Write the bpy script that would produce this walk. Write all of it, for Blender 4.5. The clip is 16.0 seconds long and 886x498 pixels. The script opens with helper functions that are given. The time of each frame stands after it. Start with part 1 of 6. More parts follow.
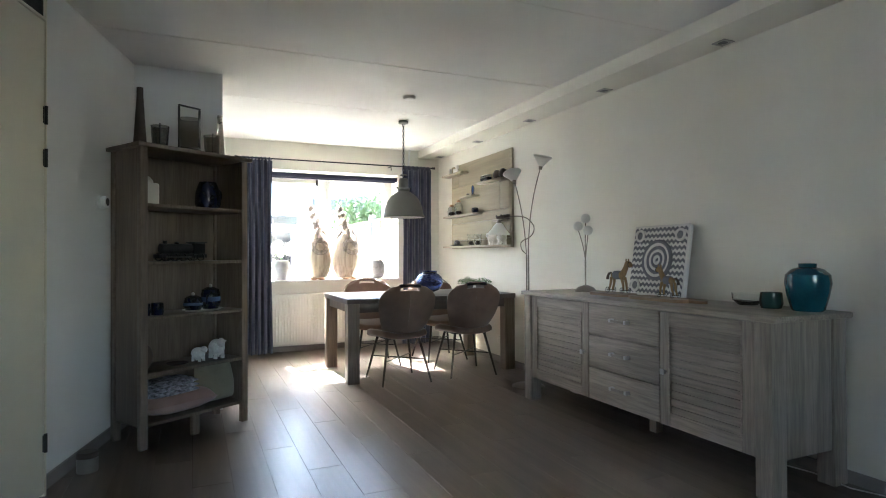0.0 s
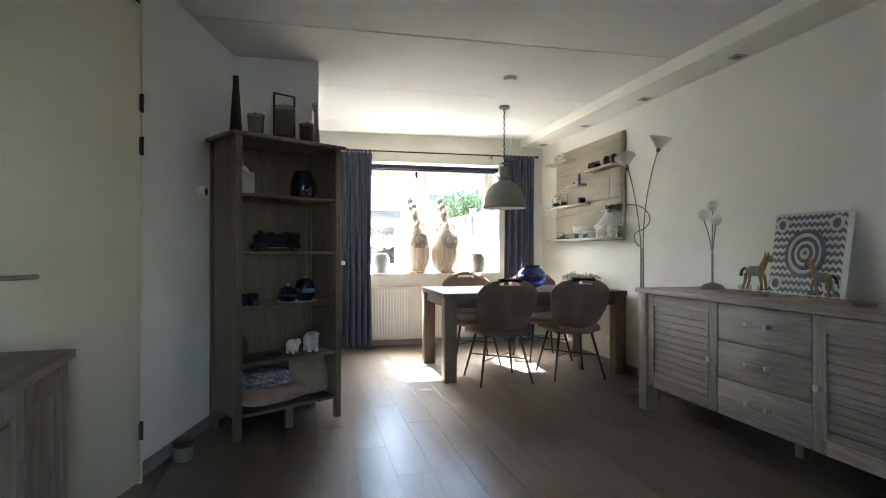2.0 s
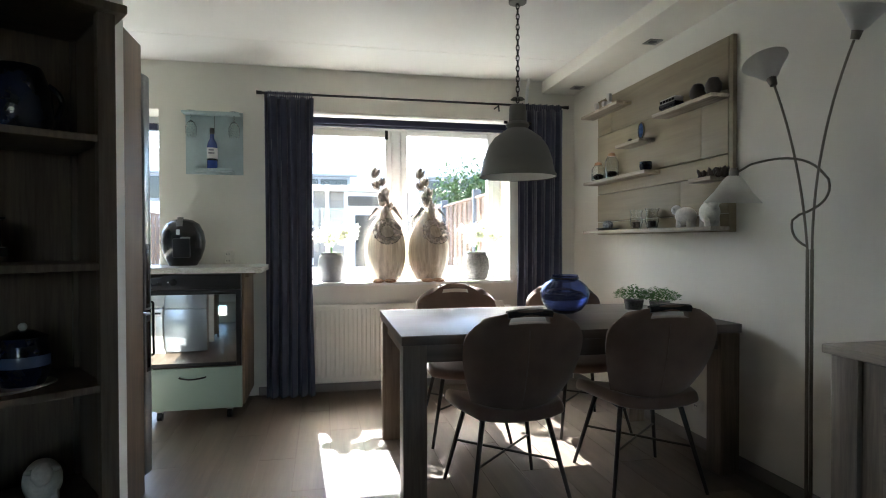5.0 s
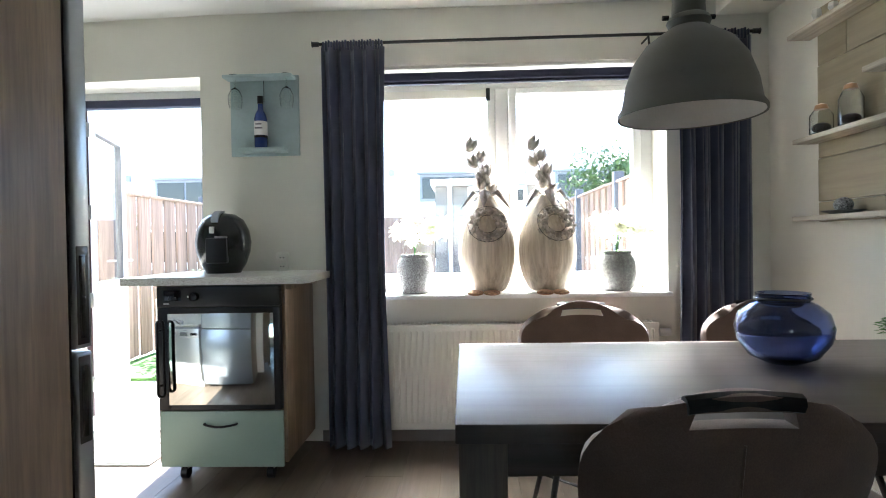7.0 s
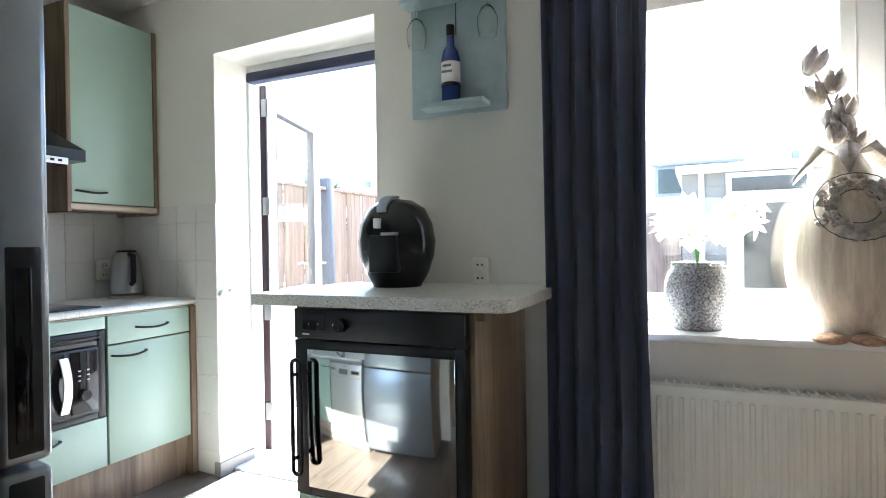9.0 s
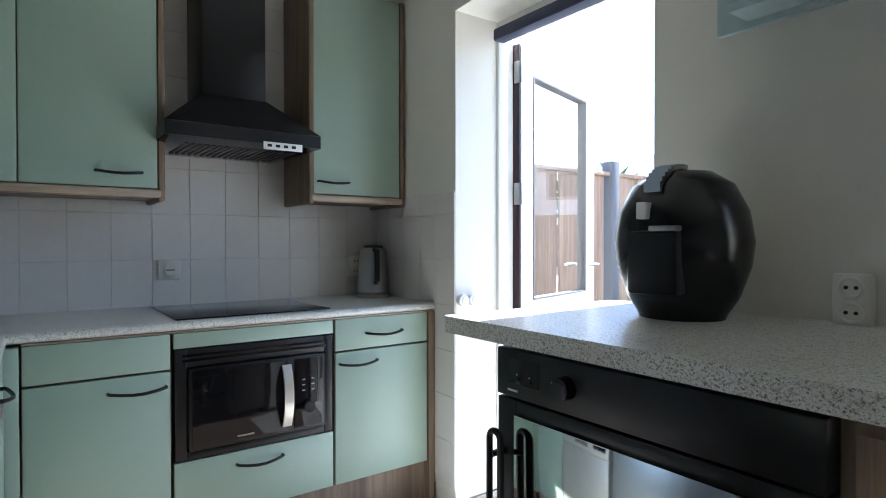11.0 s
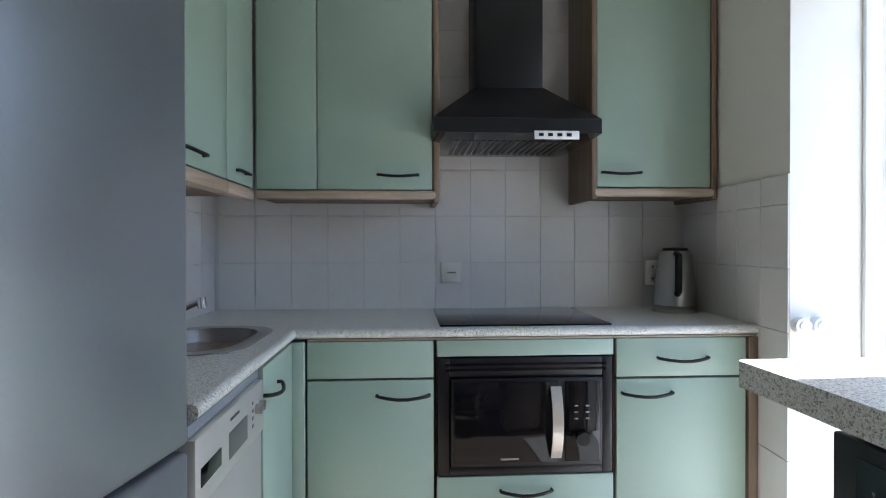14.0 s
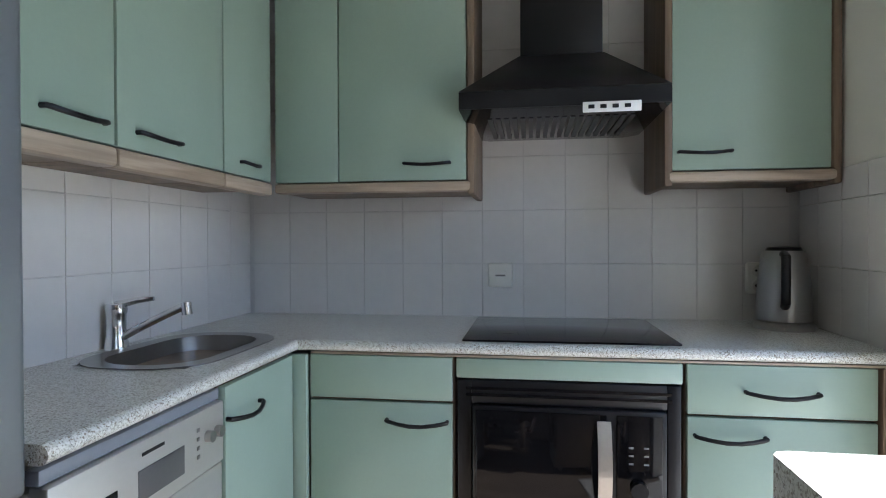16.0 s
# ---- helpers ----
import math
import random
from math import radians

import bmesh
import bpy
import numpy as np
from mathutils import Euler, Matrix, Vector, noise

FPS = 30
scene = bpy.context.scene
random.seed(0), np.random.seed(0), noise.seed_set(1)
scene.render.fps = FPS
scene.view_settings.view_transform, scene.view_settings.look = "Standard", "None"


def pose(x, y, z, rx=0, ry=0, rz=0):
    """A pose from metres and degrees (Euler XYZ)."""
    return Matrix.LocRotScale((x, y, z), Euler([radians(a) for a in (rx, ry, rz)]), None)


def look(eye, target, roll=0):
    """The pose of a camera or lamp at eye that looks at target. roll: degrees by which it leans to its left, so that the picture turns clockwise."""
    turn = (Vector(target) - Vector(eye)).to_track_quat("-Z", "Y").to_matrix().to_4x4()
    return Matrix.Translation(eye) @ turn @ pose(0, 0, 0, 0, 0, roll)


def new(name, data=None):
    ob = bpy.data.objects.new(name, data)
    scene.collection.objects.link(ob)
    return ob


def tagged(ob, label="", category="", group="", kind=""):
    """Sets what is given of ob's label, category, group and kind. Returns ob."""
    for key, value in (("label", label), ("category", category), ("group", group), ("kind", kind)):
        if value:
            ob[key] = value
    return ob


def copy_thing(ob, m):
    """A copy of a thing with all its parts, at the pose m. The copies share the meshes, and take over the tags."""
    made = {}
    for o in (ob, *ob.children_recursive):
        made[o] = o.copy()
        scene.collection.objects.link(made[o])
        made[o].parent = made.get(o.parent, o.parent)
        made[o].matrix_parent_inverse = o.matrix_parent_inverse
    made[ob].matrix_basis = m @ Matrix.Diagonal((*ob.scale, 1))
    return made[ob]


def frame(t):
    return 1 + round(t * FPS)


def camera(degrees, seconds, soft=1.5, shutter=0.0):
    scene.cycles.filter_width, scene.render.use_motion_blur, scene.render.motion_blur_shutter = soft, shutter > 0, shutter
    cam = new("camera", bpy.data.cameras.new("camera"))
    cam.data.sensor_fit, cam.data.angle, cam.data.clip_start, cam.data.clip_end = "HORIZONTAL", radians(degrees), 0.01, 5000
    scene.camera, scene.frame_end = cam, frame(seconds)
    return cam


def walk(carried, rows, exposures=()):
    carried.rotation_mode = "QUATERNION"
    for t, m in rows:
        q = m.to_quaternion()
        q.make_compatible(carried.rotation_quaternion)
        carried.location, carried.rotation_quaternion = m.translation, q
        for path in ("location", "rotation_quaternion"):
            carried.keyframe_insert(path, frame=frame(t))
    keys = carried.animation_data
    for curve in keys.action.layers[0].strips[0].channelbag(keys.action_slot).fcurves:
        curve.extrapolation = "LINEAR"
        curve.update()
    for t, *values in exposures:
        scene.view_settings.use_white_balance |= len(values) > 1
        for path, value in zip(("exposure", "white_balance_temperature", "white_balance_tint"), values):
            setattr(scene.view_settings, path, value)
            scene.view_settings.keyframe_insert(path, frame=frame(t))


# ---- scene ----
cam = camera(76.0, 16.0, 1.0)
PATH = [
    (0, (0.206, -0.412, 1.167), (1.008, 1.42, 1.187), -0.3),
    (0.5, (0.221, -0.41, 1.159), (0.88, 1.478, 1.178), -0.2),
    (1, (0.235, -0.374, 1.147), (0.782, 1.55, 1.166), -0.1),
    (1.5, (0.271, -0.319, 1.145), (0.745, 1.624, 1.162), -0.1),
    (2, (0.339, -0.131, 1.137), (0.796, 1.816, 1.144), -0.0),
    (2.5, (0.446, 0.184, 1.17), (0.904, 2.13, 1.166), -0.1),
    (3, (0.629, 0.508, 1.154), (1.107, 2.451, 1.144), -0.1),
    (3.5, (0.803, 0.88, 1.158), (1.274, 2.823, 1.145), -0.1),
    (3.7, (0.868, 1.051, 1.143), (1.322, 2.999, 1.134), -0.1),
    (5.8, (1.304, 2.556, 1.217), (1.662, 4.523, 1.181), -0.5),
    (6, (1.369, 2.654, 1.192), (1.694, 4.627, 1.164), -0.6),
    (6.5, (1.437, 3.0, 1.211), (1.629, 4.99, 1.174), -0.8),
    (7, (1.484, 3.333, 1.177), (1.407, 5.331, 1.152), -1.0),
    (7.5, (1.419, 3.691, 1.2), (1.189, 5.677, 1.167), -0.9),
    (8, (1.352, 3.987, 1.163), (0.993, 5.954, 1.149), -0.8),
    (8.5, (1.295, 4.286, 1.195), (0.714, 6.199, 1.173), -0.9),
    (9, (1.196, 4.561, 1.175), (0.365, 6.381, 1.166), -0.9),
    (9.5, (1.059, 4.795, 1.188), (0.028, 6.509, 1.175), -0.8),
    (10, (0.981, 4.99, 1.187), (-0.254, 6.563, 1.169), -1.0),
    (10.2, (0.964, 5.068, 1.193), (-0.369, 6.559, 1.172), -0.8),
    (12.3, (0.655, 5.492, 1.196), (-1.242, 6.128, 1.185), -0.2),
    (12.5, (0.633, 5.529, 1.197), (-1.293, 6.067, 1.186), -0.4),
    (13, (0.615, 5.541, 1.201), (-1.354, 5.89, 1.188), -0.3),
    (13.5, (0.609, 5.545, 1.193), (-1.381, 5.749, 1.183), -0.2),
    (14, (0.596, 5.566, 1.195), (-1.4, 5.69, 1.181), -0.1),
    (14.5, (0.564, 5.651, 1.19), (-1.436, 5.668, 1.175), -0.2),
    (15, (0.486, 5.734, 1.194), (-1.511, 5.628, 1.174), -0.2),
    (15.5, (0.371, 5.811, 1.199), (-1.619, 5.62, 1.179), -0.2),
    (16, (0.283, 5.857, 1.195), (-1.695, 5.558, 1.177), -0.2),
]
EXPOSURES = [(0, 4.74, 6190, 10), (0.5, 4.5, 6200, 10), (1, 4.43, 6210, 10), (1.5, 4.48, 6220, 10), (2.5, 4.53, 6240, 10), (3.5, 4.12, 6250, 10), (6, 3.08, 5950, 9), (7, 3.5, 5900, 9), (7.5, 3.74, 5860, 9), (8.5, 3.84, 5830, 9), (9, 3.42, 5800, 9), (10, 2.52, 5700, 9), (12.5, 2.88, 5650, 12), (13.2, 2.88, 5660, 12), (14.5, 2.74, 5750, 12), (16, 2.8, 5800, 12)]
walk(cam, [(t, look(eye, target, roll)) for t, eye, target, roll in PATH], EXPOSURES)

# ---- world and sun ----
world = bpy.data.worlds.new("sky")
scene.world = world
world.use_nodes = True
wn, wl = world.node_tree.nodes, world.node_tree.links
sky = wn.new("ShaderNodeTexSky")
sky.sky_type = "NISHITA"
sky.sun_disc = False
sky.sun_elevation, sky.sun_rotation = radians(43), radians(-3)
sky.altitude, sky.dust_density = 10, 0.5
wn["Background"].inputs["Strength"].default_value = 0.115
wl.new(sky.outputs[0], wn["Background"].inputs["Color"])
sun_data = bpy.data.lights.new("sun", "SUN")
sun_data.energy, sun_data.angle, sun_data.color = 5.0, radians(0.5), (1.0, 0.96, 0.9)
sun = new("sun", sun_data)
sun.matrix_world = look((-0.5, 12, 11.2), (0, 2.8, 2.6))


# ---- materials ----
def shader(name, rough=0.5, metal=0.0, coat=0.0):
    m = bpy.data.materials.new(name)
    m.use_nodes = True
    n, l = m.node_tree.nodes, m.node_tree.links
    b = n["Principled BSDF"]
    b.inputs["Roughness"].default_value, b.inputs["Metallic"].default_value = rough, metal
    b.inputs["Coat Weight"].default_value = coat
    return m, n, l, b


def coords(n, l, scale=(1, 1, 1)):
    tc, mp = n.new("ShaderNodeTexCoord"), n.new("ShaderNodeMapping")
    mp.inputs["Scale"].default_value = scale
    l.new(tc.outputs["Object"], mp.inputs["Vector"])
    return mp.outputs["Vector"]


def noise_node(n, l, vec, scale, detail=3.0, rough=0.5, distortion=0.0):
    t = n.new("ShaderNodeTexNoise")
    t.inputs["Scale"].default_value, t.inputs["Detail"].default_value = scale, detail
    t.inputs["Roughness"].default_value, t.inputs["Distortion"].default_value = rough, distortion
    l.new(vec, t.inputs["Vector"])
    return t.outputs["Fac"]


def ramp(n, l, fac, stops):
    r = n.new("ShaderNodeValToRGB")
    while len(r.color_ramp.elements) < len(stops):
        r.color_ramp.elements.new(0.5)
    for e, (p, c) in zip(r.color_ramp.elements, stops):
        e.position, e.color = p, (*c, 1)
    l.new(fac, r.inputs["Fac"])
    return r.outputs["Color"]


def blend(n, l, a, b, fac, mode="MIX"):
    m = n.new("ShaderNodeMix")
    m.data_type, m.blend_type = "RGBA", mode
    for sock, v in ((m.inputs[6], a), (m.inputs[7], b), (m.inputs[0], fac)):
        if isinstance(v, (int, float)):
            sock.default_value = v
        elif isinstance(v, tuple):
            sock.default_value = (*v, 1)
        else:
            l.new(v, sock)
    return m.outputs[2]


def bumped(n, l, b, fac, strength, dist=0.002):
    bp = n.new("ShaderNodeBump")
    bp.inputs["Strength"].default_value, bp.inputs["Distance"].default_value = strength, dist
    l.new(fac, bp.inputs["Height"])
    l.new(bp.outputs["Normal"], b.inputs["Normal"])


def shade(c, k):
    return tuple(min(1.0, v * k) for v in c)


def plain(name, col, rough=0.5, metal=0.0, var=0.06, scale=3.0, bump=0.1, grain=120.0, coat=0.0, vary=0.0):
    """A surface with broad cloudy variation, fine grain and uneven gloss."""
    m, n, l, b = shader(name, rough, metal, coat)
    v = coords(n, l)
    broad = noise_node(n, l, v, scale, 4)
    fine = noise_node(n, l, v, grain, 3)
    c = ramp(n, l, broad, [(0.3, shade(col, 1 - var)), (0.7, shade(col, 1 + var))])
    c = blend(n, l, c, ramp(n, l, fine, [(0.3, (0.85,) * 3), (0.7, (1.0,) * 3)]), min(1.0, var * 5), "MULTIPLY")
    if vary:
        c = random_tone(n, l, c, vary)
    l.new(c, b.inputs["Base Color"])
    mr = n.new("ShaderNodeMapRange")
    mr.inputs["To Min"].default_value, mr.inputs["To Max"].default_value = max(0.02, rough * 0.85), min(1, rough * 1.12)
    l.new(broad, mr.inputs["Value"])
    l.new(mr.outputs[0], b.inputs["Roughness"])
    if bump:
        bumped(n, l, b, fine, bump)
    return m


def random_tone(n, l, c, vary):
    oi = n.new("ShaderNodeObjectInfo")
    mr = n.new("ShaderNodeMapRange")
    mr.inputs["To Min"].default_value, mr.inputs["To Max"].default_value = 1 - vary, 1 + vary
    l.new(oi.outputs["Random"], mr.inputs["Value"])
    hv = n.new("ShaderNodeHueSaturation")
    l.new(mr.outputs[0], hv.inputs["Value"])
    l.new(c, hv.inputs["Color"])
    return hv.outputs["Color"]


def wood(name, dark, light, along="z", fine=60.0, rough=0.5, vary=0.0, bump=0.15, streak=7.0, grainy=0.6):
    m, n, l, b = shader(name, rough)
    k = {"x": (0.06, 1, 1), "y": (1, 0.06, 1), "z": (1, 1, 0.06)}[along]
    oi = n.new("ShaderNodeObjectInfo")
    tc, mp = n.new("ShaderNodeTexCoord"), n.new("ShaderNodeMapping")
    mp.inputs["Scale"].default_value = k
    off = n.new("ShaderNodeVectorMath")
    off.operation = "ADD"
    l.new(tc.outputs["Object"], off.inputs[0])
    l.new(oi.outputs["Random"], off.inputs[1])
    l.new(off.outputs[0], mp.inputs["Vector"])
    v = mp.outputs["Vector"]
    a = noise_node(n, l, v, streak, 5, 0.6, 1.2)
    g = noise_node(n, l, v, fine, 4, 0.65)
    mid = tuple((p + q) / 2 for p, q in zip(dark, light))
    c = ramp(n, l, a, [(0.28, dark), (0.5, mid), (0.72, light)])
    c = blend(n, l, c, ramp(n, l, g, [(0.35, (0.5, 0.48, 0.46)), (0.6, (1.05, 1.05, 1.05))]), grainy, "MULTIPLY")
    if vary:
        c = random_tone(n, l, c, vary)
    l.new(c, b.inputs["Base Color"])
    mr = n.new("ShaderNodeMapRange")
    mr.inputs["To Min"].default_value, mr.inputs["To Max"].default_value = rough * 0.8, min(1, rough * 1.2)
    l.new(g, mr.inputs["Value"])
    l.new(mr.outputs[0], b.inputs["Roughness"])
    bumped(n, l, b, g, bump, 0.001)
    return m


def speckled(name):
    m, n, l, b = shader(name, 0.35)
    v = coords(n, l)
    vo = n.new("ShaderNodeTexVoronoi")
    vo.inputs["Scale"].default_value = 380
    l.new(v, vo.inputs["Vector"])
    sep = n.new("ShaderNodeSeparateColor")
    l.new(vo.outputs["Color"], sep.inputs[0])
    c = ramp(n, l, sep.outputs[0], [(0.0, (0.27, 0.23, 0.18)), (0.07, (0.44, 0.43, 0.38)), (0.24, (0.64, 0.64, 0.6)), (0.6, (0.74, 0.74, 0.72)), (1.0, (0.84, 0.84, 0.82))])
    for e in m.node_tree.nodes:
        if e.bl_idname == "ShaderNodeValToRGB":
            e.color_ramp.interpolation = "CONSTANT"
    # small dark grit between the chips
    fine = n.new("ShaderNodeTexVoronoi")
    fine.inputs["Scale"].default_value = 620
    l.new(v, fine.inputs["Vector"])
    sep_fine = n.new("ShaderNodeSeparateColor")
    l.new(fine.outputs["Color"], sep_fine.inputs[0])
    grit = ramp(n, l, sep_fine.outputs[1], [(0.0, (0.3, 0.3, 0.29)), (0.09, (0.72, 0.7, 0.66)), (0.18, (1.04, 1.05, 1.02))])
    c = blend(n, l, c, grit, 1.0, "MULTIPLY")
    l.new(c, b.inputs["Base Color"])
    b.inputs["Roughness"].default_value = 0.3
    return m


def glass(name, col=(1, 1, 1), rough=0.0, ior=1.45):
    m, n, l, b = shader(name, rough)
    b.inputs["Transmission Weight"].default_value, b.inputs["IOR"].default_value = 1.0, ior
    v = coords(n, l)
    c = ramp(n, l, noise_node(n, l, v, 5, 3), [(0.3, shade(col, 0.97)), (0.7, col)])
    l.new(c, b.inputs["Base Color"])
    return m


def cloth(name, col, rough=0.9, weave=420.0, var=0.12):
    m, n, l, b = shader(name, rough)
    b.inputs["Sheen Weight"].default_value = 0.3
    v = coords(n, l)
    f = noise_node(n, l, v, weave, 2)
    a = noise_node(n, l, v, 6, 4)
    c = ramp(n, l, a, [(0.3, shade(col, 1 - var)), (0.7, shade(col, 1 + var))])
    c = blend(n, l, c, ramp(n, l, f, [(0.3, (0.7,) * 3), (0.7, (1.1,) * 3)]), 0.6, "MULTIPLY")
    l.new(c, b.inputs["Base Color"])
    bumped(n, l, b, f, 0.3, 0.001)
    return m


def plaster(name, col):
    m, n, l, b = shader(name, 0.92)
    v = coords(n, l)
    broad, fine = noise_node(n, l, v, 1.3, 5), noise_node(n, l, v, 55, 5, 0.7)
    c = ramp(n, l, broad, [(0.3, shade(col, 0.955)), (0.7, shade(col, 1.03))])
    l.new(c, b.inputs["Base Color"])
    bumped(n, l, b, fine, 0.22, 0.003)
    return m


M = {
    "wall": plaster("wall plaster", (0.78, 0.757, 0.678)),
    "wall_cool": plaster("white plaster", (0.77, 0.76, 0.72)),
    "ceiling": plaster("ceiling plaster", (0.8, 0.79, 0.75)),
    "seam": plain("seam filler", (0.2, 0.19, 0.17), 0.9),
    "plank": wood("laminate plank", (0.085, 0.066, 0.05), (0.15, 0.118, 0.092), "y", 70, 0.33, 0.08, 0.012, 7.0, 0.3),
    "sub": plain("floor joint", (0.065, 0.049, 0.037), 0.9),
    "oak": wood("grey oak", (0.18, 0.148, 0.116), (0.32, 0.275, 0.222), "z", 80, 0.55),
    "oak_h": wood("grey oak across", (0.18, 0.148, 0.116), (0.32, 0.275, 0.222), "y", 80, 0.55),
    "shelfwood": wood("brown grey oak", (0.125, 0.093, 0.066), (0.205, 0.158, 0.115), "z", 80, 0.55),
    "table": wood("table oak", (0.062, 0.05, 0.043), (0.105, 0.087, 0.074), "x", 70, 0.37, 0, 0.008, 7.0, 0.25),
    "table_leg": wood("table leg oak", (0.13, 0.098, 0.073), (0.225, 0.178, 0.135), "z", 70, 0.5),
    "pine": wood("weathered scaffold wood", (0.27, 0.225, 0.145), (0.37, 0.315, 0.21), "y", 30, 0.65, 0.1, 0.15, 4.0, 0.25),
    "ledge": wood("pale ledge wood", (0.4, 0.34, 0.26), (0.56, 0.49, 0.39), "y", 45, 0.65, 0.05),
    "walnut": wood("walnut decor", (0.12, 0.08, 0.05), (0.29, 0.215, 0.145), "z", 50, 0.5),
    "walnut_h": wood("pale walnut decor", (0.3, 0.22, 0.15), (0.58, 0.49, 0.38), "y", 40, 0.5),
    "walnut_x": wood("pale walnut decor side", (0.3, 0.22, 0.15), (0.58, 0.49, 0.38), "x", 40, 0.5),
    "mint": plain("mint laminate", (0.31, 0.41, 0.335), 0.4, var=0.03, bump=0.03),
    "paint": plain("white gloss paint", (0.82, 0.82, 0.8), 0.35, var=0.025, bump=0.04),
    "door": plain("cream door paint", (0.74, 0.7, 0.55), 0.45, var=0.03, bump=0.06),
    "radiator": plain("radiator enamel", (0.82, 0.8, 0.72), 0.35, var=0.02, bump=0.02),
    "base": plain("grey baseboard", (0.23, 0.21, 0.19), 0.6),
    "tile": plain("white glazed tile", (0.76, 0.74, 0.7), 0.17, var=0.03, bump=0.05, grain=25, vary=0.025),
    "grout": plain("grout", (0.68, 0.66, 0.63), 0.9),
    "top": speckled("speckled worktop"),
    "black": plain("black plastic", (0.012, 0.012, 0.013), 0.35, var=0.1, bump=0.03),
    "black_gloss": plain("black glass", (0.006, 0.006, 0.007), 0.06, bump=0.0),
    "black_metal": plain("black metal", (0.02, 0.02, 0.02), 0.4, 0.3),
    "steel": plain("brushed steel", (0.4, 0.39, 0.37), 0.32, 1.0, bump=0.05),
    "lampsteel": plain("satin lamp steel", (0.22, 0.2, 0.17), 0.35, 1.0, bump=0.03),
    "fridge": plain("fridge steel", (0.34, 0.365, 0.39), 0.3, 0.75, var=0.03, bump=0.02),
    "dish": plain("dishwasher steel", (0.62, 0.61, 0.57), 0.38, 0.6, var=0.03, bump=0.02),
    "chrome": plain("chrome", (0.75, 0.75, 0.75), 0.12, 1.0, bump=0),
    "curtain": cloth("navy curtain", (0.045, 0.053, 0.094)),
    "blind": plain("dark blue blind", (0.03, 0.035, 0.075), 0.6),
    "chair": cloth("brown suede", (0.165, 0.106, 0.078), 0.85, 300, 0.2),
    "lamp": plain("grey olive enamel", (0.155, 0.155, 0.135), 0.55, var=0.05),
    "lamp_in": plain("white enamel", (0.85, 0.84, 0.8), 0.4),
    "opal": plain("opal lamp glass", (0.66, 0.65, 0.61), 0.3, bump=0),
    "pane": glass("window pane", (0.97, 0.99, 0.98), 0.0, 1.45),
    "clear": glass("clear glass", (0.95, 0.97, 0.96)),
    "smoke": glass("smoked glass", (0.5, 0.48, 0.44)),
    "blue_glass": glass("blue glass", (0.34, 0.42, 0.72)),
    "seal_rubber": plain("grey rubber seal", (0.1, 0.1, 0.105), 0.7),
    "dark_glass": plain("dark transom glass", (0.02, 0.02, 0.022), 0.1, bump=0),
}
for key, gloss in (("table", 0.3), ("plank", 0.32), ("mint", 0.5), ("black_gloss", 0.3), ("black", 0.3)):
    M[key].node_tree.nodes["Principled BSDF"].inputs["Specular IOR Level"].default_value = gloss
MIRROR, _n, _l, _b = shader("oven mirror glass", 0.05, 1.0)
_b.inputs["Base Color"].default_value = (0.72, 0.74, 0.72, 1)
_l.new(ramp(_n, _l, noise_node(_n, _l, coords(_n, _l), 4, 3), [(0.3, (0.62, 0.65, 0.62)), (0.7, (0.72, 0.74, 0.71))]), _b.inputs["Base Color"])


# ---- builders ----
def thing(name, m=None, label="", category="", group="", kind=""):
    ob = new(name)
    ob.empty_display_size = 0.1
    if m is not None:
        ob.matrix_basis = m
    return tagged(ob, label, category, group, kind)


def part(name, bm, material, parent=None, label="", **tags):
    me = bpy.data.meshes.new(name)
    bmesh.ops.recalc_face_normals(bm, faces=bm.faces)
    bm.to_mesh(me)
    bm.free()
    for p in me.polygons:
        p.use_smooth = True
    me.set_sharp_from_angle(angle=radians(38))
    me.materials.append(M[material] if isinstance(material, str) else material)
    ob = new(name, me)
    ob.parent = parent
    return tagged(ob, label, **tags)


def box(bm, x0, y0, z0, x1, y1, z1, bev=0.0, seg=2):
    c = ((x0 + x1) / 2, (y0 + y1) / 2, (z0 + z1) / 2)
    d = (abs(x1 - x0), abs(y1 - y0), abs(z1 - z0), 1)
    r = bmesh.ops.create_cube(bm, size=1, matrix=Matrix.Translation(c) @ Matrix.Diagonal(d))
    if bev:
        edges = list({e for v in r["verts"] for e in v.link_edges})
        bmesh.ops.bevel(bm, geom=edges, offset=min(bev, min(d[:3]) * 0.45), segments=seg, affect="EDGES", profile=0.5)
    return bm


def boxed(*dims, bev=0.003, seg=2):
    return box(bmesh.new(), *dims, bev=bev, seg=seg)


def prism(bm, pts, z0, z1):
    low, high = [bm.verts.new((x, y, z0)) for x, y in pts], [bm.verts.new((x, y, z1)) for x, y in pts]
    n = len(pts)
    bm.faces.new(low[::-1])
    bm.faces.new(high)
    for i in range(n):
        bm.faces.new((low[i], low[(i + 1) % n], high[(i + 1) % n], high[i]))
    return bm


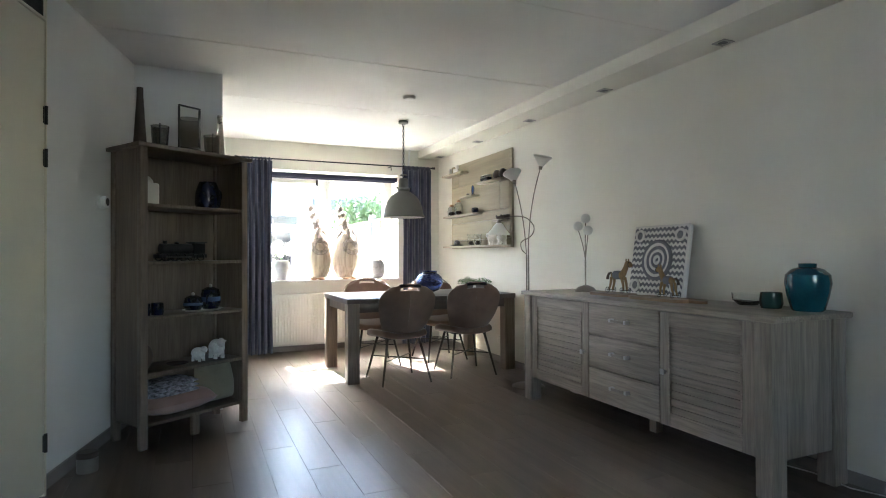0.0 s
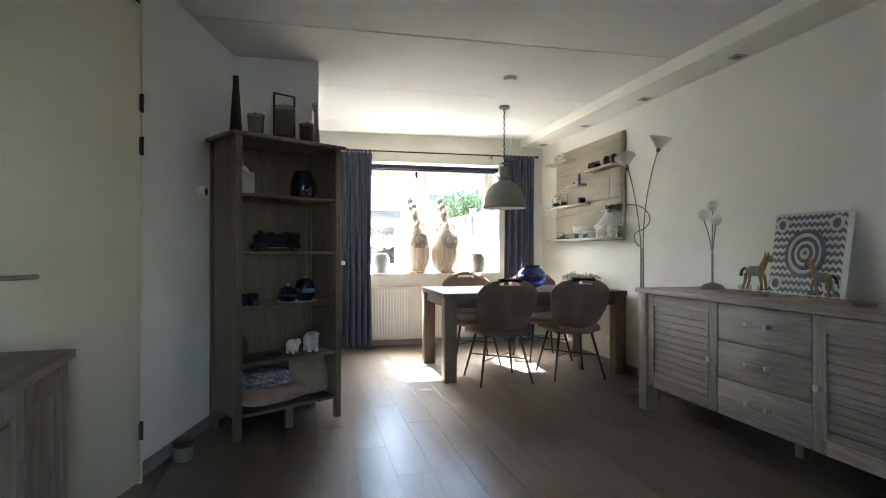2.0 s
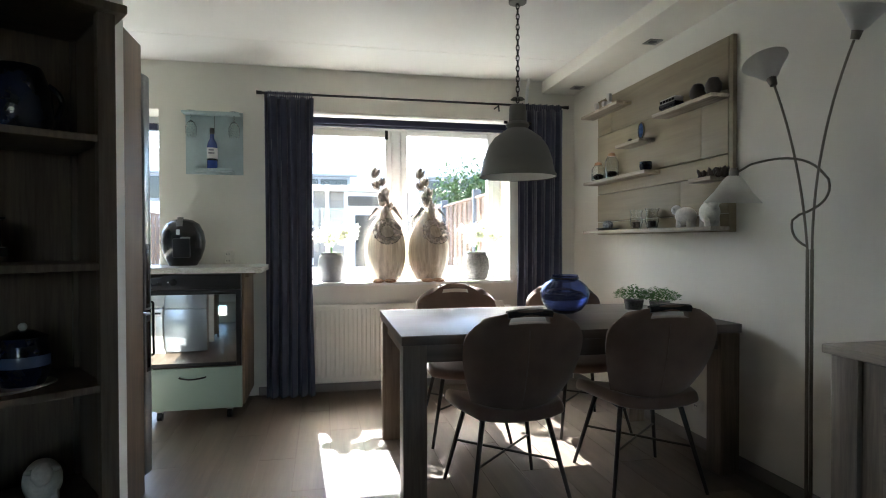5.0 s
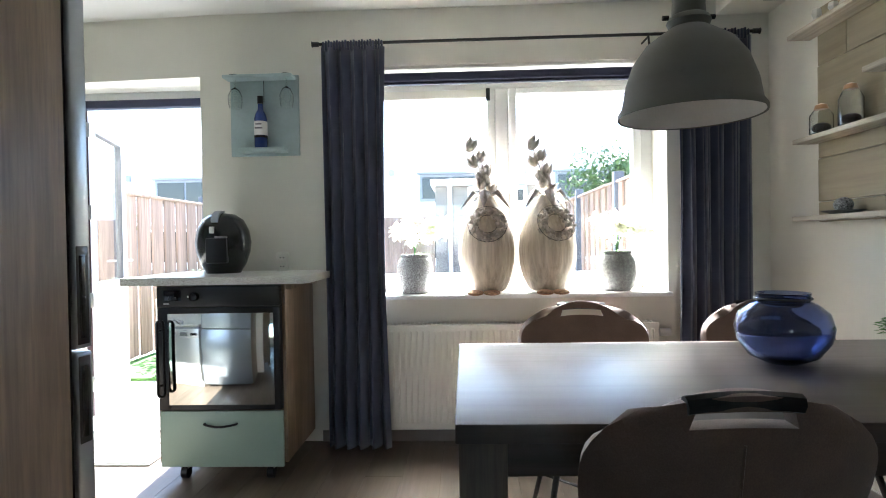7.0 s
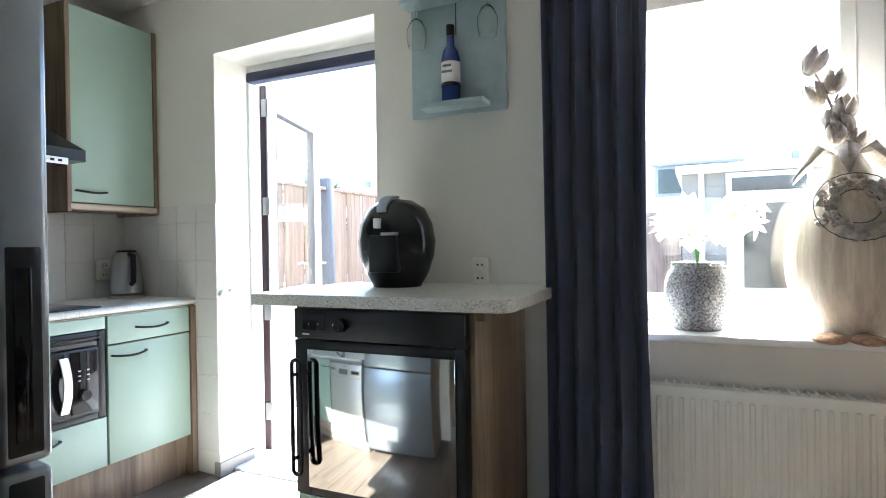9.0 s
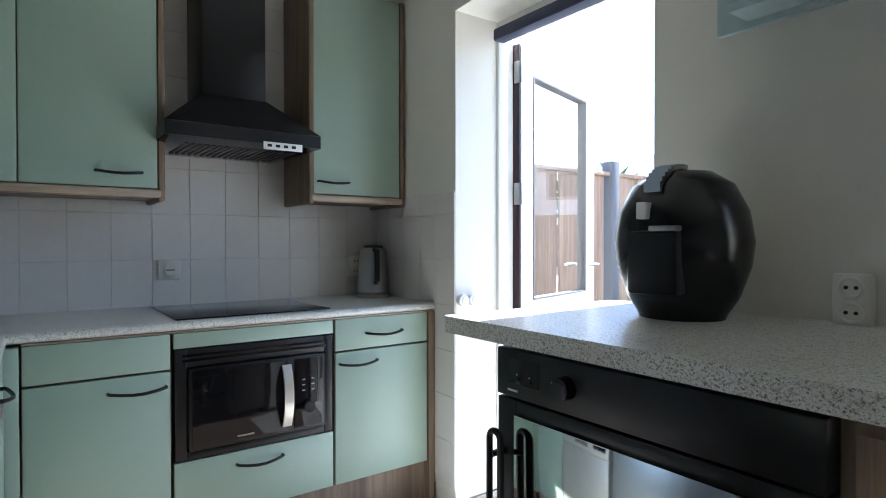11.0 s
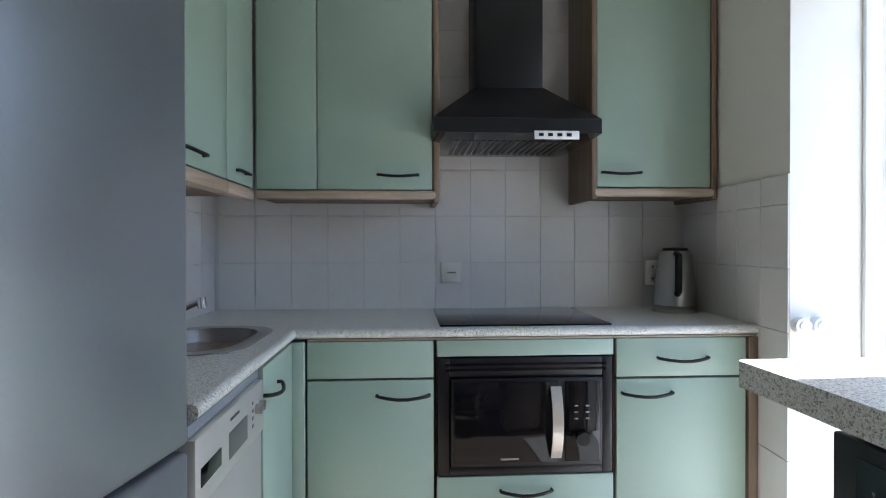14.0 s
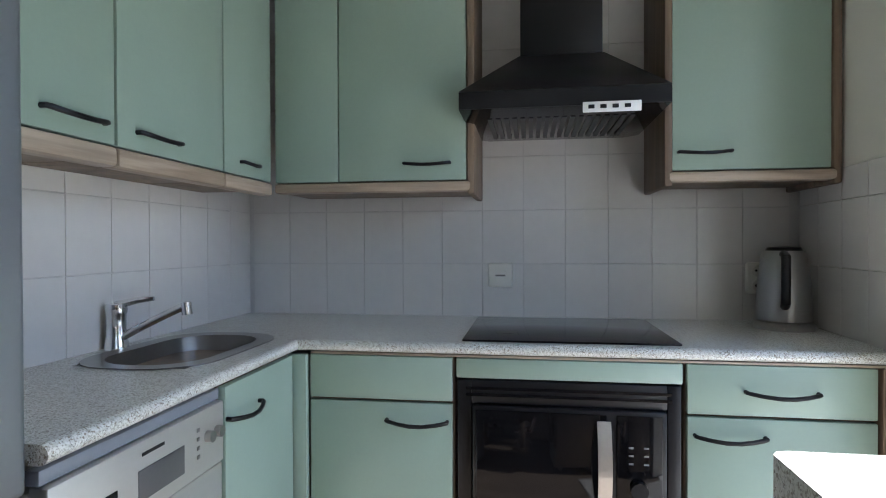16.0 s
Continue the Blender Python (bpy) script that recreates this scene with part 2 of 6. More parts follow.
def lathe(bm, prof, n=28, at=(0, 0, 0), m=None, wob=None):
    """Turns a profile of (radius, height) about z; ends with radius 0 close."""
    m = m or Matrix.Identity(4)
    rings = []
    for r, z in prof:
        if r < 1e-5:
            rings.append([bm.verts.new(m @ Vector((at[0], at[1], at[2] + z)))])
        else:
            ring = []
            for k in range(n):
                a = 2 * math.pi * k / n
                q = r * (wob(a, z) if wob else 1)
                ring.append(bm.verts.new(m @ Vector((at[0] + q * math.cos(a), at[1] + q * math.sin(a), at[2] + z))))
            rings.append(ring)
    for a, b in zip(rings, rings[1:]):
        for k in range(n):
            if len(a) == 1 and len(b) == 1:
                continue
            if len(a) == 1:
                bm.faces.new((a[0], b[k], b[(k + 1) % n]))
            elif len(b) == 1:
                bm.faces.new((a[k], a[(k + 1) % n], b[0]))
            else:
                bm.faces.new((a[k], a[(k + 1) % n], b[(k + 1) % n], b[k]))
    return bm


def tube(bm, pts, r, n=8, r1=None, closed=False):
    """A round bar along points; r may taper to r1."""
    pts = [Vector(p) for p in pts]
    rings, up = [], None
    for i, p in enumerate(pts):
        if closed:
            d = pts[(i + 1) % len(pts)] - pts[i - 1]
        else:
            d = pts[min(i + 1, len(pts) - 1)] - pts[max(i - 1, 0)]
        d.normalize()
        if up is None:
            up = d.orthogonal().normalized()
        side = d.cross(up).normalized()
        up = side.cross(d).normalized()
        q = r if r1 is None else r + (r1 - r) * i / (len(pts) - 1)
        rings.append([bm.verts.new(p + q * (math.cos(2 * math.pi * k / n) * up + math.sin(2 * math.pi * k / n) * side)) for k in range(n)])
    pairs = list(zip(rings, rings[1:])) + ([(rings[-1], rings[0])] if closed else [])
    for a, b in pairs:
        for k in range(n):
            bm.faces.new((a[k], a[(k + 1) % n], b[(k + 1) % n], b[k]))
    if not closed:
        bm.faces.new(rings[0][::-1])
        bm.faces.new(rings[-1])
    return bm


def ball(bm, c, r, sz=(1, 1, 1), u=16, v=10, rot=None):
    m = Matrix.Translation(c) @ (rot or Matrix.Identity(4)) @ Matrix.Diagonal((r * sz[0], r * sz[1], r * sz[2], 1))
    bmesh.ops.create_uvsphere(bm, u_segments=u, v_segments=v, radius=1, matrix=m)
    return bm


def arc(p0, p1, p2, n=10):
    """Points of a quadratic curve."""
    a, b, c = Vector(p0), Vector(p1), Vector(p2)
    return [(1 - t) ** 2 * a + 2 * t * (1 - t) * b + t * t * c for t in (i / n for i in range(n + 1))]


def rounded_rect(x0, y0, x1, y1, r, n=5):
    pts = []
    for cx, cy, a0 in ((x1 - r, y0 + r, -90), (x1 - r, y1 - r, 0), (x0 + r, y1 - r, 90), (x0 + r, y0 + r, 180)):
        pts += [(cx + r * math.cos(radians(a0 + 90 * k / n)), cy + r * math.sin(radians(a0 + 90 * k / n))) for k in range(n + 1)]
    return pts


# ---- structure ----
RIGHT, CEIL, OUT = 3.25, 2.555, 7.08


def inner(x):
    """The inner face of the window wall, which is slightly out of square by the kitchen."""
    return 6.68 if x > 0 else 6.68 - 0.0615 * x


def wall_run(bm, x0, x1, z0, z1):
    return prism(bm, [(x0, inner(x0)), (x1, inner(x1)), (x1, OUT), (x0, OUT)], z0, z1)


bm = bmesh.new()
wall_run(bm, -1.95, -1.09, -0.1, 2.7)
wall_run(bm, -1.09, -0.085, 2.19, 2.7)
wall_run(bm, -0.085, 0.0, -0.1, 2.7)
wall_run(bm, 0.0, 0.8, -0.1, 2.7)
wall_run(bm, 0.8, 2.665, -0.1, 0.845)
wall_run(bm, 0.8, 2.665, 2.22, 2.7)
wall_run(bm, 2.665, RIGHT, -0.1, 2.7)
part("wall_north", bm, "wall", None, "cream plastered wall with window and garden door openings", category="wall", kind="structure")
part("wall_east", boxed(RIGHT, -3.2, -0.1, RIGHT + 0.2, OUT, 2.7, bev=0), "wall", None, "long cream plastered wall", category="wall", kind="structure")
bm = bmesh.new()
for d in ((-2.6, 0.3, -0.1, 2.7), (1.75, RIGHT + 0.2, -0.1, 2.7), (0.3, 1.75, -0.1, 0.85), (0.3, 1.75, 2.15, 2.7)):
    box(bm, d[0], -3.4, d[2], d[1], -3.2, d[3])
part("wall_south", bm, "wall", None, "cream plastered street wall with a wide window", category="wall", kind="structure")
sw = thing("window_2", None, "wide white framed street window", "window", kind="structure")
bm = bmesh.new()
for x in (0.3, 0.99, 1.68):
    box(bm, x, -3.36, 0.85, x + 0.07, -3.28, 2.15, bev=0.005)
for z in (0.85, 2.08):
    box(bm, 0.3, -3.355, z, 1.75, -3.285, z + 0.07, bev=0.005)
part("window_frame", bm, "paint", sw)
for x in (0.37, 1.06):
    p = part("pane", boxed(x, -3.322, 0.92, x + 0.62, -3.318, 2.08, bev=0), "pane", sw)
    p.visible_shadow = False


def left_x(y):
    return -0.184 + 0.24 * (y - 4.27)


def door_x(y):
    return -0.46 + 0.27 * (y - 2.92)


bm = bmesh.new()
prism(bm, [(left_x(2.94) - 0.2, 2.9), (left_x(2.9), 2.9), (left_x(4.27), 4.27), (left_x(4.27) - 0.2, 4.27)], -0.1, 2.7)
part("wall_west", bm, "wall_cool", None, "white plastered wall beside the hall door", category="wall", kind="structure")
bm = bmesh.new()
prism(bm, [(door_x(2.0) - 0.16, 2.0), (door_x(2.0), 2.0), (-2.35, -3.2), (-2.55, -3.2)], -0.1, 2.7)
part("wall_hall", bm, "wall_cool", None, "white plastered wall", category="wall", kind="structure")
bm = bmesh.new()
prism(bm, [(-0.42, 4.225), (0.402, 4.225), (0.402, 4.37), (-0.42, 4.37)], -0.1, 2.7)
part("wall_partition", bm, "wall_cool", None, "white plastered partition end between living room and kitchen", category="wall", kind="structure")
part("wall_sink", boxed(-1.95, 4.27, -0.1, -0.42, 4.745, 2.7, bev=0), "wall_cool", None, "white wall behind the sink", category="wall", kind="structure")
part("wall_kitchen", boxed(-2.1, 4.27, -0.1, -1.862, OUT, 2.7, bev=0), "wall_cool", None, "white wall behind the hob", category="wall", kind="structure")
bm = bmesh.new()
for y0, y1 in ((-3.4, 2.257), (2.262, 3.529), (3.547, 4.816), (4.824, 6.098), (6.104, OUT)):
    box(bm, -2.6, y0, CEIL, RIGHT + 0.2, y1, CEIL + 0.12)
part("ceiling", bm, "ceiling", None, "white plastered ceiling with panel seams", category="ceiling", kind="structure")
part("ceiling_seam", boxed(-2.6, -3.4, CEIL + 0.012, RIGHT + 0.2, OUT, CEIL + 0.11, bev=0), "seam", None, "grey seam filler", category="ceiling", kind="structure")
part("soffit", boxed(2.95, -3.2, 2.455, RIGHT, 6.675, CEIL + 0.02, bev=0.004), "wall", None, "low plastered soffit along the wall with downlights", category="soffit", kind="structure")
part("roof", boxed(-2.6, -3.4, 2.7, RIGHT + 0.2, OUT, 2.9, bev=0), "grout", None, "flat slab over the room", category="roof", kind="structure")
floor = part("floor", boxed(-2.6, -3.4, -0.12, RIGHT + 0.2, OUT - 0.02, -0.004, bev=0), "sub", None, "brown-grey laminate floor", category="floor", kind="structure")

# baseboards
part("baseboard", boxed(RIGHT - 0.013, -3.2, 0, RIGHT, 6.66, 0.065, bev=0.003), "base", None, "grey-brown baseboard", category="baseboard", kind="structure")
part("baseboard", boxed(0.62, 6.668, 0, RIGHT - 0.014, 6.68, 0.065, bev=0.003), "base", None, "grey-brown baseboard", category="baseboard", kind="structure")
bm = prism(bmesh.new(), [(left_x(2.9), 2.9), (left_x(2.9) + 0.013, 2.9), (left_x(4.25) + 0.013, 4.25), (left_x(4.25), 4.25)], 0, 0.07)
part("baseboard", bm, "base", None, "grey-brown baseboard", category="baseboard", kind="structure")
bm = prism(bmesh.new(), [(-1.12, inner(-1.1) - 0.012), (-1.078, inner(-1.1) - 0.012), (-1.078, 6.99), (-1.09, 6.99), (-1.09, inner(-1.1)), (-1.12, inner(-1.1))], 0, 0.07)
part("baseboard", bm, "base", None, "grey tiled baseboard by the garden door", category="baseboard", kind="structure")

# window
win = thing("window_1", None, "white framed double window over a deep sill", "window", kind="structure")
bm = bmesh.new()
for d in ((0.8, 0.87, 0.88, 2.22), (2.595, 2.665, 0.88, 2.22), (0.87, 2.595, 0.87, 0.93), (0.87, 2.595, 2.14, 2.22), (1.69, 1.77, 0.93, 2.14)):
    box(bm, d[0], 6.94, d[2], d[1], 7.04, d[3], bev=0.006)
part("window_frame", bm, "paint", win)
for x0, x1 in ((0.872, 1.688), (1.772, 2.593)):
    bm = bmesh.new()
    w = 0.05
    box(bm, x0, 6.925, 0.932, x0 + w, 7.0, 2.138, bev=0.006)
    box(bm, x1 - w, 6.925, 0.932, x1, 7.0, 2.138, bev=0.006)
    box(bm, x0 + w, 6.925, 0.932, x1 - w, 7.0, 0.975, bev=0.006)
    box(bm, x0 + w, 6.925, 2.1, x1 - w, 7.0, 2.138, bev=0.006)
    sash = part("sash", bm, "paint", win)
    p = part("pane", boxed(x0 + w, 6.965, 0.975, x1 - w, 6.969, 2.1, bev=0), "pane", sash)
    p.visible_shadow = False
bm = boxed(0.93, 6.9, 2.075, 1.632, 6.925, 2.125, bev=0.004)
vent = part("vent_grille", bm, "radiator", win, "pale trickle vent bar")
part("end_cap", boxed(1.632, 6.898, 2.06, 1.657, 6.925, 2.135, bev=0.003), "black", vent)
part("sill", boxed(0.8, 6.60, 0.845, 2.665, 6.94, 0.87, bev=0.006), "paint", win, "deep white window sill")
bm = bmesh.new()
tube(bm, [(1.73, 6.915, 1.2), (1.73, 6.89, 1.2), (1.73, 6.885, 1.32)], 0.008)
part("window_handle", bm, "steel", win)
bl = thing("roller_blind", None, "dark blue roller blind rolled up above the window", "blind")
part("cassette", boxed(0.81, 6.70, 2.135, 2.655, 6.77, 2.185, bev=0.008), "blind", bl)
part("bottom_bar", boxed(0.83, 6.715, 2.118, 2.635, 6.745, 2.133, bev=0.004), "blind", bl)
for x in (0.803, 2.656):
    part("end_cap", boxed(x, 6.703, 2.13, x + 0.006, 6.767, 2.187, bev=0.001), "black", bl)

# radiator
rad = thing("radiator", pose(0.02, 0, -0.02), "cream panel radiator under the window", "radiator")
bm = boxed(1.0, 6.585, 0.115, 2.56, 6.61, 0.72, bev=0.008)
part("panel", bm, "radiator", rad)
bm = bmesh.new()
for i in range(44):
    x = 1.03 + i * 0.0345
    box(bm, x, 6.577, 0.15, x + 0.017, 6.59, 0.685, bev=0.004, seg=1)
part("ribs", bm, "radiator", rad, kind="stuff")
bm = bmesh.new()
for i in range(60):
    x = 1.005 + i * 0.0257
    box(bm, x, 6.6, 0.715, x + 0.006, 6.655, 0.725)
part("top_grille", bm, "radiator", rad, kind="stuff")
part("back_panel", boxed(1.0, 6.63, 0.12, 2.56, 6.66, 0.715, bev=0.006), "radiator", rad)
bm = tube(bmesh.new(), [(2.57, 6.62, 0.66), (2.63, 6.62, 0.66)], 0.022, 12)
part("valve", bm, "paint", rad)
for x in (1.3, 2.2):
    part("bracket", boxed(x, 6.655, 0.2, x + 0.03, 6.682, 0.62), "steel", rad)

# garden door
gd = thing("door_2", None, "white glazed garden door standing open outward", "door", kind="structure")
bm = bmesh.new()
box(bm, -1.09, 6.98, 0, -1.074, 7.035, 2.19, bev=0.005)
box(bm, -0.145, 6.98, 0, -0.085, OUT + 0.01, 2.19, bev=0.005)
box(bm, -1.074, 6.98, 2.13, -0.145, OUT + 0.01, 2.19, bev=0.005)
part("door_frame", bm, "paint", gd)
part("threshold", boxed(-1.08, 6.83, -0.01, -0.09, OUT + 0.05, 0.02, bev=0.006), "paint", gd)
lf = part("door_leaf", boxed(0, -0.05, 0.03, 0.115, 0, 2.11, bev=0.005), "paint", gd)
lf.matrix_basis = pose(-1.105, 7.09, 0, 0, 0, 107)
for nm, d in (("free_stile", (0.735, 0.85, 0.03, 2.11)), ("bottom_rail", (0.115, 0.735, 0.03, 0.16)), ("middle_rail", (0.115, 0.735, 0.78, 0.92)), ("top_rail", (0.115, 0.735, 1.99, 2.11)), ("lower_panel", (0.115, 0.735, 0.16, 0.78))):
    t = 0.015 if nm == "lower_panel" else 0.0
    part(nm, boxed(d[0], -0.05 + t, d[2], d[1], -t, d[3], bev=0.004), "paint", lf)
p = part("door_pane", boxed(0.115, -0.028, 0.92, 0.735, -0.022, 1.99, bev=0), "pane", lf)
p.visible_shadow = False
bm = bmesh.new()
for d in ((0.115, 0.123, 0.92, 1.99), (0.727, 0.735, 0.92, 1.99), (0.123, 0.727, 0.92, 0.928), (0.123, 0.727, 1.982, 1.99)):
    box(bm, d[0], -0.052, d[2], d[1], 0.002, d[3])
part("gasket", bm, "seal_rubber", lf, "dark grey glazing seal")
bm = bmesh.new()
box(bm, -0.012, -0.046, 0.03, -0.001, 0.0, 2.11, bev=0.002)
part("hinge_edge", bm, plain("dark red door edge", (0.035, 0.012, 0.014), 0.4), lf)
bm = bmesh.new()
for z in (0.25, 1.42, 1.98, 0.82):
    box(bm, -0.02, -0.06, z - 0.05, -0.006, -0.02, z + 0.05, bev=0.003)
part("hinge_set", bm, "steel", lf)
bm = tube(bmesh.new(), [(0.79, -0.05, 1.07), (0.79, -0.1, 1.07), (0.68, -0.1, 1.07)], 0.009)
tube(bm, [(0.79, 0, 1.07), (0.79, 0.05, 1.07), (0.68, 0.05, 1.07)], 0.009)
part("door_handle", bm, "steel", lf)
bl = thing("roller_blind", None, "dark blue roller blind rolled up above the garden door", "blind")
part("cassette", boxed(-1.025, 6.90, 2.07, -0.15, 6.965, 2.125, bev=0.012), "blind", bl)
for x in (-1.02, -0.16):
    part("bracket", boxed(x - 0.005, 6.93, 2.12, x + 0.01, 6.978, 2.135), "steel", bl)

# hall door
hall = thing("door_1", pose(-0.46, 2.92, 0, 0, 0, -105.1), "closed cream hall door with steel hinges and lever handle", "door", kind="structure")
bm = bmesh.new()
box(bm, 0.0, -0.14, -0.01, 0.012, 0.0, CEIL)
box(bm, 0.955, -0.12, -0.01, 1.02, 0.014, CEIL, bev=0.004)
box(bm, 0.012, -0.12, 2.325, 0.955, 0.0, 2.34, bev=0.003)
part("door_frame", bm, "door", hall)
lf = part("door_leaf", boxed(0.014, -0.06, 0.012, 0.953, -0.003, 2.32, bev=0.004), "door", hall)
part("transom", boxed(0.014, -0.04, 2.34, 0.955, -0.01, CEIL, bev=0), "dark_glass", hall, "dark transom above the door")
for z in (0.26, 1.65, 1.86):
    bm = tube(bmesh.new(), [(0.016, 0.004, z - 0.045), (0.016, 0.004, z + 0.045)], 0.008, 10)
    box(bm, 0.018, -0.004, z - 0.04, 0.03, 0.001, z + 0.04)
    part("hinge", bm, "black_metal", lf)
bm = boxed(0.868, -0.004, 0.86, 0.91, 0.006, 1.09, bev=0.003)
tube(bm, [(0.889, 0.0, 1.045), (0.889, 0.05, 1.045), (0.76, 0.05, 1.045)], 0.009, 10)
tube(bm, [(0.889, 0.006, 0.92), (0.889, 0.009, 0.92)], 0.011, 10)
part("door_handle", bm, "steel", lf)

# ---- kitchen ----
CT, FX, FY = 0.922, -1.252, 5.207


def bow_handle(parent, c, width, along="y", out=(1, 0, 0), mat="black"):
    """A slim bowed bar handle."""
    d = Vector((0, 1, 0)) if along == "y" else Vector((1, 0, 0))
    c, o = Vector(c), Vector(out)
    a, b = c - d * width / 2, c + d * width / 2
    pts = [a, a + o * 0.012] + [a + (b - a) * t + o * (0.014 + 0.018 * math.sin(math.pi * t)) + Vector((0, 0, -0.008 * math.sin(math.pi * t))) for t in (0.05, 0.2, 0.4, 0.6, 0.8, 0.95)] + [b + o * 0.012, b]
    return part("handle", tube(bmesh.new(), pts, 0.0055, 8), mat, parent, "black bow handle")


def base_unit(y0, y1, fronts, label):
    u = thing("base_cabinet", None, label, "cabinet", "kitchen base cabinets")
    part("body", boxed(-1.8, y0, 0.2, FX - 0.025, y1, 0.884, bev=0.002), "walnut", u)
    for nm, z0, z1, hy in fronts:
        f = part(nm, boxed(FX - 0.022, y0 + 0.004, z0, FX - 0.002, y1 - 0.004, z1, bev=0.0025), "mint", u)
        if hy is not None:
            bow_handle(f, (FX - 0.002, hy[0], hy[1]), 0.17)
    return u


base_unit(5.237, 5.653, [("drawer_front", 0.762, 0.882, None), ("door", 0.21, 0.754, (5.55, 0.706))], "mint green base cabinet under the speckled worktop")
u = base_unit(6.257, 6.712, [("drawer_front", 0.754, 0.882, (6.487, 0.816)), ("door", 0.21, 0.746, (6.364, 0.7))], "mint green base cabinet with drawer by the garden door")
part("end_panel", boxed(-1.8, 6.716, 0.0, FX + 0.002, 6.75, 0.884), "walnut", u, "walnut decor end panel")
u = thing("base_cabinet", None, "mint green oven housing with a built-in microwave", "cabinet", "kitchen base cabinets")
part("body", boxed(-1.8, 5.657, 0.2, FX - 0.06, 6.253, 0.884), "walnut", u)
part("top_rail", boxed(FX - 0.022, 5.66, 0.829, FX - 0.002, 6.25, 0.882), "mint", u)
f = part("drawer_front", boxed(FX - 0.022, 5.66, 0.21, FX - 0.002, 6.25, 0.432), "mint", u)
bow_handle(f, (FX - 0.002, 5.955, 0.385), 0.17)
part("top_trim", boxed(FX - 0.03, 5.24, 0.8835, FX - 0.006, 6.75, 0.8905), "walnut_h", u)

mw = thing("microwave", pose(0, -0.013, 0.018) @ Matrix.Diagonal((1, 1, 0.957, 1)), "black built-in microwave oven with silver handle", "microwave")
for d in ((5.676, 5.715, 0.437, 0.842), (6.225, 6.26, 0.437, 0.842), (5.715, 6.225, 0.437, 0.468), (5.715, 6.225, 0.775, 0.842)):
    part("surround_bar", boxed(FX - 0.06, d[0], d[2], FX - 0.002, d[1], d[3], bev=0.004), "black", mw)
bm = bmesh.new()
for i in range(2):
    box(bm, FX - 0.003, 5.7, 0.797 + i * 0.018, FX + 0.001, 6.235, 0.805 + i * 0.018)
part("vent_slats", bm, "black_gloss", mw)
bm = boxed(FX - 0.05, 5.718, 0.47, FX + 0.012, 6.222, 0.773, bev=0.006)
part("case", bm, "black", mw)
part("door_glass", boxed(FX + 0.012, 5.728, 0.485, FX + 0.016, 6.07, 0.762, bev=0.002), "black_gloss", mw)
hp = arc((FX + 0.016, 6.06, 0.5), (FX + 0.075, 6.06, 0.62), (FX + 0.016, 6.045, 0.745), 10)
bm = bmesh.new()
rings = [[bm.verts.new((p.x + dx, y, p.z)) for dx, y in ((0, 6.045), (0.007, 6.045), (0.007, 6.08), (0, 6.08))] for p in hp]
for a, b in zip(rings, rings[1:]):
    for k in range(4):
        bm.faces.new((a[k], a[(k + 1) % 4], b[(k + 1) % 4], b[k]))
bm.faces.new(rings[0])
bm.faces.new(rings[-1][::-1])
part("door_handle", bm, plain("bright silver", (0.7, 0.69, 0.66), 0.3, 0.9), mw, "curved silver handle")
pn = part("control_panel", boxed(FX + 0.012, 6.095, 0.485, FX + 0.017, 6.21, 0.762, bev=0.002), "black_gloss", mw)
bm = tube(bmesh.new(), [(FX + 0.017, 6.15, 0.565), (FX + 0.035, 6.15, 0.565)], 0.022, 20)
part("dial", bm, "black", pn)
for i in range(3):
    for j in range(2):
        part("button", boxed(FX + 0.017, 6.125 + j * 0.038, 0.63 + i * 0.022, FX + 0.0182, 6.137 + j * 0.038, 0.635 + i * 0.022, bev=0), "fridge", pn)
part("brand_bar", boxed(FX + 0.016, 5.88, 0.495, FX + 0.0175, 5.94, 0.501, bev=0), "steel", mw)

# return run with sink
u = thing("base_cabinet", None, "narrow mint green corner cabinet beside the dishwasher", "cabinet", "kitchen base cabinets")
part("body", boxed(-1.27, 4.78, 0.2, -0.872, FY - 0.03, 0.884), "walnut", u)
f = part("door", boxed(-1.235, FY - 0.03, 0.21, -0.875, FY - 0.01, 0.882), "mint", u)
bow_handle(f, (-0.955, FY - 0.01, 0.81), 0.15, "x", (0, 1, 0))
part("corner_post", boxed(-1.268, FY - 0.03, 0.21, -1.24, 5.234, 0.882), "mint", u)
bm = boxed(-1.31, 5.2, 0, -1.29, 6.719, 0.198)
pl = part("plinth", bm, "walnut", None, "walnut decor kitchen plinth", category="plinth", kind="structure")
part("plinth", boxed(-1.29, 5.15, 0, -0.87, 5.17, 0.198), "walnut_x", None, "walnut decor kitchen plinth", category="plinth", kind="structure")

dw = thing("dishwasher", pose(0, 0, -0.011), "silver built-in dishwasher under the worktop", "dishwasher")
part("body", boxed(-0.866, 4.8, 0.02, -0.405, FY - 0.04, 0.86), "dish", dw)
f = part("door", boxed(-0.864, FY - 0.04, 0.12, -0.407, FY - 0.012, 0.735, bev=0.004), "dish", dw)
cp = part("control_panel", boxed(-0.864, FY - 0.04, 0.738, -0.407, FY - 0.008, 0.868, bev=0.004), "dish", dw)
part("top_strip", boxed(-0.866, FY - 0.045, 0.87, -0.405, FY - 0.02, 0.893), plain("blue-grey strip", (0.22, 0.24, 0.27), 0.4), dw)
# flat plate, no recess: the grip's shade is put into its dark grey
part("grip", boxed(-0.72, FY - 0.0085, 0.765, -0.59, FY - 0.0065, 0.82, bev=0.002), plain("shadowed grip", (0.16, 0.16, 0.16), 0.4, 0.5), cp)
part("display", boxed(-0.54, FY - 0.0085, 0.775, -0.43, FY - 0.0065, 0.81, bev=0.001), "black_gloss", cp)
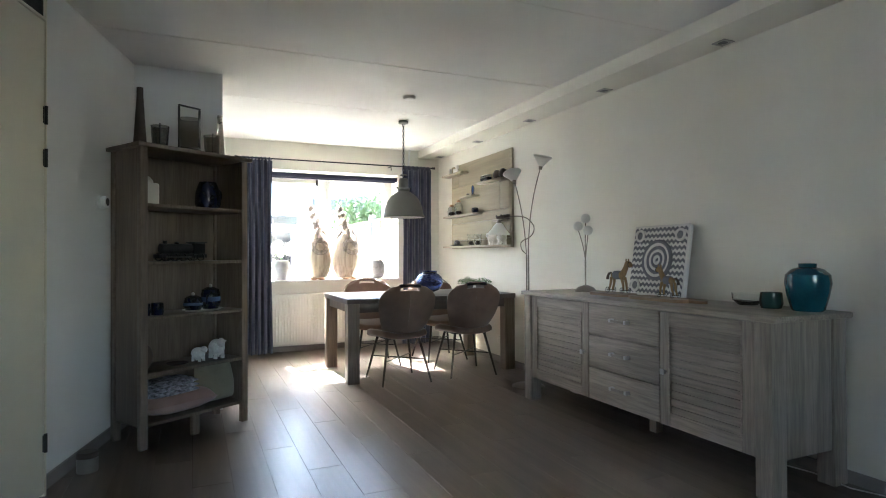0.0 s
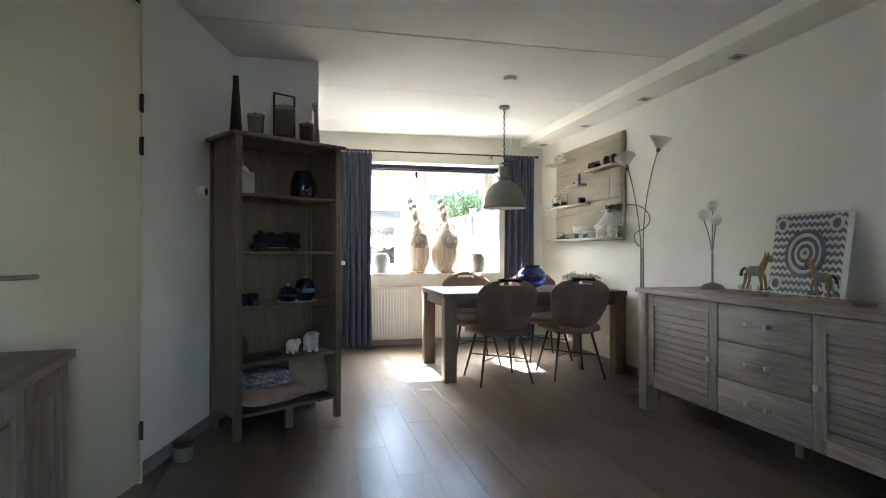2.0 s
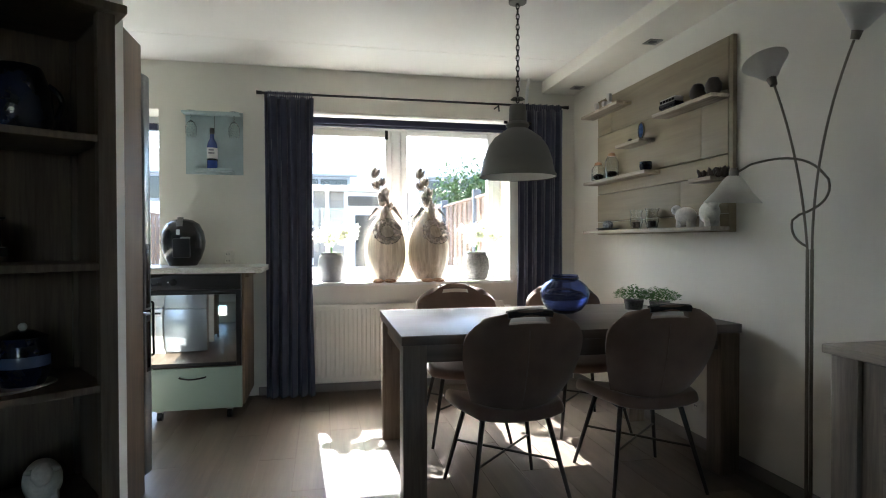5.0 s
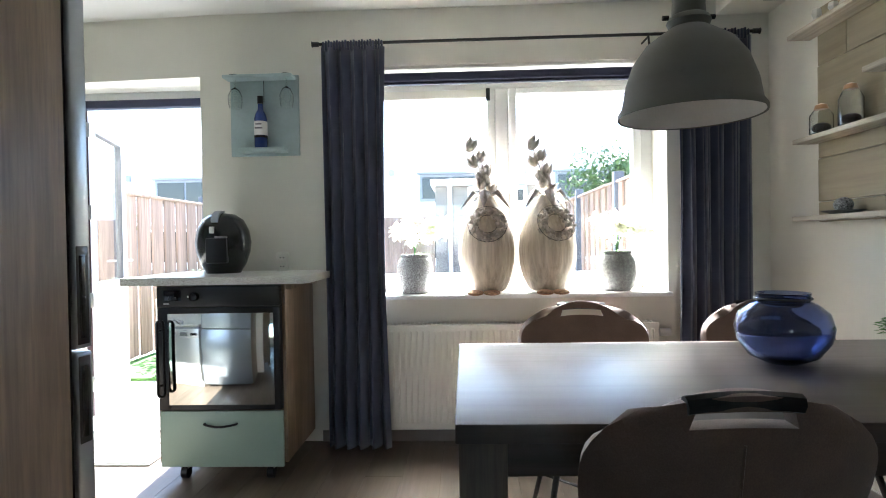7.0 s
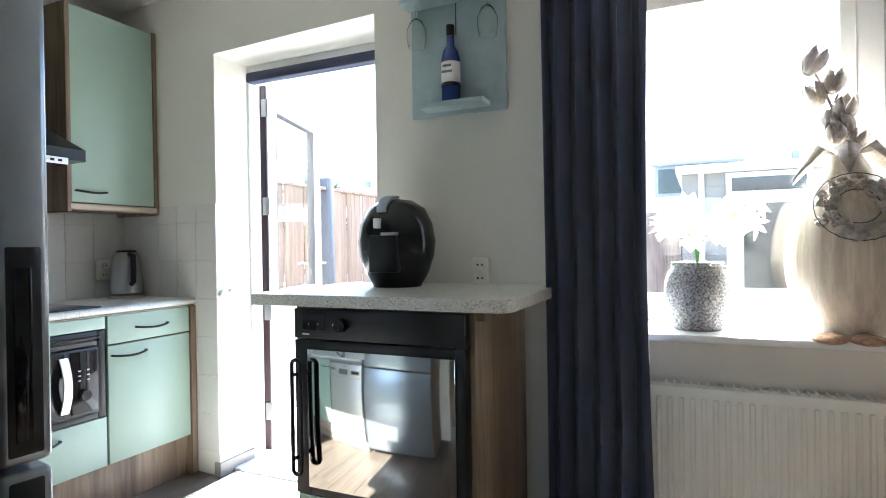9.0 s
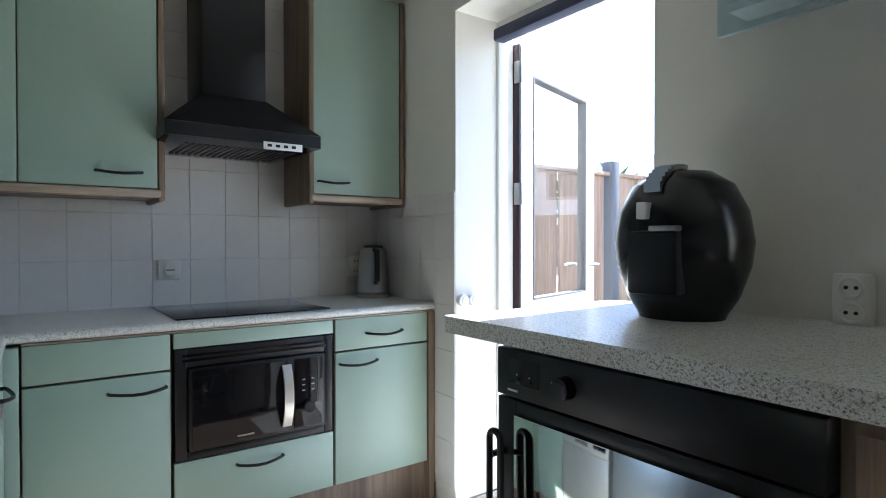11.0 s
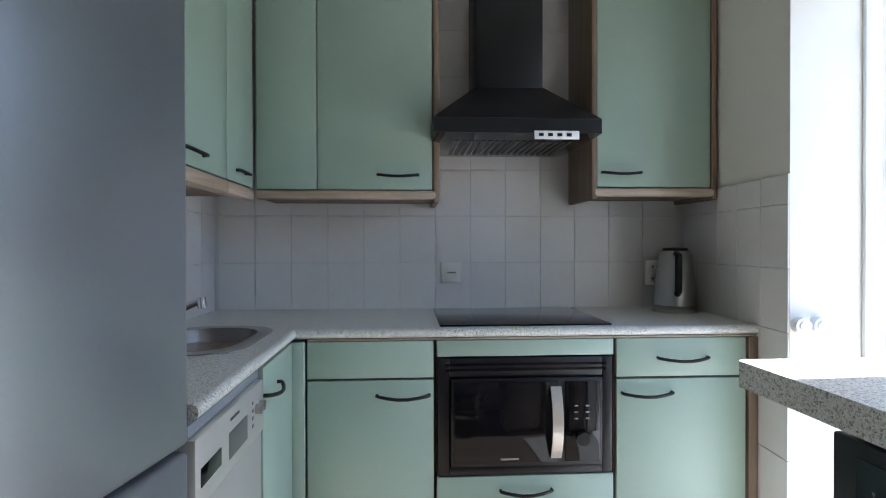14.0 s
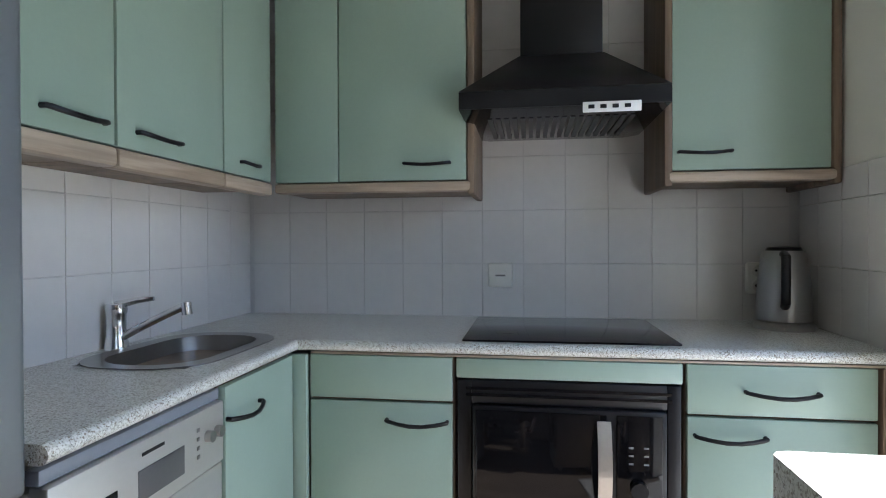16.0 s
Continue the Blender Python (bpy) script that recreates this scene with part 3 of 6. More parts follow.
for x in (-0.835, -0.8):
    part("knob", tube(bmesh.new(), [(x, FY - 0.008, 0.81), (x, FY + 0.006, 0.81)], 0.012, 16), "steel", cp)
for i in range(4):
    part("button", boxed(-0.772 + 0.0, FY - 0.0085, 0.775 + i * 0.018, -0.762, FY - 0.006, 0.783 + i * 0.018, bev=0.001), "steel", cp)
part("brand_bar", boxed(-0.66, FY - 0.0085, 0.842, -0.6, FY - 0.007, 0.848, bev=0), "black", cp)

# worktop with the sink opening
wt = thing("worktop", None, "light speckled L-shaped kitchen worktop", "worktop")
SX0, SX1, SY0, SY1 = -1.31, -0.86, 4.835, 5.11
bm = bmesh.new()
box(bm, -1.853, 5.2128, 0.8915, FX - 0.0152, 6.762, CT)
part("slab", bm, "top", wt)
part("rolled_edge", tube(bmesh.new(), [(FX - 0.0152, 5.2, 0.90675), (FX - 0.0152, 6.762, 0.90675)], 0.0152, 20), "top", wt)
for x0, y0, x1, y1 in ((-1.853, 4.747, SX0, FY - 0.015), (SX1, 4.747, -0.4, FY - 0.015), (SX0, 4.747, SX1, SY0), (SX0, SY1, SX1, FY - 0.015)):
    part("return_slab", boxed(x0, y0, 0.8915, x1, y1, CT, bev=0), "top", wt)
bm = tube(bmesh.new(), [(-1.26, FY - 0.0152, 0.90675), (-0.4, FY - 0.0152, 0.90675)], 0.0152, 16)
part("rolled_edge", bm, "top", wt)
part("corner_fill", boxed(-1.853, FY - 0.0148, 0.8915, -1.262, 5.2125, CT, bev=0), "top", wt)
sk = thing("sink", None, "stainless steel kitchen sink set in the worktop", "sink")
bm = bmesh.new()
outer, inn = rounded_rect(SX0 - 0.03, SY0 - 0.03, SX1 + 0.03, SY1 + 0.03, 0.13), rounded_rect(SX0 + 0.01, SY0 + 0.01, SX1 - 0.01, SY1 - 0.01, 0.115)
deep = rounded_rect(SX0 + 0.03, SY0 + 0.03, SX1 - 0.03, SY1 - 0.03, 0.1)
rings = [[bm.verts.new((x, y, z)) for x, y in pts] for pts, z in ((outer, CT + 0.001), (outer, CT + 0.004), (inn, CT + 0.003), (inn, CT - 0.01), (deep, CT - 0.15))]
for a, b in zip(rings, rings[1:]):
    for k in range(len(a)):
        bm.faces.new((a[k], a[(k + 1) % len(a)], b[(k + 1) % len(a)], b[k]))
bm.faces.new(rings[-1])
part("bowl", bm, "steel", sk)
part("drain", tube(bmesh.new(), [(-1.12, 4.97, CT - 0.15), (-1.12, 4.97, CT - 0.145)], 0.04, 20), "chrome", sk)
tp = thing("tap", None, "chrome single lever kitchen tap at the sink", "tap")
bm = lathe(bmesh.new(), [(0, 0), (0.03, 0), (0.028, 0.02), (0.024, 0.03), (0.024, 0.09), (0.027, 0.1), (0.025, 0.118), (0, 0.124)], 20, (-1.06, 4.785, CT))
part("body", bm, "chrome", tp)
bm = tube(bmesh.new(), arc((-1.06, 4.8, CT + 0.03), (-1.07, 4.88, CT + 0.075), (-1.085, 4.97, CT + 0.115), 10), 0.0105, 10)
tube(bm, [(-1.085, 4.968, CT + 0.122), (-1.085, 4.972, CT + 0.09)], 0.0135, 12)
part("spout", bm, "chrome", tp)
bm = tube(bmesh.new(), [(-1.06, 4.785, CT + 0.115), (-1.07, 4.84, CT + 0.128), (-1.08, 4.88, CT + 0.132)], 0.011, 8, 0.006)
part("lever", bm, "chrome", tp)

hob = thing("hob", None, "black glass ceramic hob in the worktop", "hob")
part("glass", boxed(-1.79, 5.672, CT, -1.29, 6.258, CT + 0.006, bev=0.002), "black_gloss", hob)

kt = thing("kettle", pose(-1.665, 6.66, CT, 0, 0, -12) @ Matrix.Diagonal((1.05, 1.05, 1.05, 1)), "brushed steel electric kettle with black handle", "kettle")
part("base", lathe(bmesh.new(), [(0, 0), (0.085, 0), (0.085, 0.012), (0.075, 0.022), (0, 0.024)]), "steel", kt)
part("jug", lathe(bmesh.new(), [(0, 0.026), (0.076, 0.026), (0.077, 0.06), (0.07, 0.15), (0.062, 0.22), (0.055, 0.235), (0, 0.24)], wob=lambda a, z: 1.0), "steel", kt)
bm = tube(bmesh.new(), [(0.06, -0.01, 0.225), (0.1, -0.012, 0.22), (0.106, -0.013, 0.15), (0.1, -0.012, 0.085), (0.076, -0.01, 0.075)], 0.013, 10)
part("handle", bm, "black", kt)
part("lid", lathe(bmesh.new(), [(0.05, 0.236), (0.045, 0.246), (0, 0.25)]), "black", kt)

# upper cabinets
UB, UT, UX, UY = 1.403, 2.365, -1.538, 5.003


def upper_x(y0, y1, doors, label, ends=(False, False), low=UB):
    u = thing("wall_cabinet", None, label, "cabinet", "kitchen wall cabinets")
    part("body", boxed(-1.853, y0, low - 0.03, UX - 0.022, y1, UT), "walnut", u)
    for a, b, h in doors:
        f = part("door", boxed(UX - 0.02, a + 0.002, low, UX, b - 0.002, UT, bev=0.0025), "mint", u)
        if h is not None:
            bow_handle(f, (UX, h, low + 0.055), 0.15)
    part("light_rail", boxed(UX - 0.045, y0, low - 0.036, UX + 0.006, y1, low - 0.004, bev=0.008), "walnut_h", u)
    for k, y in ((0, y0), (1, y1)):
        if ends[k]:
            part("side_panel", boxed(-1.853, y - 0.012, low - 0.048, UX + 0.004, y + 0.012, UT + 0.01, bev=0.006), "walnut", u)
    return u


upper_x(5.005, 5.674, [(5.005, 5.23, None), (5.23, 5.66, 5.53)], "mint green wall cabinet with pale walnut light rail", (False, True))
upper_x(6.28, 6.754, [(6.29, 6.74, 6.385)], "mint green wall cabinet beside the cooker hood", (True, True), 1.417)
for x0, x1, hx in ((-1.515, -1.218, -1.36), (-1.214, -0.794, -0.93), (-0.79, -0.405, -0.68)):
    u = thing("wall_cabinet", None, "mint green wall cabinet above the sink", "cabinet", "kitchen wall cabinets")
    part("body", boxed(x0, 4.747, UB - 0.03, x1, UY - 0.022, UT), "walnut", u)
    f = part("door", boxed(x0 + 0.002, UY - 0.02, UB, x1 - 0.002, UY, UT, bev=0.0025), "mint", u)
    bow_handle(f, (hx, UY, UB + 0.04), 0.15 if hx > -1.2 else 0.1, "x", (0, 1, 0))
    part("light_rail", boxed(x0, UY - 0.045, UB - 0.045, x1, UY + 0.006, UB - 0.004, bev=0.008), "walnut_x", u)

hd = thing("cooker_hood", pose(0, -0.021, 0.003), "black chimney cooker hood above the hob", "cooker hood")
bm = bmesh.new()
Y0, Y1, HX = 5.676, 6.272, -1.37
prism(bm, [(-1.853, Y0), (HX, Y0), (HX, Y1), (-1.853, Y1)], 1.585, 1.635)
part("band", bm, "black", hd)
bm = bmesh.new()
lo = [bm.verts.new(v) for v in ((-1.853, Y0, 1.637), (HX, Y0, 1.637), (HX, Y1, 1.637), (-1.853, Y1, 1.637))]
hi = [bm.verts.new(v) for v in ((-1.853, 5.848, 1.8), (-1.58, 5.848, 1.8), (-1.58, 6.116, 1.8), (-1.853, 6.116, 1.8))]
for k in range(4):
    bm.faces.new((lo[k], lo[(k + 1) % 4], hi[(k + 1) % 4], hi[k]))
bm.faces.new(lo[::-1])
bm.faces.new(hi)
part("canopy", bm, "black", hd)
part("chimney", boxed(-1.853, 5.852, 1.8, -1.584, 6.112, 2.55, bev=0.002), "black", hd)
bm = bmesh.new()
lo = [bm.verts.new(v) for v in ((-1.81, Y0 + 0.06, 1.568), (HX - 0.05, Y0 + 0.06, 1.568), (HX - 0.05, Y1 - 0.06, 1.568), (-1.81, Y1 - 0.06, 1.568))]
hi = [bm.verts.new(v) for v in ((-1.853, Y0, 1.584), (HX, Y0, 1.584), (HX, Y1, 1.584), (-1.853, Y1, 1.584))]
for k in range(4):
    bm.faces.new((lo[k], lo[(k + 1) % 4], hi[(k + 1) % 4], hi[k]))
bm.faces.new(lo[::-1])
part("underside", bm, "black_gloss", hd)
bm = bmesh.new()
for i in range(18):
    y = Y0 + 0.08 + i * 0.0245
    box(bm, -1.75, y, 1.565, HX - 0.06, y + 0.014, 1.569)
part("filter", bm, "black_metal", hd, kind="stuff")
sw = part("switch_plate", boxed(HX + 0.001, 6.03, 1.562, HX + 0.006, 6.19, 1.592, bev=0.002), "paint", hd, "white slider switch strip")
for i in range(4):
    part("switch", boxed(HX + 0.006, 6.045 + i * 0.033, 1.572, HX + 0.01, 6.062 + i * 0.033, 1.583, bev=0.001), "black", sw)


def socket_plate(m, label, holes=1):
    s = thing("wall_socket", m, label, "socket")
    part("plate", boxed(0, -0.036, -0.036 if holes == 1 else -0.055, 0.03, 0.036, 0.036 if holes == 1 else 0.055, bev=0.008), "radiator", s)
    for k in range(holes):
        z = 0 if holes == 1 else (-0.026 + 0.052 * k)
        bm = tube(bmesh.new(), [(0.0315, 0.02 * math.cos(a * math.pi / 12), z + 0.02 * math.sin(a * math.pi / 12)) for a in range(24)], 0.0045, 8, closed=True)
        part("rim", bm, "radiator", s)
        bm = bmesh.new()
        for y in (-0.009, 0.009):
            tube(bm, [(0.03, y, z), (0.0312, y, z)], 0.0042, 8)
        part("holes", bm, "black", s)
    return s


s = thing("timer_switch", pose(-1.851, 5.753, 1.077), "square white timer switch on the tiled wall", "switch")
part("plate", boxed(0, -0.045, -0.045, 0.012, 0.045, 0.045, bev=0.006), "radiator", s)
k = part("dial", tube(bmesh.new(), [(0.012, 0, 0), (0.022, 0, 0)], 0.024, 20), "radiator", s)
part("pointer", boxed(0.0222, -0.018, -0.003, 0.024, 0.018, 0.003, bev=0), "base", k)
socket_plate(pose(-1.851, 6.645, 1.073), "white double wall socket behind the kettle", 2)
socket_plate(pose(0.405, 6.668, 1.075, 0, 0, -90), "white double wall socket above the island worktop", 2)

# fridge
fr = thing("fridge_freezer", pose(-0.376, 5.2, 0, 0, 0, -8.5), "tall silver-grey fridge freezer in a wood-sided housing", "fridge")
part("body", boxed(0.02, -0.69, 0.03, 0.645, -0.075, 2.0), "fridge", fr)
for nm, z0, z1, a, b in (("fridge_door", 0.862, 2.0, 0.875, 1.185), ("freezer_door", 0.07, 0.852, 0.565, 0.84)):
    f = part(nm, boxed(0, -0.07, z0, 0.673, 0, z1, bev=0.01, seg=3), "fridge", fr)
    g = part("grip", boxed(0.66, -0.06, a, 0.6745, -0.012, b, bev=0.004), "black", f, "dark recessed side grip")
    part("grip_hollow", boxed(0.67, -0.05, a + 0.02, 0.6758, -0.026, b - 0.03, bev=0.002), "black_gloss", g)
part("gasket", boxed(0.01, -0.0745, 0.08, 0.66, -0.0705, 1.99, bev=0), "black", fr)
for x in (0.1, 0.55):
    for y in (-0.6, -0.15):
        part("foot", tube(bmesh.new(), [(x, y, 0), (x, y, 0.035)], 0.02, 12), "black", fr)
sp = thing("fridge_side_panel", None, "tall walnut decor panel beside the fridge", "panel")
part("board", boxed(0.256, 4.375, 0, 0.278, 5.005, 2.12, bev=0.001), "walnut", sp)
part("edge_band", boxed(0.2565, 5.0052, 0, 0.2775, 5.0075, 2.12, bev=0), "walnut", sp)

# island with oven
isl = thing("oven_cabinet", pose(-0.012, 0.004, 0), "freestanding oven cabinet with mint drawer and walnut sides on castors", "oven cabinet")
part("side_panel", boxed(0.588, 6.09, 0.1, 0.606, 6.6, 0.985), "walnut", isl)
part("side_panel", boxed(-0.04, 6.09, 0.1, -0.022, 6.6, 0.985), "walnut", isl)
part("back_panel", boxed(-0.022, 6.58, 0.1, 0.588, 6.6, 0.985), "walnut", isl)
part("bottom_panel", boxed(-0.022, 6.1, 0.1, 0.588, 6.58, 0.118), "walnut_x", isl)
f = part("drawer_front", boxed(-0.025, 6.07, 0.085, 0.59, 6.088, 0.362, bev=0.003), "mint", isl)
bow_handle(f, (0.28, 6.07, 0.3), 0.16, "x", (0, -1, 0))
for x in (0.06, 0.5):
    for y in (6.15, 6.52):
        c = part("castor", tube(bmesh.new(), [(x - 0.015, y, 0.032), (x + 0.015, y, 0.032)], 0.032, 18), "black", isl)
        part("fork", boxed(x - 0.02, y - 0.015, 0.05, x + 0.02, y + 0.015, 0.1, bev=0.004), "steel", c)
ov = thing("oven", pose(-0.012, 0.004, -0.004), "black built-in oven with mirrored glass door", "oven")
cp = part("control_panel", boxed(-0.022, 6.055, 0.885, 0.587, 6.1, 0.983, bev=0.004), "black", ov)
part("cavity", boxed(-0.01, 6.1, 0.38, 0.575, 6.56, 0.97), "black", ov)
bm = bmesh.new()
for d in ((-0.022, 0.035, 0.375, 0.88), (0.556, 0.587, 0.375, 0.88), (0.035, 0.556, 0.375, 0.404), (0.035, 0.556, 0.85, 0.88)):
    box(bm, d[0], 6.058, d[2], d[1], 6.098, d[3], bev=0.002)
dr = part("door_frame", bm, "black", ov)
part("mirror_glass", boxed(0.033, 6.05, 0.402, 0.558, 6.058, 0.852, bev=0.002), MIRROR, dr, "silver mirrored oven glass")
hp = rounded_rect(-0.005, 0.45, 0.028, 0.82, 0.016)
part("handle", tube(bmesh.new(), [(x, 6.02, z) for x, z in hp], 0.007, 8, closed=True), "black", dr)
for z in (0.5, 0.77):
    part("handle_post", tube(bmesh.new(), [(0.0, 6.02, z), (0.0, 6.06, z)], 0.007, 8), "black", dr)
part("dial", lathe(bmesh.new(), [(0, 0.0), (0.022, 0.0), (0.02, 0.022), (0, 0.024)], 20, m=Matrix.Translation((0.17, 6.055, 0.934)) @ Matrix.Rotation(radians(90), 4, "X")), "black_gloss", cp)
part("display", boxed(0.015, 6.0535, 0.915, 0.1, 6.0555, 0.965, bev=0), "black_gloss", cp)
for x, up in ((0.04, -1), (0.075, 1)):
    part("button", lathe(bmesh.new(), [(0, 0.0), (0.0045, 0.0), (0.004, 0.003), (0, 0.0034)], 14, m=Matrix.Translation((x, 6.0535, 0.924)) @ Matrix.Rotation(radians(90), 4, "X")), "black", cp)
    bm = bmesh.new()
    corners = [(x - 0.002, 0.934 - 0.0016 * up), (x + 0.002, 0.934 - 0.0016 * up), (x, 0.934 + 0.0022 * up)]
    lo, hi = ([bm.verts.new((px, y, pz)) for px, pz in corners] for y in (6.0534, 6.0526))
    bm.faces.new(hi)
    for i in range(3):
        bm.faces.new((lo[i], lo[(i + 1) % 3], hi[(i + 1) % 3], hi[i]))
    bmesh.ops.recalc_face_normals(bm, faces=bm.faces)
    part("mark", bm, "paint", cp, "small white triangle mark")
part("dial_sign", boxed(0.132, 6.0537, 0.93, 0.142, 6.055, 0.938, bev=0), "paint", cp, "small white printed oven sign")
part("brand_bar", boxed(0.012, 6.0535, 0.898, 0.04, 6.055, 0.902, bev=0), "paint", cp)
it = thing("island_worktop", pose(-0.02, 0.004, 0), "speckled worktop with rounded corner on the oven cabinet", "worktop")
bm = prism(bmesh.new(), [p for p in rounded_rect(-0.198, 6.048, 0.73, 6.675, 0.05)[:18] + [(-0.198, 6.063), (-0.195, 6.053), (-0.188, 6.048)]], 0.986, 1.024)
part("slab", bm, "top", it)
part("under_batten", boxed(0.61, 6.1, 0.955, 0.64, 6.6, 0.985, bev=0.002), "walnut", it)

cm = thing("coffee_machine", pose(0.125, 6.48, 1.024, 0, 0, 8) @ Matrix.Diagonal((0.93, 0.93, 0.98, 1)), "round black coffee capsule machine on the island worktop", "coffee machine")
bm = bmesh.new()
prof = [(0, 0), (0.1, 0), (0.105, 0.012), (0.13, 0.05), (0.155, 0.12), (0.162, 0.175), (0.15, 0.245), (0.118, 0.305), (0.07, 0.335), (0, 0.345)]
lathe(bm, prof, 32, m=Matrix.Diagonal((1, 0.95, 1, 1)))
part("body", bm, plain("satin black shell", (0.008, 0.009, 0.012), 0.22, bump=0.02), cm)
part("cup_niche", boxed(-0.06, -0.162, 0.06, 0.06, -0.1, 0.2, bev=0.01), "black", cm)
part("drip_edge", boxed(-0.005, -0.168, 0.198, 0.06, -0.12, 0.21, bev=0.004), "steel", cm)
bm = boxed(-0.035, -0.166, 0.225, -0.012, -0.13, 0.262, bev=0.003)
part("switch", bm, "paint", cm)
hp = arc((-0.02, -0.13, 0.29), (-0.03, -0.09, 0.35), (-0.02, 0.02, 0.352), 8)
bm = bmesh.new()
for a, b in zip(hp, hp[1:]):
    box(bm, -0.034, min(a.y, b.y), min(a.z, b.z) - 0.004, 0.006, max(a.y, b.y), max(a.z, b.z) + 0.004)
part("lever", bm, "steel", cm)

# ---- dining ----
tb = thing("dining_table", None, "rectangular grey-brown wooden dining table against the wall", "table")
part("tabletop", boxed(1.455, 4.59, 0.725, 3.2, 5.59, 0.77, bev=0.003), "table", tb)
for x in (1.462, 3.083):
    for y in (4.597, 5.473):
        part("leg", boxed(x, y, 0, x + 0.11, y + 0.11, 0.725, bev=0.003), "table_leg", tb)
part("apron", boxed(1.572, 4.62, 0.64, 3.083, 4.642, 0.724), "table", tb)
part("apron", boxed(1.572, 5.538, 0.64, 3.083, 5.56, 0.724), "table", tb)
part("apron", boxed(1.49, 4.707, 0.64, 1.512, 5.473, 0.724), "table_leg", tb)
part("apron", boxed(3.15, 4.707, 0.64, 3.172, 5.473, 0.724), "table_leg", tb)


def chair(m):
    """A shell chair that faces +y, with its back towards -y; origin under the seat's middle."""
    c = thing("dining_chair", m, "brown suede shell dining chair with black metal legs", "chair", "chairs round the table")
    bm = bmesh.new()
    nu, nv = 16, 16
    grid = {}
    for j in range(nv + 1):
        v = j / nv
        z = 0.45 + 0.46 * v
        w = 0.185 + 0.083 * math.sin(v / 0.68 * math.pi / 2) if v < 0.68 else 0.268 * math.sqrt(max(0.0, 1 - ((v - 0.68) / 0.4) ** 2.6))
        w = max(w, 0.10)
        for i in range(nu + 1):
            s = i / nu * 2 - 1
            x = w * s
            y = -0.2 - 0.075 * v + 0.07 * s * s * (1 - 0.35 * v) + 0.05 * (1 - v) ** 4
            grid[i, j] = bm.verts.new((x, y, z - 0.055 * v ** 3 * s * s + 0.03 * (1 - v) ** 3 * s ** 4))
    for j in range(nv):
        for i in range(nu):
            if j == 14 and 5 <= i <= 10:
                continue
            bm.faces.new((grid[i, j], grid[i + 1, j], grid[i + 1, j + 1], grid[i, j + 1]))
    back = part("backrest", bm, "chair", c)
    so = back.modifiers.new("thick", "SOLIDIFY")
    so.thickness, so.offset = 0.035, 0
    bv = back.modifiers.new("soft", "BEVEL")
    bv.width, bv.segments, bv.limit_method, bv.angle_limit = 0.012, 3, "ANGLE", radians(50)
    bm = bmesh.new()
    e = [grid_p for grid_p in ((s, -0.27 + 0.05 * s * s, 0.894 - 0.7 * s * s) for s in (-0.1, -0.07, -0.035, 0, 0.035, 0.07, 0.1))]
    tube(bm, [(a, b - 0.004, z) for a, b, z in e], 0.0175, 8)
    part("grip", bm, "black", back, "black grip at the top of the back")
    bm = bmesh.new()
    rows = []
    for j in range(11):
        t = j / 10
        y = -0.19 + 0.44 * t
        w = 0.19 + 0.055 * math.sin(t * math.pi * 0.75)
        rows.append([bm.verts.new((w * (i / 6 * 2 - 1), y, 0.462 + 0.03 * abs(i / 6 * 2 - 1) ** 2.5 - 0.03 * t ** 4)) for i in range(7)])
    for a, b in zip(rows, rows[1:]):
        for i in range(6):
            bm.faces.new((a[i], a[i + 1], b[i + 1], b[i]))
    seat = part("seat", bm, "chair", c)
    so = seat.modifiers.new("thick", "SOLIDIFY")
    so.thickness, so.offset = 0.06, -1
    bv = seat.modifiers.new("soft", "BEVEL")
    bv.width, bv.segments, bv.limit_method, bv.angle_limit = 0.02, 3, "ANGLE", radians(50)
    for sx in (-1, 1):
        for sy in (-1, 1):
            part("leg", tube(bmesh.new(), [(0.15 * sx, 0.03 + 0.13 * sy, 0.42), (0.235 * sx, 0.03 + 0.235 * sy, 0.0)], 0.013, 10, 0.009), "black_metal", c)
    bm = bmesh.new()
    for sx in (-1, 1):
        tube(bm, [(0.192 * sx, 0.03 - 0.182, 0.21), (-0.192 * sx, 0.03 + 0.182, 0.21 + 0.004 * sx)], 0.006, 8)
    part("stretcher", bm, "black_metal", c)
    bm = bmesh.new()
    tube(bm, [(0, -0.2 - 0.075 * v - 0.019 + 0.05 * (1 - v) ** 4, 0.45 + 0.46 * v) for v in (0.05, 0.2, 0.35, 0.5, 0.65, 0.8)], 0.0025, 6)
    part("seam", bm, "chair", back)
    part("seat_plate", boxed(-0.17, -0.12, 0.4, 0.17, 0.18, 0.425, bev=0.004), "black_metal", c)
    return c


ch = chair(pose(1.95, 4.6, 0, 0, 0, 2))
copy_thing(ch, pose(2.655, 4.64, 0, 0, 0, -3))
copy_thing(ch, pose(1.97, 5.53, 0, 0, 0, 178))
copy_thing(ch, pose(2.74, 5.53, 0, 0, 0, 181))

# pendant
pd = thing("pendant_lamp", pose(2.19, 5.13, 0), "grey industrial dome pendant lamp on a chain above the table", "pendant lamp")
part("canopy", lathe(bmesh.new(), [(0, CEIL), (0.05, CEIL), (0.05, CEIL - 0.025), (0, CEIL - 0.028)]), "lamp", pd)
prof = [(0.03, 1.962), (0.042, 1.958), (0.047, 1.94), (0.05, 1.865), (0.06, 1.858), (0.066, 1.845), (0.06, 1.832), (0.056, 1.826), (0.078, 1.812), (0.13, 1.775), (0.168, 1.722), (0.193, 1.65), (0.204, 1.585), (0.216, 1.568), (0.216, 1.553)]
bm = lathe(bmesh.new(), prof, 40)
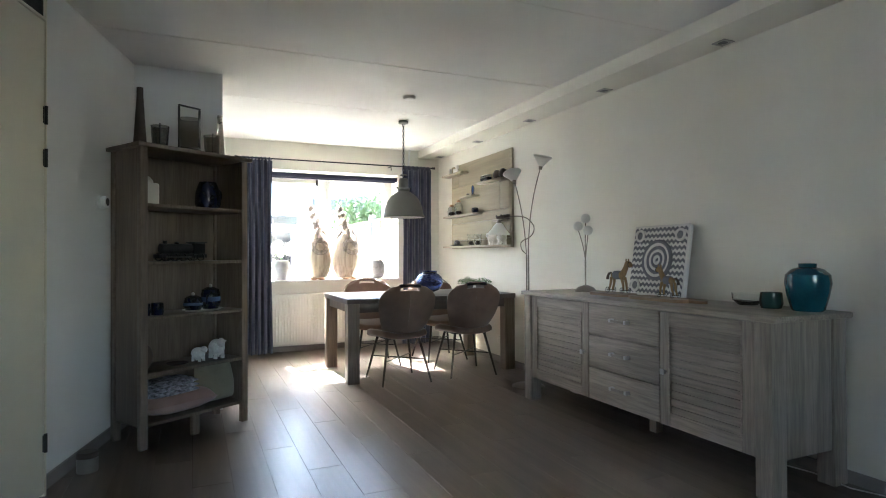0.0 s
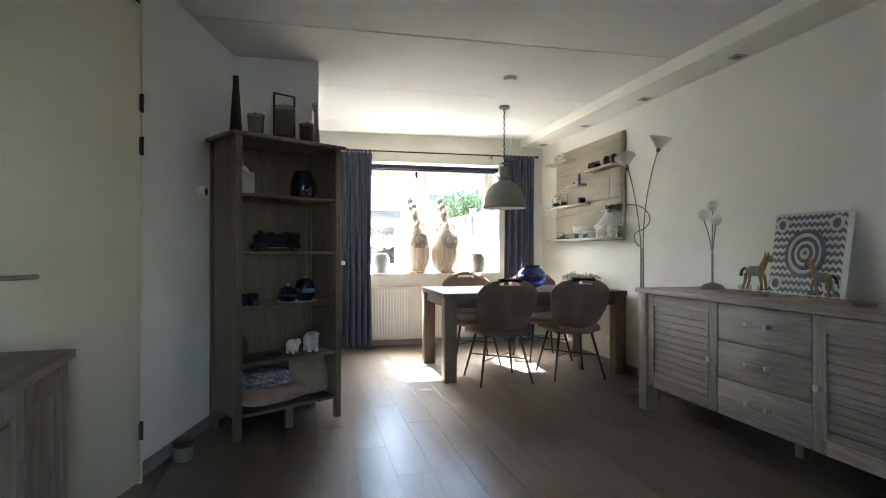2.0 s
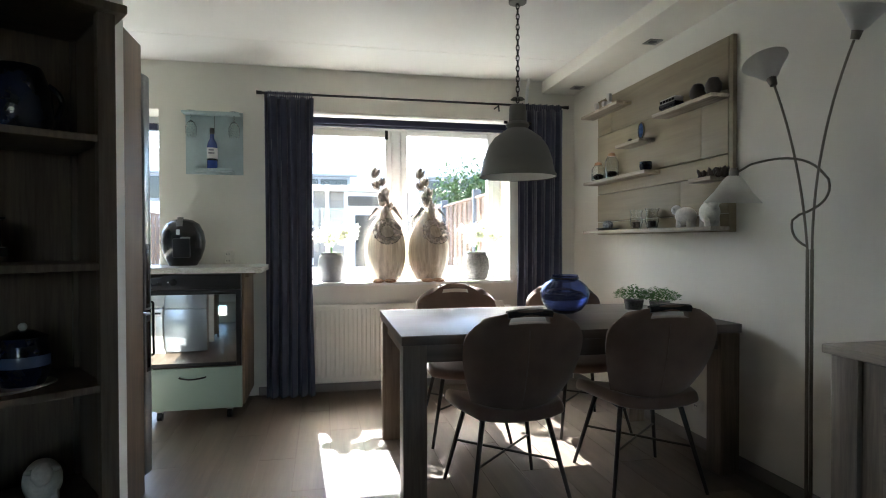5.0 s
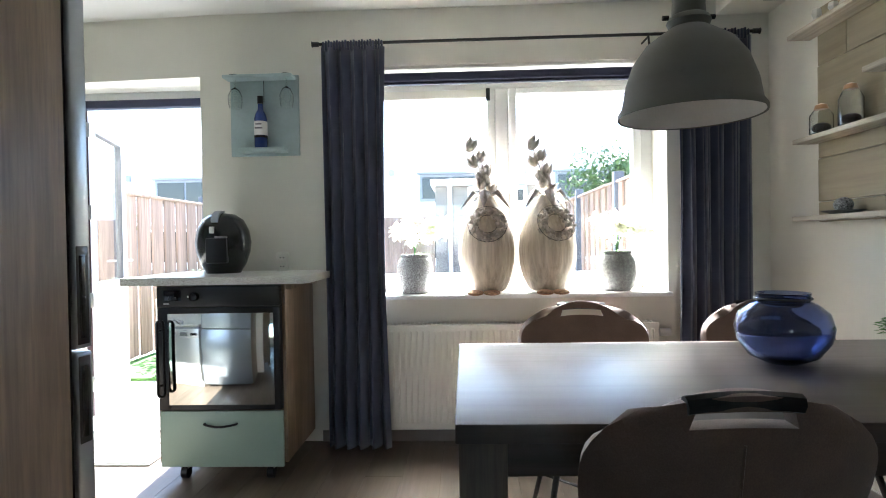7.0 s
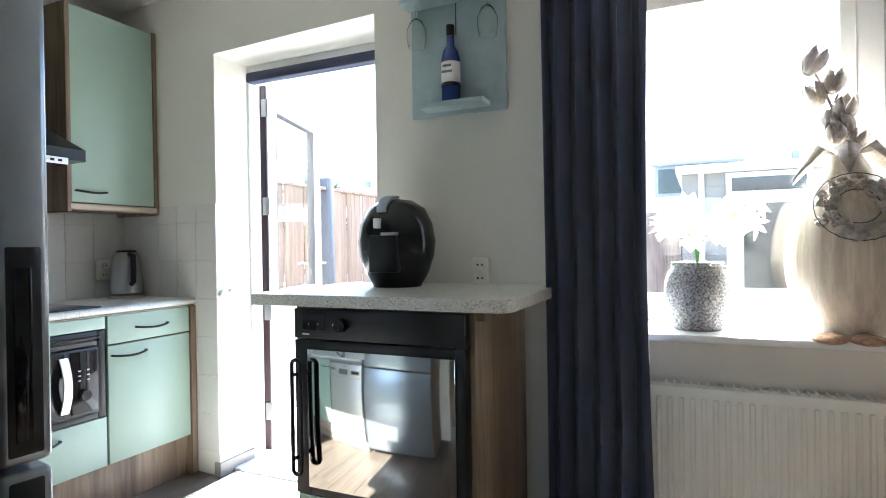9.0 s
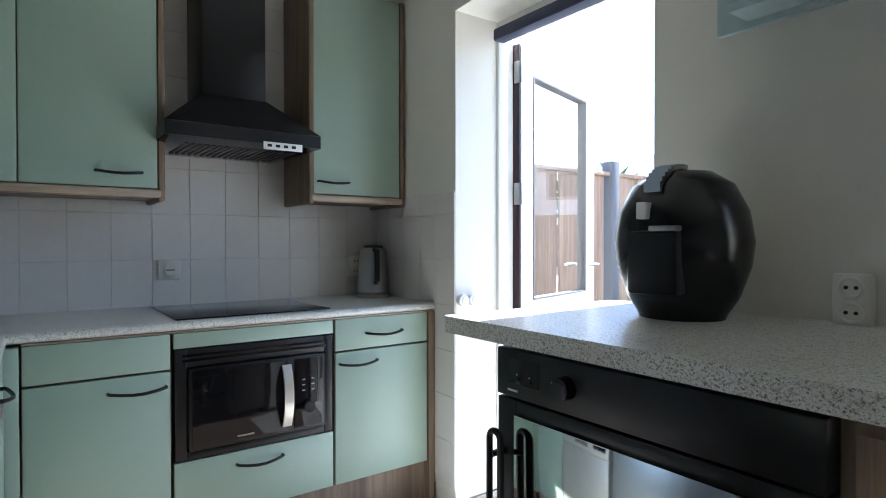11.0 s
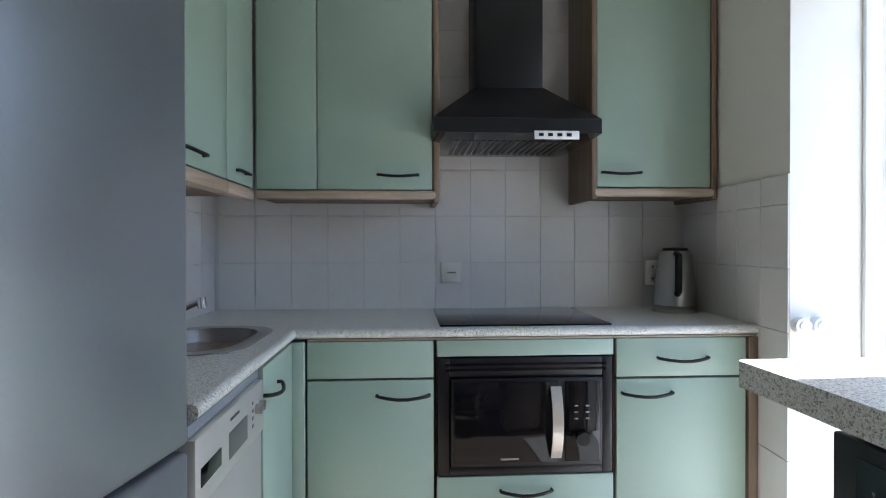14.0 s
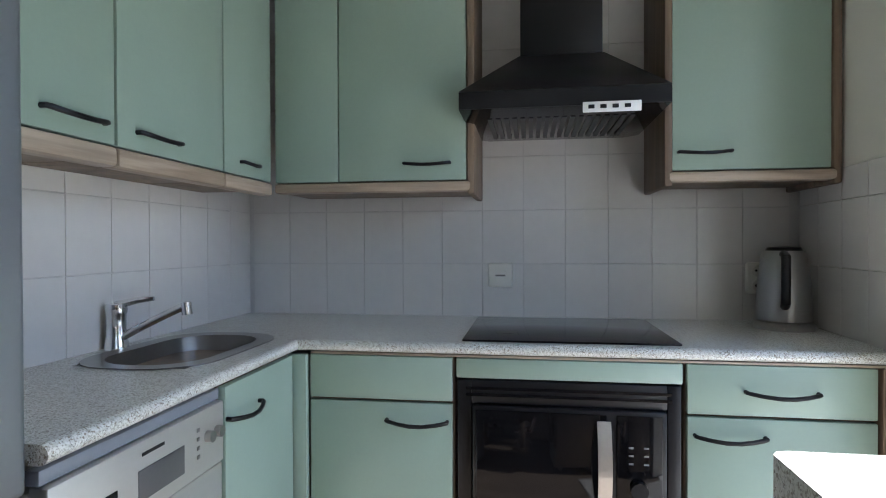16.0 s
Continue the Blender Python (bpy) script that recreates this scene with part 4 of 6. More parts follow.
part("shade", bm, "lamp", pd, "grey enamel dome")
prof = [(0.21, 1.556), (0.2, 1.58), (0.19, 1.65), (0.165, 1.725), (0.125, 1.768), (0.07, 1.805), (0, 1.815)]
part("inner_shade", lathe(bmesh.new(), prof, 40), "lamp_in", pd)
part("cap", lathe(bmesh.new(), [(0.04, 1.99), (0.03, 2.0), (0, 2.002)]), "lamp", pd)
ly = 1.972
k = 0
while ly < CEIL - 0.03:
    a = Matrix.Rotation(radians(90 * (k % 2)), 3, "Z")
    ring = [Vector((0, 0, ly + 0.018)) + a @ Vector((0.009 * math.cos(q * math.pi / 6), 0, 0.019 * math.sin(q * math.pi / 6))) for q in range(12)]
    part("chain_link", tube(bmesh.new(), ring, 0.003, 6, closed=True), "black_metal", pd)
    ly += 0.029
    k += 1
for sx in (-1, 1):
    bm = tube(bmesh.new(), [(0.062 * sx, 0, 1.86), (0.08 * sx, 0, 1.86)], 0.008, 8)
    part("clamp", bm, "black_metal", pd)

# curtains
def curtain(x0, x1, seed, label):
    c = thing("curtain", None, label, "curtain", "curtains at the window")
    rnd = random.Random(seed)
    nf = 5
    ph = [rnd.uniform(-0.4, 0.4) for _ in range(nf + 2)]
    bm = bmesh.new()
    nx, nz = 96, 14
    rows = []
    for j in range(nz + 1):
        v = j / nz
        z = 0.012 + 2.276 * v
        squeeze = 1 - 0.10 * math.sin(v * math.pi) * 0.6
        amp = 0.045 * (1 - 0.45 * v)
        row = []
        for i in range(nx + 1):
            u = i / nx
            a = u * nf * 2 * math.pi + ph[int(u * nf)] * 0.8 + 0.5 * math.sin(3 * v + seed)
            x = (x0 + x1) / 2 + (x1 - x0) * (u - 0.5) * squeeze + 0.008 * math.sin(a * 2 + 1)
            y = 6.545 + amp * math.sin(a) + 0.006 * math.sin(5 * v + 9 * u)
            row.append(bm.verts.new((x, y, z)))
        rows.append(row)
    for a, b in zip(rows, rows[1:]):
        for i in range(nx):
            bm.faces.new((a[i], a[i + 1], b[i + 1], b[i]))
    d = part("drape", bm, "curtain", c)
    so = d.modifiers.new("thick", "SOLIDIFY")
    so.thickness = 0.004
    bm = bmesh.new()
    for i in range(22):
        x = x0 + 0.015 + (x1 - x0 - 0.03) * i / 21
        box(bm, x - 0.005, 6.53, 2.273, x + 0.005, 6.565, 2.323 + 0.004 * (i % 3), bev=0.002, seg=1)
    part("heading", bm, "curtain", c, kind="stuff")
    return c


curtain(0.685, 1.048, 3, "dark blue pleated curtain hanging to the floor beside the window")
curtain(2.675, 3.08, 8, "dark blue pleated curtain hanging to the floor in the corner")
rod = thing("curtain_rod", None, "thin black curtain rod above the window", "curtain rod")
part("bar", tube(bmesh.new(), [(0.66, 6.56, 2.318), (3.11, 6.56, 2.318)], 0.009, 10), "black_metal", rod)
for x in (0.65, 3.12):
    part("finial", lathe(bmesh.new(), [(0, -0.02), (0.014, -0.018), (0.014, 0.015), (0.018, 0.02), (0, 0.025)], 14, m=Matrix.Translation((x, 6.56, 2.318)) @ Matrix.Rotation(radians(90 if x > 1 else -90), 4, "Y")), "black_metal", rod)
for x in (0.69, 2.53):
    bm = tube(bmesh.new(), [(x, 6.68, 2.308), (x, 6.56, 2.306)], 0.006, 8)
    tube(bm, [(x, 6.56, 2.306), (x, 6.55, 2.258)], 0.006, 8)
    part("bracket", bm, "black_metal", rod)

# ---- living room furniture ----
SBX, SB0, SB1 = 2.68, 1.40, 3.565
sb = thing("sideboard", None, "grey oak sideboard with louvred doors and three drawers", "sideboard")
part("top", boxed(SBX - 0.03, SB0 - 0.03, 0.84, 3.23, SB1 + 0.02, 0.87, bev=0.006), "oak_h", sb)
for y in (SB0, SB1 - 0.09):
    for x in (SBX - 0.012, 3.12):
        part("leg", boxed(x, y, 0, x + 0.1, y + 0.09, 0.84, bev=0.004), "oak", sb)
part("body", boxed(SBX + 0.025, SB0 + 0.09, 0.18, 3.22, SB1 - 0.09, 0.84), "oak_h", sb)
for y in (SB0 + 0.012, SB1 - 0.03):
    part("side_panel", boxed(SBX + 0.09, y, 0.18, 3.12, y + 0.018, 0.84), "oak", sb)
part("mid_foot", boxed(2.95, 2.42, 0, 3.01, 2.48, 0.18), "oak", sb)
DY = (SB0 + 0.093, 2.11, 2.76, SB1 - 0.093)
for y0, y1, hy in ((DY[0], DY[1], DY[1] - 0.045), (DY[2], DY[3], DY[2] + 0.045)):
    w = 0.075
    d = part("door", boxed(SBX + 0.0225, y0 + 0.003, 0.183, SBX + 0.025, y1 - 0.003, 0.832, bev=0), "oak", sb)
    for ya, yb in ((y0 + 0.003, y0 + w), (y1 - w, y1 - 0.003)):
        part("stile", boxed(SBX, ya, 0.183, SBX + 0.022, yb, 0.832), "oak", d)
    for za, zb in ((0.183, 0.183 + w), (0.832 - w, 0.832)):
        part("rail", boxed(SBX, y0 + w, za, SBX + 0.022, y1 - w, zb), "oak_h", d)
    n = 11
    for i in range(n):
        z0 = 0.183 + w + i * (0.649 - 2 * w) / n
        h = (0.649 - 2 * w) / n
        bm = bmesh.new()
        q = [(SBX + 0.003, z0 + 0.001), (SBX + 0.003, z0 + 0.006), (SBX + 0.009, z0 + h - 0.007), (SBX + 0.0222, z0 + h - 0.007), (SBX + 0.0222, z0), (SBX + 0.012, z0)]
        a = [bm.verts.new((x, y0 + w, z)) for x, z in q]
        b = [bm.verts.new((x, y1 - w, z)) for x, z in q]
        for k in range(6):
            bm.faces.new((a[k], a[(k + 1) % 6], b[(k + 1) % 6], b[k]))
        bm.faces.new(a)
        bm.faces.new(b)
        part("slat", bm, "oak_h", d)
    bm = bmesh.new()
    for dd in ((y0 + w - 0.004, y0 + w + 0.006), (y1 - w - 0.006, y1 - w + 0.004)):
        box(bm, SBX - 0.005, dd[0], 0.183 + w, SBX + 0.004, dd[1], 0.832 - w, bev=0.002)
    for zz in (0.183 + w, 0.832 - w):
        box(bm, SBX - 0.005, y0 + w, zz - 0.005, SBX + 0.004, y1 - w, zz + 0.005, bev=0.002)
    part("bead", bm, "oak_h", d)
    bm = bmesh.new()
    box(bm, SBX - 0.03, hy - 0.016, 0.475, SBX - 0.022, hy + 0.016, 0.507, bev=0.003)
    box(bm, SBX - 0.024, hy - 0.006, 0.485, SBX, hy + 0.006, 0.497)
    part("knob", bm, "steel", d, "square steel knob")
for z0, z1 in ((0.183, 0.395), (0.402, 0.615), (0.622, 0.832)):
    d = part("drawer_front", boxed(SBX, DY[1] + 0.004, z0, SBX + 0.022, DY[2] - 0.004, z1, bev=0.004), "oak_h", sb)
    zc = (z0 + z1) / 2 + 0.01
    bm = bmesh.new()
    box(bm, SBX - 0.033, 2.372, zc - 0.009, SBX - 0.025, 2.498, zc + 0.009, bev=0.003)
    hb = part("handle", bm, "lampsteel", d, "satin steel bar handle")
    for y in (2.355, 2.495):
        part("handle_end", boxed(SBX - 0.036, y, zc - 0.011, SBX, y + 0.02, zc + 0.011, bev=0.003), "steel", hb)

# low cabinet by the hall door
lc = thing("low_cabinet", pose(-0.465, 2.05, 0, 0, 0, 6.5), "low grey-brown oak cabinet with framed doors by the hall door", "cabinet")
part("top", boxed(-0.46, -1.4, 0.77, 0.02, 0.02, 0.8, bev=0.006), "oak_h", lc)
part("body", boxed(-0.44, -1.38, 0.06, -0.03, -0.005, 0.77), "oak", lc)
part("plinth", boxed(-0.42, -1.36, 0, -0.06, -0.02, 0.06), "oak_h", lc)
for k in range(4):
    y1 = -0.07 - k * 0.33
    y0 = y1 - 0.31
    bm = bmesh.new()
    w = 0.06
    box(bm, -0.03, y0, 0.08, -0.006, y0 + w, 0.755, bev=0.003)
    box(bm, -0.03, y1 - w, 0.08, -0.006, y1, 0.755, bev=0.003)
    box(bm, -0.03, y0 + w, 0.08, -0.006, y1 - w, 0.08 + w, bev=0.003)
    box(bm, -0.03, y0 + w, 0.755 - w, -0.006, y1 - w, 0.755, bev=0.003)
    d = part("door", bm, "oak", lc)
    part("panel", boxed(-0.03, y0 + w + 0.012, 0.08 + w + 0.012, -0.013, y1 - w - 0.012, 0.755 - w - 0.012, bev=0.004), "oak", d)
part("corner_post", boxed(-0.03, -0.065, 0.06, 0.0, 0.0, 0.77, bev=0.004), "oak", lc)

# bookcase in the corner
ANG = 32.4
W, D = 0.76, 0.36
bc = thing("display_shelf", pose(-0.092, 3.428, 0, 0, 0, ANG), "tall open brown oak shelf with five shelves in the corner", "shelf")
part("top", boxed(-0.025, -0.025, 1.83, W + 0.025, D + 0.01, 1.855, bev=0.004), "shelfwood", bc)
for x in (0.0, W - 0.045):
    for y in (0.0, D - 0.04):
        part("post", boxed(x, y, 0, x + 0.045, y + 0.04, 1.83, bev=0.003), "shelfwood", bc)
for x in (0.012, W - 0.03):
    part("side_panel", boxed(x, 0.04, 0.13, x + 0.018, D - 0.04, 1.83), "shelfwood", bc)
part("back_panel", boxed(0.03, D - 0.022, 0.13, W - 0.03, D - 0.012, 1.83), "shelfwood", bc)
SHELF = (0.15, 0.455, 0.795, 1.135, 1.49)
for z in SHELF:
    part("shelf_board", boxed(0.03, 0.008, z - 0.02, W - 0.03, D - 0.022, z, bev=0.002), "shelfwood", bc)
part("mid_foot", boxed(W / 2 - 0.03, 0.02, 0, W / 2 + 0.02, 0.05, 0.13), "shelfwood", bc)

# pallet wall panel with ledges
pn = thing("wood_wall_panel", None, "pale scaffold wood wall panel with small ledges", "wall panel")
PY0, PY1, PZ0, PZ1 = 4.72, 6.18, 1.24, 2.28
ROWS = [(PZ0, 1.34, []), (1.34, 1.55, [5.13]), (1.55, 1.655, []), (1.655, 2.0, [4.94]), (2.0, PZ1, [5.97])]
for i, (z0, z1, cuts) in enumerate(ROWS):
    ends = [PY0] + cuts + [PY1]
    for a, b in zip(ends, ends[1:]):
        part("board", boxed(3.218 - 0.002 * (i % 2), a + 0.0015, z0 + 0.002, 3.245, b - 0.0015, z1 - 0.002, bev=0.003), "pine", pn)
part("edge_batten", boxed(3.222, PY0 - 0.03, PZ0, 3.247, PY0, PZ1, bev=0.003), "pine", pn)
LEDGES = [(4.7, 6.2, 1.27), (5.33, 6.19, 1.645), (4.705, 4.895, 1.535), (5.395, 5.7, 1.855), (4.7, 5.25, 1.97), (5.68, 6.23, 2.165)]
for y0, y1, z in LEDGES:
    part("ledge", boxed(3.1, y0, z - 0.022, 3.214, y1, z, bev=0.003), "ledge", pn)

# floor lamp behind the sideboard
fl = thing("floor_lamp", pose(2.9, 3.88, 0), "steel floor lamp with three opal glass shades on bent arms", "floor lamp")
part("base", lathe(bmesh.new(), [(0, 0), (0.14, 0), (0.14, 0.012), (0.12, 0.022), (0.03, 0.03), (0, 0.032)], 32), "lampsteel", fl)
bm = tube(bmesh.new(), [(-0.01, 0, 0.03), (-0.01, 0, 1.16)], 0.0065, 10)
tube(bm, [(0.01, 0, 0.03), (0.01, 0, 1.16)], 0.0065, 10)
part("pole", bm, "lampsteel", fl)


def lamp_shade(bm_at, tilt, parent, size=1.0):
    m = Matrix.Translation(bm_at) @ tilt
    prof = [(0.018, 0), (0.03, 0.012), (0.055, 0.05), (0.085, 0.085), (0.08, 0.085), (0.05, 0.052), (0.026, 0.018), (0.0, 0.014)]
    part("shade", lathe(bmesh.new(), [(r * size, z * size) for r, z in prof], 24, m=m), "opal", parent, "opal glass bell shade")
    part("shade_holder", lathe(bmesh.new(), [(0, -0.03), (0.014, -0.03), (0.019, 0.004), (0, 0.008)], 14, m=m), "lampsteel", parent)


arm = part("arm", tube(bmesh.new(), arc((-0.01, 0, 1.15), (-0.01, 0.03, 1.5), (-0.05, 0.12, 1.8), 14), 0.0045, 8), "lampsteel", fl)
lamp_shade((-0.055, 0.13, 1.83), Matrix.Rotation(radians(-24), 4, "X"), arm)
arm = part("arm", tube(bmesh.new(), arc((0.01, 0, 1.15), (0.0, -0.01, 1.55), (0.05, -0.13, 1.9), 14), 0.0045, 8), "lampsteel", fl)
lamp_shade((0.053, -0.14, 1.93), Matrix.Rotation(radians(20), 4, "X"), arm)
pts = arc((-0.01, 0.0, 1.17), (-0.05, 0.045, 1.2), (-0.045, 0.035, 1.27), 8) + arc((-0.03, 0.02, 1.29), (0.06, -0.05, 1.33), (0.04, -0.04, 1.42), 8) + arc((0.03, -0.03, 1.44), (-0.02, 0.01, 1.54), (-0.15, 0.13, 1.49), 10) + [(-0.185, 0.165, 1.46)]
arm = part("arm", tube(bmesh.new(), pts, 0.0045, 8), "lampsteel", fl)
lamp_shade((-0.19, 0.17, 1.45), Matrix.Rotation(radians(184), 4, "X"), arm, 1.25)

# table lamp with three balls
tl = thing("table_lamp", pose(3.04, 3.25, 0.87), "steel table lamp with three small glass globes on the sideboard", "table lamp")
part("base", lathe(bmesh.new(), [(0, 0), (0.085, 0), (0.085, 0.008), (0.06, 0.035), (0.02, 0.05), (0, 0.052)], 28), "lampsteel", tl)
bm = tube(bmesh.new(), [(0, 0, 0.05), (0, 0, 0.25)], 0.007, 8)
part("stem", bm, "lampsteel", tl)
for dx, dy, z in ((0, 0.09, 0.52), (0.02, 0.02, 0.58), (-0.02, -0.06, 0.48)):
    part("arm", tube(bmesh.new(), arc((0, 0, 0.24), (0, 0.2 * dy, z * 0.7), (dx, dy, z - 0.03), 8), 0.004, 6), "lampsteel", tl)
    part("globe", ball(bmesh.new(), (dx, dy, z), 0.038, u=20, v=12), "opal", tl, "frosted glass globe")

# ---- garden ----
grey_paint = plain("grey fascia paint", (0.24, 0.25, 0.27), 0.5)
part("ground", boxed(-250, OUT - 0.01, -0.3, 250, 300, -0.06, bev=0), plain("pale concrete paving", (0.45, 0.435, 0.41), 0.85, var=0.12, scale=1.5), None, "pale paved garden ground", category="ground", kind="structure")
part("street", boxed(-250, -250, -0.3, 250, -3.39, -0.06, bev=0), plain("street paving", (0.3, 0.28, 0.26), 0.85, var=0.1, scale=1.5), None, "grey street paving", category="ground", kind="structure")
part("lawn", boxed(-2.1, 8.45, -0.062, -0.75, 13.5, -0.035, bev=0), plain("artificial grass", (0.07, 0.16, 0.03), 0.95, var=0.3, scale=40, bump=0.8, grain=300), None, "green artificial grass", category="grass", kind="structure")
fence_wood = wood("red brown fence board", (0.22, 0.14, 0.1), (0.38, 0.265, 0.195), "z", 40, 0.75, 0.18)
post_mat = plain("dark concrete post", (0.1, 0.105, 0.12), 0.85)


def fence(x, y0, y1, label):
    f = thing("fence", None, label, "fence")
    y, k = y0, 0
    proto = None
    while y < y1:
        part("post", boxed(x - 0.05, y - 0.05, -0.06, x + 0.05, y + 0.05, 1.86, bev=0.006), post_mat, f)
        yy = y + 0.06
        while yy + 0.13 < min(y + 1.9, y1):
            if proto is None:
                proto = part("board", boxed(-0.012, 0, -0.03, 0.012, 0.132, 1.74, bev=0.003, seg=1), fence_wood, f)
                b = proto
            else:
                b = new("board", proto.data)
                b.parent = f
            b.location = (x + (0.012 if k % 2 else -0.012), yy, 0)
            yy += 0.14
            k += 1
        part("cap", boxed(x - 0.04, y + 0.06, 1.74, x + 0.04, min(y + 1.9, y1), 1.77, bev=0.004), fence_wood, f)
        y += 1.96
    return f


fence(-2.15, 7.2, 14.6, "red-brown board fence with dark posts")
fence(3.05, 7.2, 14.6, "brown board fence with dark posts")
white_render = plain("white facade panel", (0.78, 0.78, 0.78), 0.7, var=0.04)
brick_far = plain("grey-brown brick", (0.27, 0.24, 0.21), 0.85, var=0.12, scale=8)
house = thing("row_house", None, "white modern row house with flat roof behind the gardens", "house")
part("wall", boxed(-40, 27, -0.1, 40, 36, 2.1, bev=0), brick_far, house)
part("upper_wall", boxed(-40, 26.9, 2.1, 40, 36, 4.75, bev=0), white_render, house)
part("roof_edge", boxed(-40.2, 26.7, 4.75, 40.2, 36, 4.95, bev=0), white_render, house)
for i in range(14):
    x = -0.35 + (i - 7) * 5.6
    w = part("window", boxed(x, 26.85, 2.86, x + 2.6, 26.95, 3.98, bev=0), grey_paint, house)
    part("glass", boxed(x + 0.12, 26.8, 2.98, x + 1.25, 26.84, 3.86, bev=0), "dark_glass", w)
    part("glass", boxed(x + 1.35, 26.8, 2.98, x + 2.48, 26.84, 3.86, bev=0), "dark_glass", w)
    part("lintel", boxed(x - 0.1, 26.7, 3.98, x + 2.9, 26.9, 4.06, bev=0), grey_paint, house)
    part("outside_lamp", boxed(x - 1.25, 26.75, 3.95, x - 1.05, 26.9, 4.2, bev=0), grey_paint, house)
    w = part("ground_window", boxed(x - 0.4, 26.95, 0.2, x + 2.6, 27.05, 1.9, bev=0), "paint", house)
    part("glass", boxed(x - 0.28, 26.9, 0.5, x + 2.48, 26.94, 1.8, bev=0), "dark_glass", w)
sh = thing("garden_shed", None, "grey-brown garden shed with flat roof and white door", "shed")
part("wall", boxed(0.9, 14.8, -0.06, 3.0, 17.5, 2.3, bev=0), brick_far, sh)
part("roof", boxed(0.82, 14.62, 2.3, 3.1, 17.6, 2.42, bev=0.01), "paint", sh)
fr2 = part("door_frame", boxed(1.56, 14.75, -0.05, 2.75, 14.83, 2.28, bev=0.005), "paint", sh)
part("fanlight", boxed(1.64, 14.735, 1.98, 2.67, 14.745, 2.2, bev=0), "dark_glass", fr2)
d = part("door", boxed(1.66, 14.72, 0, 2.65, 14.748, 1.9, bev=0.005), "paint", sh)
part("glass", boxed(1.8, 14.70, 0.45, 2.5, 14.718, 1.78, bev=0), "dark_glass", d)
part("downpipe", tube(bmesh.new(), [(1.2, 14.74, 0), (1.2, 14.74, 2.3)], 0.045, 10), "paint", sh)
for k in range(11):
    z = 0.1 + k * 0.2
    part("cladding_joint", boxed(1.27, 14.79, z, 1.55, 14.806, z + 0.18, bev=0.004, seg=1), brick_far, sh)
part("back_fence", boxed(-2.2, 14.75, -0.06, 0.88, 14.8, 1.69, bev=0), fence_wood, None, "brown board fence at the end of the garden", category="fence", kind="structure")
leaf_mat = plain("green leaves", (0.11, 0.17, 0.055), 0.7, var=0.35, scale=12, bump=0)
bark = plain("bark", (0.1, 0.075, 0.05), 0.9, var=0.2)


def tree(x, y, h, r, seed, label):
    rnd = random.Random(seed)
    t = thing("tree", pose(x, y, -0.06), label, "tree")
    bm = tube(bmesh.new(), [(0, 0, 0), (0.04, 0.02, h * 0.4), (0.0, 0.05, h * 0.75)], 0.11, 8, 0.04)
    for k in range(7):
        a = k * 2.4
        tube(bm, [(0.03, 0.02, h * 0.38 + 0.05 * k), (r * 0.7 * math.cos(a), r * 0.7 * math.sin(a), h * 0.6 + 0.15 * k)], 0.04, 6, 0.012)
    part("trunk", bm, bark, t)
    bm = bmesh.new()
    for _ in range(6500):
        a, q, w = rnd.uniform(0, 6.28), rnd.uniform(-1, 1), rnd.random() ** 0.4
        lump = 1 + 0.25 * math.sin(3 * a + seed) + 0.18 * math.sin(7 * a + 5 * q)
        p = Vector((r * w * lump * math.sqrt(1 - q * q) * math.cos(a), r * w * lump * math.sqrt(1 - q * q) * math.sin(a), h * 0.72 + r * 0.85 * w * q * lump))
        s = rnd.uniform(0.03, 0.065)
        e = Euler((rnd.uniform(-1.2, 1.2), rnd.uniform(-1.2, 1.2), rnd.uniform(0, 6.28))).to_matrix()
        vs = [bm.verts.new(p + e @ Vector(c)) for c in ((-s, 0, 0), (0, -s * 0.5, 0.01), (s, 0, 0), (0, s * 0.5, 0.015))]
        bm.faces.new(vs)
    part("crown", bm, leaf_mat, t, kind="stuff")


tree(4.3, 13.2, 2.75, 0.95, 5, "green leafy garden tree behind the fence")


def shrub(x, y, z, r, h, n, seed, label, spiky=False):
    rnd = random.Random(seed)
    t = thing("shrub", pose(x, y, -0.05), label, "shrub")
    bm = bmesh.new()
    for k in range(7):
        a = k * 0.9
        tube(bm, [(0.01 * k, 0, 0), (r * 0.5 * math.cos(a), r * 0.5 * math.sin(a), z + h * 0.5)], 0.012, 5, 0.005)
    part("stems", bm, bark, t)
    bm = bmesh.new()
    for _ in range(n):
        a, q, w = rnd.uniform(0, 6.28), rnd.uniform(-1, 1), rnd.random() ** 0.4
        e = math.sqrt(1 - q * q)
        p = Vector((r * w * e * math.cos(a), r * w * e * math.sin(a), z + h / 2 + h / 2 * w * q))
        s = rnd.uniform(0.1, 0.2) if spiky else rnd.uniform(0.02, 0.045)
        m = Euler((rnd.uniform(-1.2, 1.2), rnd.uniform(-1.2, 1.2), rnd.uniform(0, 6.28))).to_matrix()
        bm.faces.new([bm.verts.new(p + m @ Vector(v)) for v in ((-s, 0, 0), (0, -s * (0.12 if spiky else 0.45), 0.008), (s, 0, 0.01), (0, s * (0.12 if spiky else 0.45), 0.012))])
    part("foliage", bm, leaf_mat, t, kind="stuff")


